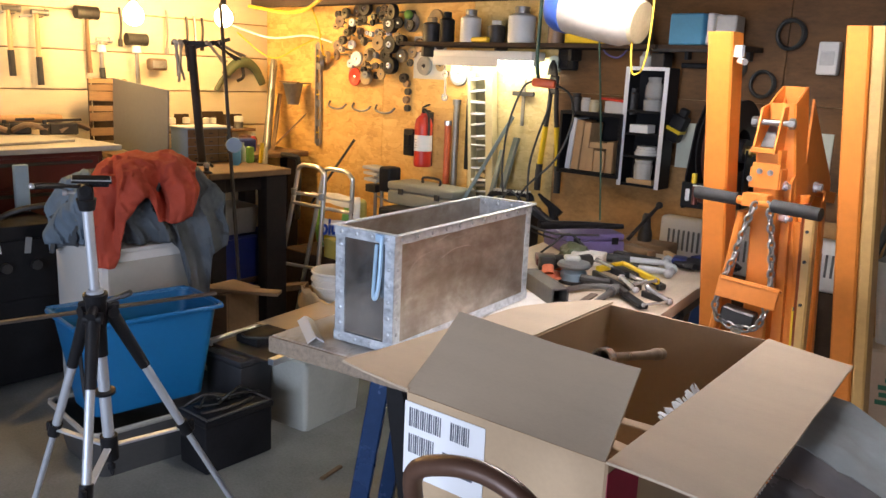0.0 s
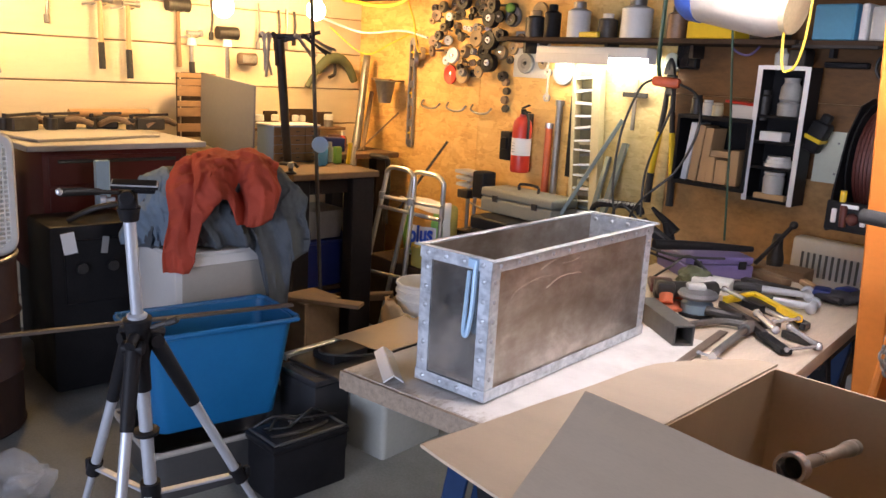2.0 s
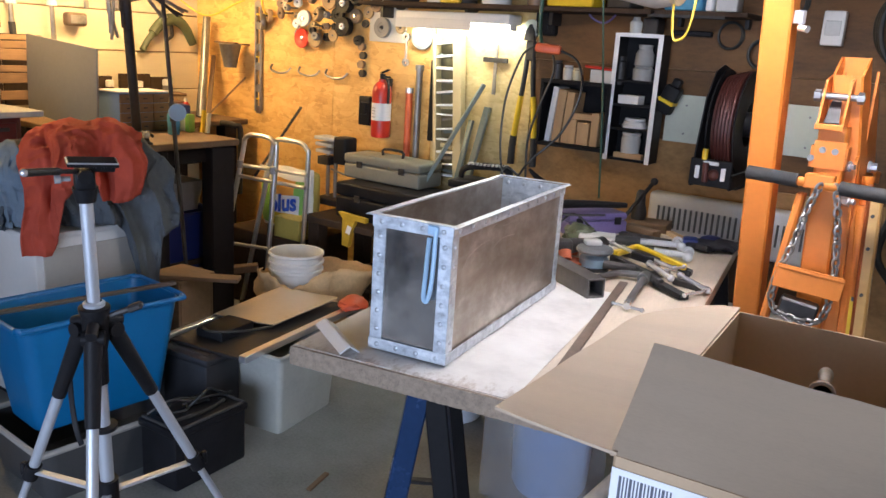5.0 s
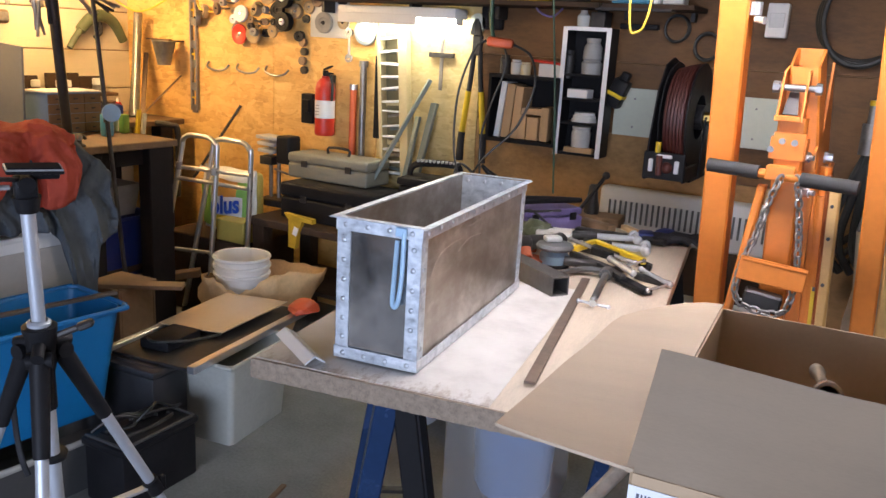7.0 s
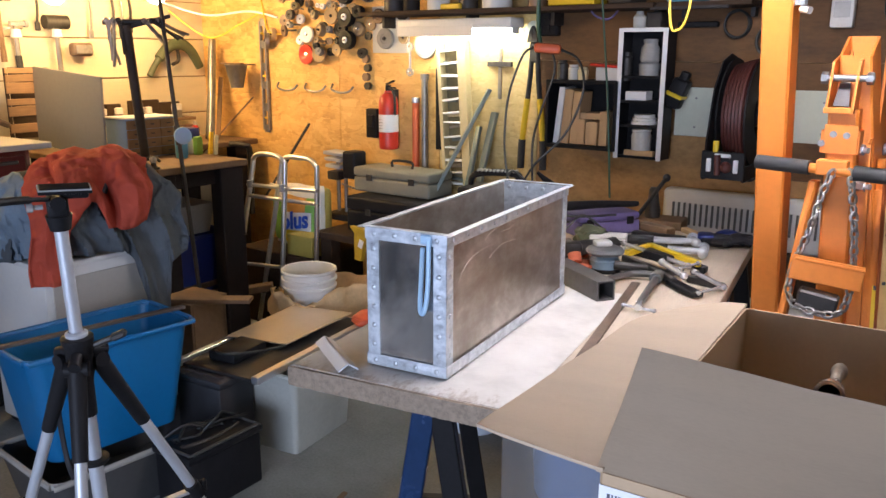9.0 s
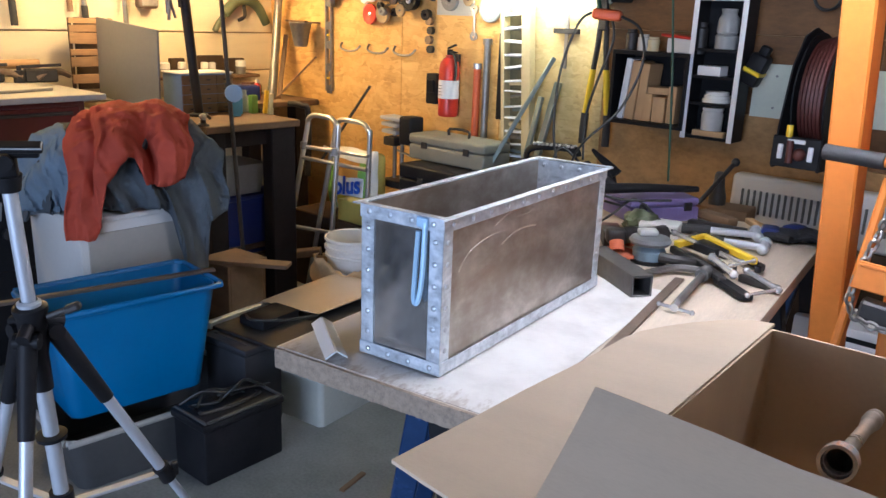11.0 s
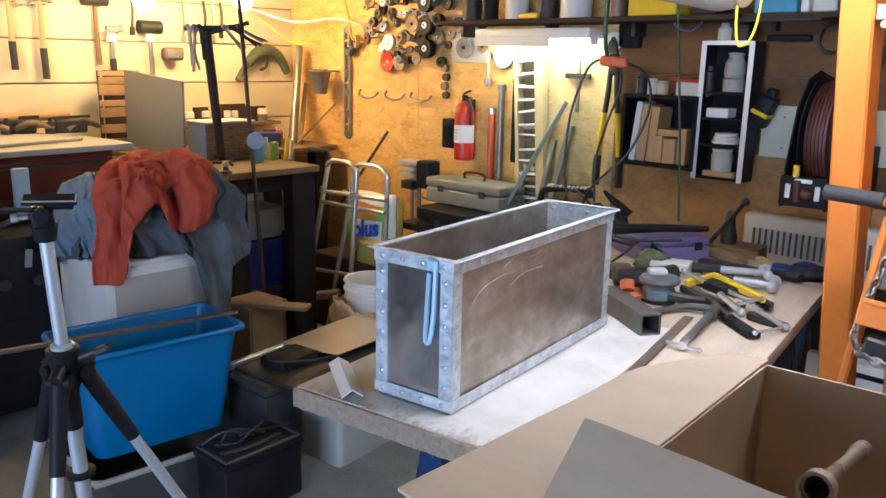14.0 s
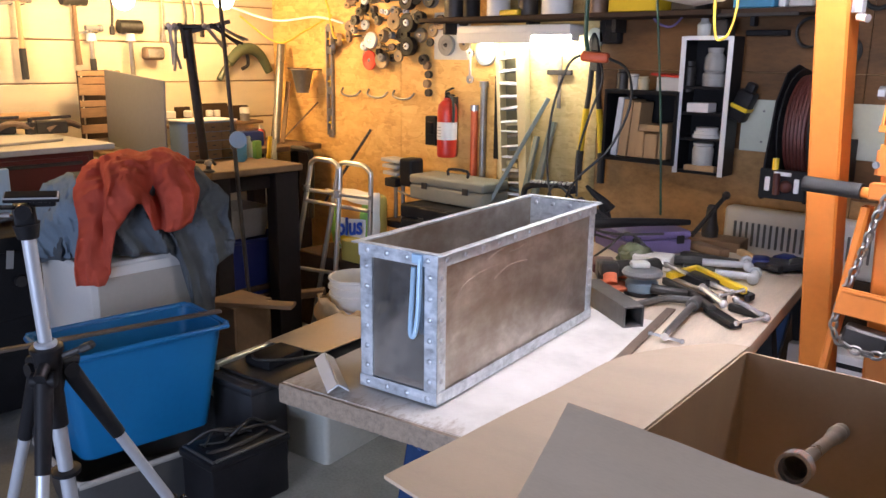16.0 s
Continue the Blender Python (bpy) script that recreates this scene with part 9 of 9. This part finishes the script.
cyl(bm, (0, 0, 0.16), (0, 0, 0.28), 0.032, seg=16)
cyl(bm, (0, 0, 0.28), (0, 0, 0.35), 0.018, seg=12)
part("body", bm, M_STEEL, t)
bm = B()
cyl(bm, (0, 0, 0.35), (0, 0, 0.37), 0.02, seg=12)
part("collar", bm, M_YELLOW, t)
for k in range(4):
    bm = B()
    pipe(bm, [(0.01 * k, 0, 0.16), (-0.05 + 0.03 * k, -0.02, 0.0), (-0.09 + 0.05 * k, -0.03, -0.2), (-0.02 + 0.04 * k, 0.0, -0.32)], 0.016, 8, 5)
    part("hose", bm, M_CABLE, t)
part("hook", boxes(((0, 0.09, 0.36), (0.02, 0.2, 0.012))), M_STEEL, t)
bm = B()
shell(bm, (0.4, 0.36), (0.46, 0.42), 0.3, 0.006, 0.03)
solid("grey_tote", bm, M_GREYP, "grey plastic tote on a stack beside the hoist", "tote", m=pose(0.16, 3.1, 0.745))
bm = B()
box(bm, (0, 0, 0.371), (0.48, 0.46, 0.742), bev=0.006)
lowc = solid("brown_carton", bm, M_KRAFT, "brown cardboard carton with green printing", "cardboard box", m=pose(0.18, 3.08, 0))
for k, (z, w) in enumerate(((0.7, 0.06), (0.672, 0.09), (0.644, 0.08), (0.616, 0.11), (0.588, 0.09), (0.56, 0.1))):
    part("printed_bar", boxes(((-0.1 - 0.004 * k, -0.2315, z), (w, 0.002, 0.017), (0, -6, 0))), M_GREENP, lowc, "green printed bar")

# ---- west wall tools ----
WX = X0 + 0.012


def wall_hammer(y, z, ln, mm, head, label, mallet=False):
    t = thing("hammer", pose(WX, y, z, 0, 0, 0), label, "hammer", group="tools hung on the white boards")
    bm = B()
    pipe(bm, [(0.03, 0, 0.02), (0.03, 0.0, -ln * 0.5), (0.03, 0.004, -ln)], lambda s: 0.012 + 0.005 * s, 10, 4)
    h = part("handle", bm, mm, t)
    if not mallet:
        bm = B()
        pipe(bm, [(0.03, 0, -ln * 0.58), (0.03, 0.004, -ln * 1.0)], 0.019, 10, 2)
        part("grip", bm, M_RUBBER, h)
    bm = B()
    if mallet:
        cyl(bm, (0.03, -0.07, 0.04), (0.03, 0.07, 0.04), 0.04, seg=18)
    else:
        cyl(bm, (0.03, -0.03, 0.03), (0.03, 0.055, 0.03), 0.015, seg=14)
        cyl(bm, (0.03, 0.05, 0.03), (0.03, 0.07, 0.03), 0.02, seg=14)
        sheet(bm, [(0.02, -0.03, 0.015), (0.04, -0.03, 0.015), (0.036, -0.1, 0.0), (0.024, -0.1, 0.0)], 0.012)
    part("head", bm, head, t)
    if ln < 0.3:
        bm = B()
        cyl(bm, (0.03, 0, -0.045), (0.03, 0, 0.0), 0.03, 0.024, seg=16)
        part("collar", bm, M_PAPER, t, "bright white collar under the head")
    for y in (-0.03, 0.03):
        bm = B()
        cyl(bm, (-0.01, y, 0.0), (0.05, y, 0.004), 0.004, seg=6)
        part("nail", bm, M_STEEL, t)
    return t


wall_hammer(1.735, 1.86, 0.36, M_WOOD, M_STEEL, "claw hammer hung on nails")
wall_hammer(1.895, 1.85, 0.4, M_WOOD, M_STEEL, "claw hammer with a dark grip hung on nails")
wall_hammer(2.2, 1.86, 0.33, M_OLDWOOD, M_DARKSTEEL, "wooden mallet with a dark head hung on nails", True)
wall_hammer(2.285, 1.71, 0.25, M_STEEL, M_CHROME, "small hammer with a bright head hung on nails")
wall_hammer(2.525, 1.715, 0.29, M_STEEL, M_DARKSTEEL, "rubber mallet hung on nails", True)
t = thing("adjustable_wrench", pose(WX + 0.03, 1.16, 1.54), "large bright adjustable wrench hung on the white boards", "wrench")
bm = B()
bar(bm, (0, 0, 0.0), (0, -0.01, 0.36), 0.035, 0.014, bev=0.004)
lathe(bm, [(0.012, -0.007), (0.028, -0.007), (0.028, 0.007), (0.012, 0.007)], 16, Matrix.Translation((0, -0.01, 0.37)) @ pose(0, 0, 0, 0, 90), close=True)
part("shank", bm, M_CHROME, t)
bm = B()
box(bm, (0, 0, -0.01), (0.018, 0.075, 0.06), bev=0.012, seg=2)
box(bm, (0, 0.028, -0.055), (0.016, 0.022, 0.06), (15, 0, 0), bev=0.005)
box(bm, (0, -0.028, -0.05), (0.016, 0.022, 0.05), (-15, 0, 0), bev=0.005)
part("jaw", bm, M_CHROME, t)
solid("card_box", boxes(((0, 0, 0), (0.06, 0.2, 0.16)), bev=0.004), M_KRAFT, "small brown card pinned box on the white boards", "box", m=pose(WX + 0.04, 0.99, 1.58))
t = thing("flood_lamp", pose(WX + 0.05, 2.655, 1.6), "small brown clamp lamp head hung on the white boards", "lamp")
part("body", boxes(((0, 0, 0), (0.07, 0.13, 0.08)), bev=0.02, seg=3), M_RUSTBAR, t)
part("face", boxes(((0.037, 0, 0), (0.006, 0.1, 0.05)), bev=0.002), M_STEEL, t)
for k, (y, z, ln) in enumerate(((2.9, 1.93, 0.2), (2.96, 1.94, 0.22), (3.02, 1.93, 0.18), (2.75, 1.96, 0.25), (2.42, 1.95, 0.2), (1.45, 1.98, 0.2))):
    bm = B()
    pipe(bm, [(0.02, 0, 0), (0.025, 0.008, -ln * 0.5), (0.02, 0, -ln)], 0.008, 8, 3)
    box(bm, (0.02, 0, -ln - 0.02), (0.014, 0.03, 0.05), bev=0.004)
    solid("hanging_tool", bm, M_STEEL if k % 2 else M_DARKSTEEL, "thin steel hand tool hung on the white boards", "tool", m=pose(WX, y, z), group="tools hung on the white boards")
# green sprayer
t = thing("green_sprayer", pose(WX + 0.05, 3.31, 1.565), "dull green hose sprayer gun hung on the wall", "sprayer")
bm = B()
pipe(bm, [(0, -0.12, -0.02), (0, -0.03, 0.06), (0.01, 0.06, 0.07), (0, 0.14, 0.02), (0, 0.2, -0.08)], lambda s: 0.04 - 0.02 * abs(s - 0.4), 12, 6)
part("body", bm, M_GREEN, t)
bm = B()
pipe(bm, [(0, -0.1, 0.0), (0, -0.16, -0.07), (0, -0.2, -0.13)], 0.02, 10, 4)
part("grip", bm, M_GREEN, t)
bm = B()
pipe(bm, [(0, 0.02, 0.06), (0, 0.03, -0.03), (0, -0.02, -0.06)], 0.012, 8, 4)
part("trigger", bm, M_DARKSTEEL, t)
# ---- hanging cords and the big jug ----
bm = B()
pipe(bm, [(-3.0, 2.9, 2.12), (-3.4, 3.1, 2.02), (-3.9, 3.3, 1.98), (-4.4, 3.3, 2.03)], 0.012, 8, 8)
solid("yellow_cable", bm, M_YCORD, "yellow extension cable slung under the ceiling", "cable")
bm = B()
pipe(bm, [(-4.0, 3.5, 2.12), (-3.9, 3.52, 1.9), (-3.88, 3.55, 1.72), (-3.75, 3.56, 1.7)], 0.007, 8, 8)
pipe(bm, [(-4.55, 3.3, 1.85), (-4.35, 3.45, 1.68), (-4.1, 3.5, 1.76), (-3.9, 3.55, 1.85)], 0.006, 8, 8)
solid("orange_cable", bm, M_YCORD, "thin orange cable looped on the wall", "cable")
bm = B()
pipe(bm, [(-4.5, 3.2, 1.9), (-4.3, 3.4, 1.82), (-4.0, 3.5, 1.84), (-3.8, 3.56, 1.8)], 0.007, 8, 8)
solid("white_cable", bm, M_PAPER, "thin white cable looped in the corner", "cable")
t = thing("cord_tap", pose(-1.33, 2.6, 1.6), "orange outlet tap hanging on a dark green cord", "extension cord")
bm = B()
box(bm, (0, 0, 0.005), (0.1, 0.045, 0.036), (0, 4, 20), bev=0.012, seg=2)
part("tap", bm, mat("orange_plastic", (0.7, 0.12, 0.03), 0.45), t, "orange plastic tap")
bm = B()
pipe(bm, [(-0.03, 0.0, 0.02), (-0.05, 0.01, 0.1), (-0.04, 0.0, 0.3), (-0.03, 0.0, 0.55)], 0.008, 8, 6)
part("cord", bm, M_GREENCORD, t, "dark green cord")
for pts in ([(-0.05, -0.02, 0.01), (-0.1, -0.02, -0.03), (-0.14, -0.05, -0.2), (-0.11, -0.1, -0.42), (-0.02, -0.13, -0.6), (0.03, -0.1, -0.68)],
            [(0.05, 0.01, 0.0), (0.12, 0.02, -0.04), (0.15, 0.0, -0.15), (0.1, -0.03, -0.3), (0.0, -0.08, -0.42), (-0.06, -0.05, -0.52), (-0.04, 0.03, -0.62), (0.1, 0.1, -0.66)],
            [(0.0, 0.03, 0.0), (0.02, 0.02, -0.08), (-0.03, 0.02, -0.22), (-0.07, 0.03, -0.35), (-0.06, 0.02, -0.5)]):
    bm = B()
    pipe(bm, pts, 0.0046, 8, 8)
    part("cable", bm, M_CABLE, t, "black cable hanging from the tap")
bm = B()
pipe(bm, [(-1.28, 2.86, 2.14), (-1.25, 2.87, 1.8), (-1.21, 2.88, 1.4), (-1.19, 2.9, 1.02)], 0.0045, 8, 6)
solid("extension_cable", bm, M_GREENCORD, "dark green cable hanging from the ceiling", "cable")
t = thing("water_jug", pose(-0.89, 2.25, 1.85, 0, 101, 0) @ Matrix.Scale(0.75, 4), "large milky plastic jug hung under the ceiling", "jug")
bm = B()
lathe(bm, [(0, -0.22), (0.1, -0.21), (0.115, -0.18), (0.12, 0.1), (0.118, 0.15), (0.1, 0.2), (0.09, 0.22), (0, 0.22)], 28)
part("body", bm, M_JUG, t)
bm = B()
lathe(bm, [(0, -0.225), (0.105, -0.222), (0.12, -0.19), (0.12, -0.14), (0, -0.14)], 28)
part("end", bm, mat("blue_jug_end", (0.05, 0.12, 0.45), 0.4), t, "blue end")
bm = B()
lathe(bm, [(0, 0.15), (0.088, 0.16), (0.095, 0.2), (0.09, 0.235), (0, 0.24)], 28)
part("cap", bm, mat("cream_cap", (0.62, 0.5, 0.3), 0.6), t, "cream cap")
for dx in (-0.12, 0.08):
    bm = B()
    pipe(bm, [(-0.115, 0, dx), (-0.16, 0.0, dx), (-0.42, 0.0, dx)], 0.004, 6, 3)
    part("strap", bm, M_YCORD, t)
bm = B()
pipe(bm, [(-0.668, 2.22, 2.14), (-0.664, 2.22, 1.87), (-0.676, 2.225, 1.71), (-0.705, 2.23, 1.655), (-0.734, 2.23, 1.71), (-0.74, 2.23, 2.14)], 0.0036, 8, 6)
solid("yellow_loop", bm, M_YCORD, "yellow cord loop hanging from the ceiling", "cord")
bm = B()
pipe(bm, [(-1.6, 3.46, 1.83), (-1.575, 3.47, 1.765), (-1.51, 3.48, 1.74), (-1.455, 3.47, 1.775), (-1.43, 3.46, 1.83)], 0.005, 8, 6)
solid("violet_cable", bm, M_PURPLE, "violet cable loop hanging under the shelf", "cable")

pale = boxes(((-2.9, WY - 0.004, 1.715), (0.27, 0.008, 0.26)), bev=0.001)
solid("pale_backing_board", pale, M_PALEP, "small pale grey board fixed to the wall beside the light", "board")
wheel(pose(-2.975, WY - 0.012, 1.79, *ROT), 0.042, 0.02, M_RUSTBAR, M_TAN, "small rusty wheel hung on a pale board")
wheel(pose(-2.8, WY - 0.012, 1.8, *ROT), 0.038, 0.02, M_DARKSTEEL, M_PAPER, "small dark wheel with a white centre on a pale board")
wheel(pose(-2.85, WY, 1.95, *ROT), 0.056, 0.022, M_TAN, M_DARKSTEEL, "tan fibre wheel fixed above the pale board")
t = wheel(pose(-3.06, WY, 1.93, *ROT), 0.06, 0.025, M_STONE, M_DARKSTEEL, "grey wheel with a lime green cap hung on the wall")
bm = B()
ball(bm, (0, 0.045, 0.045), 0.035, (1, 0.8, 0.6))
part("cap", bm, M_LIME, t, "lime green plastic cap")
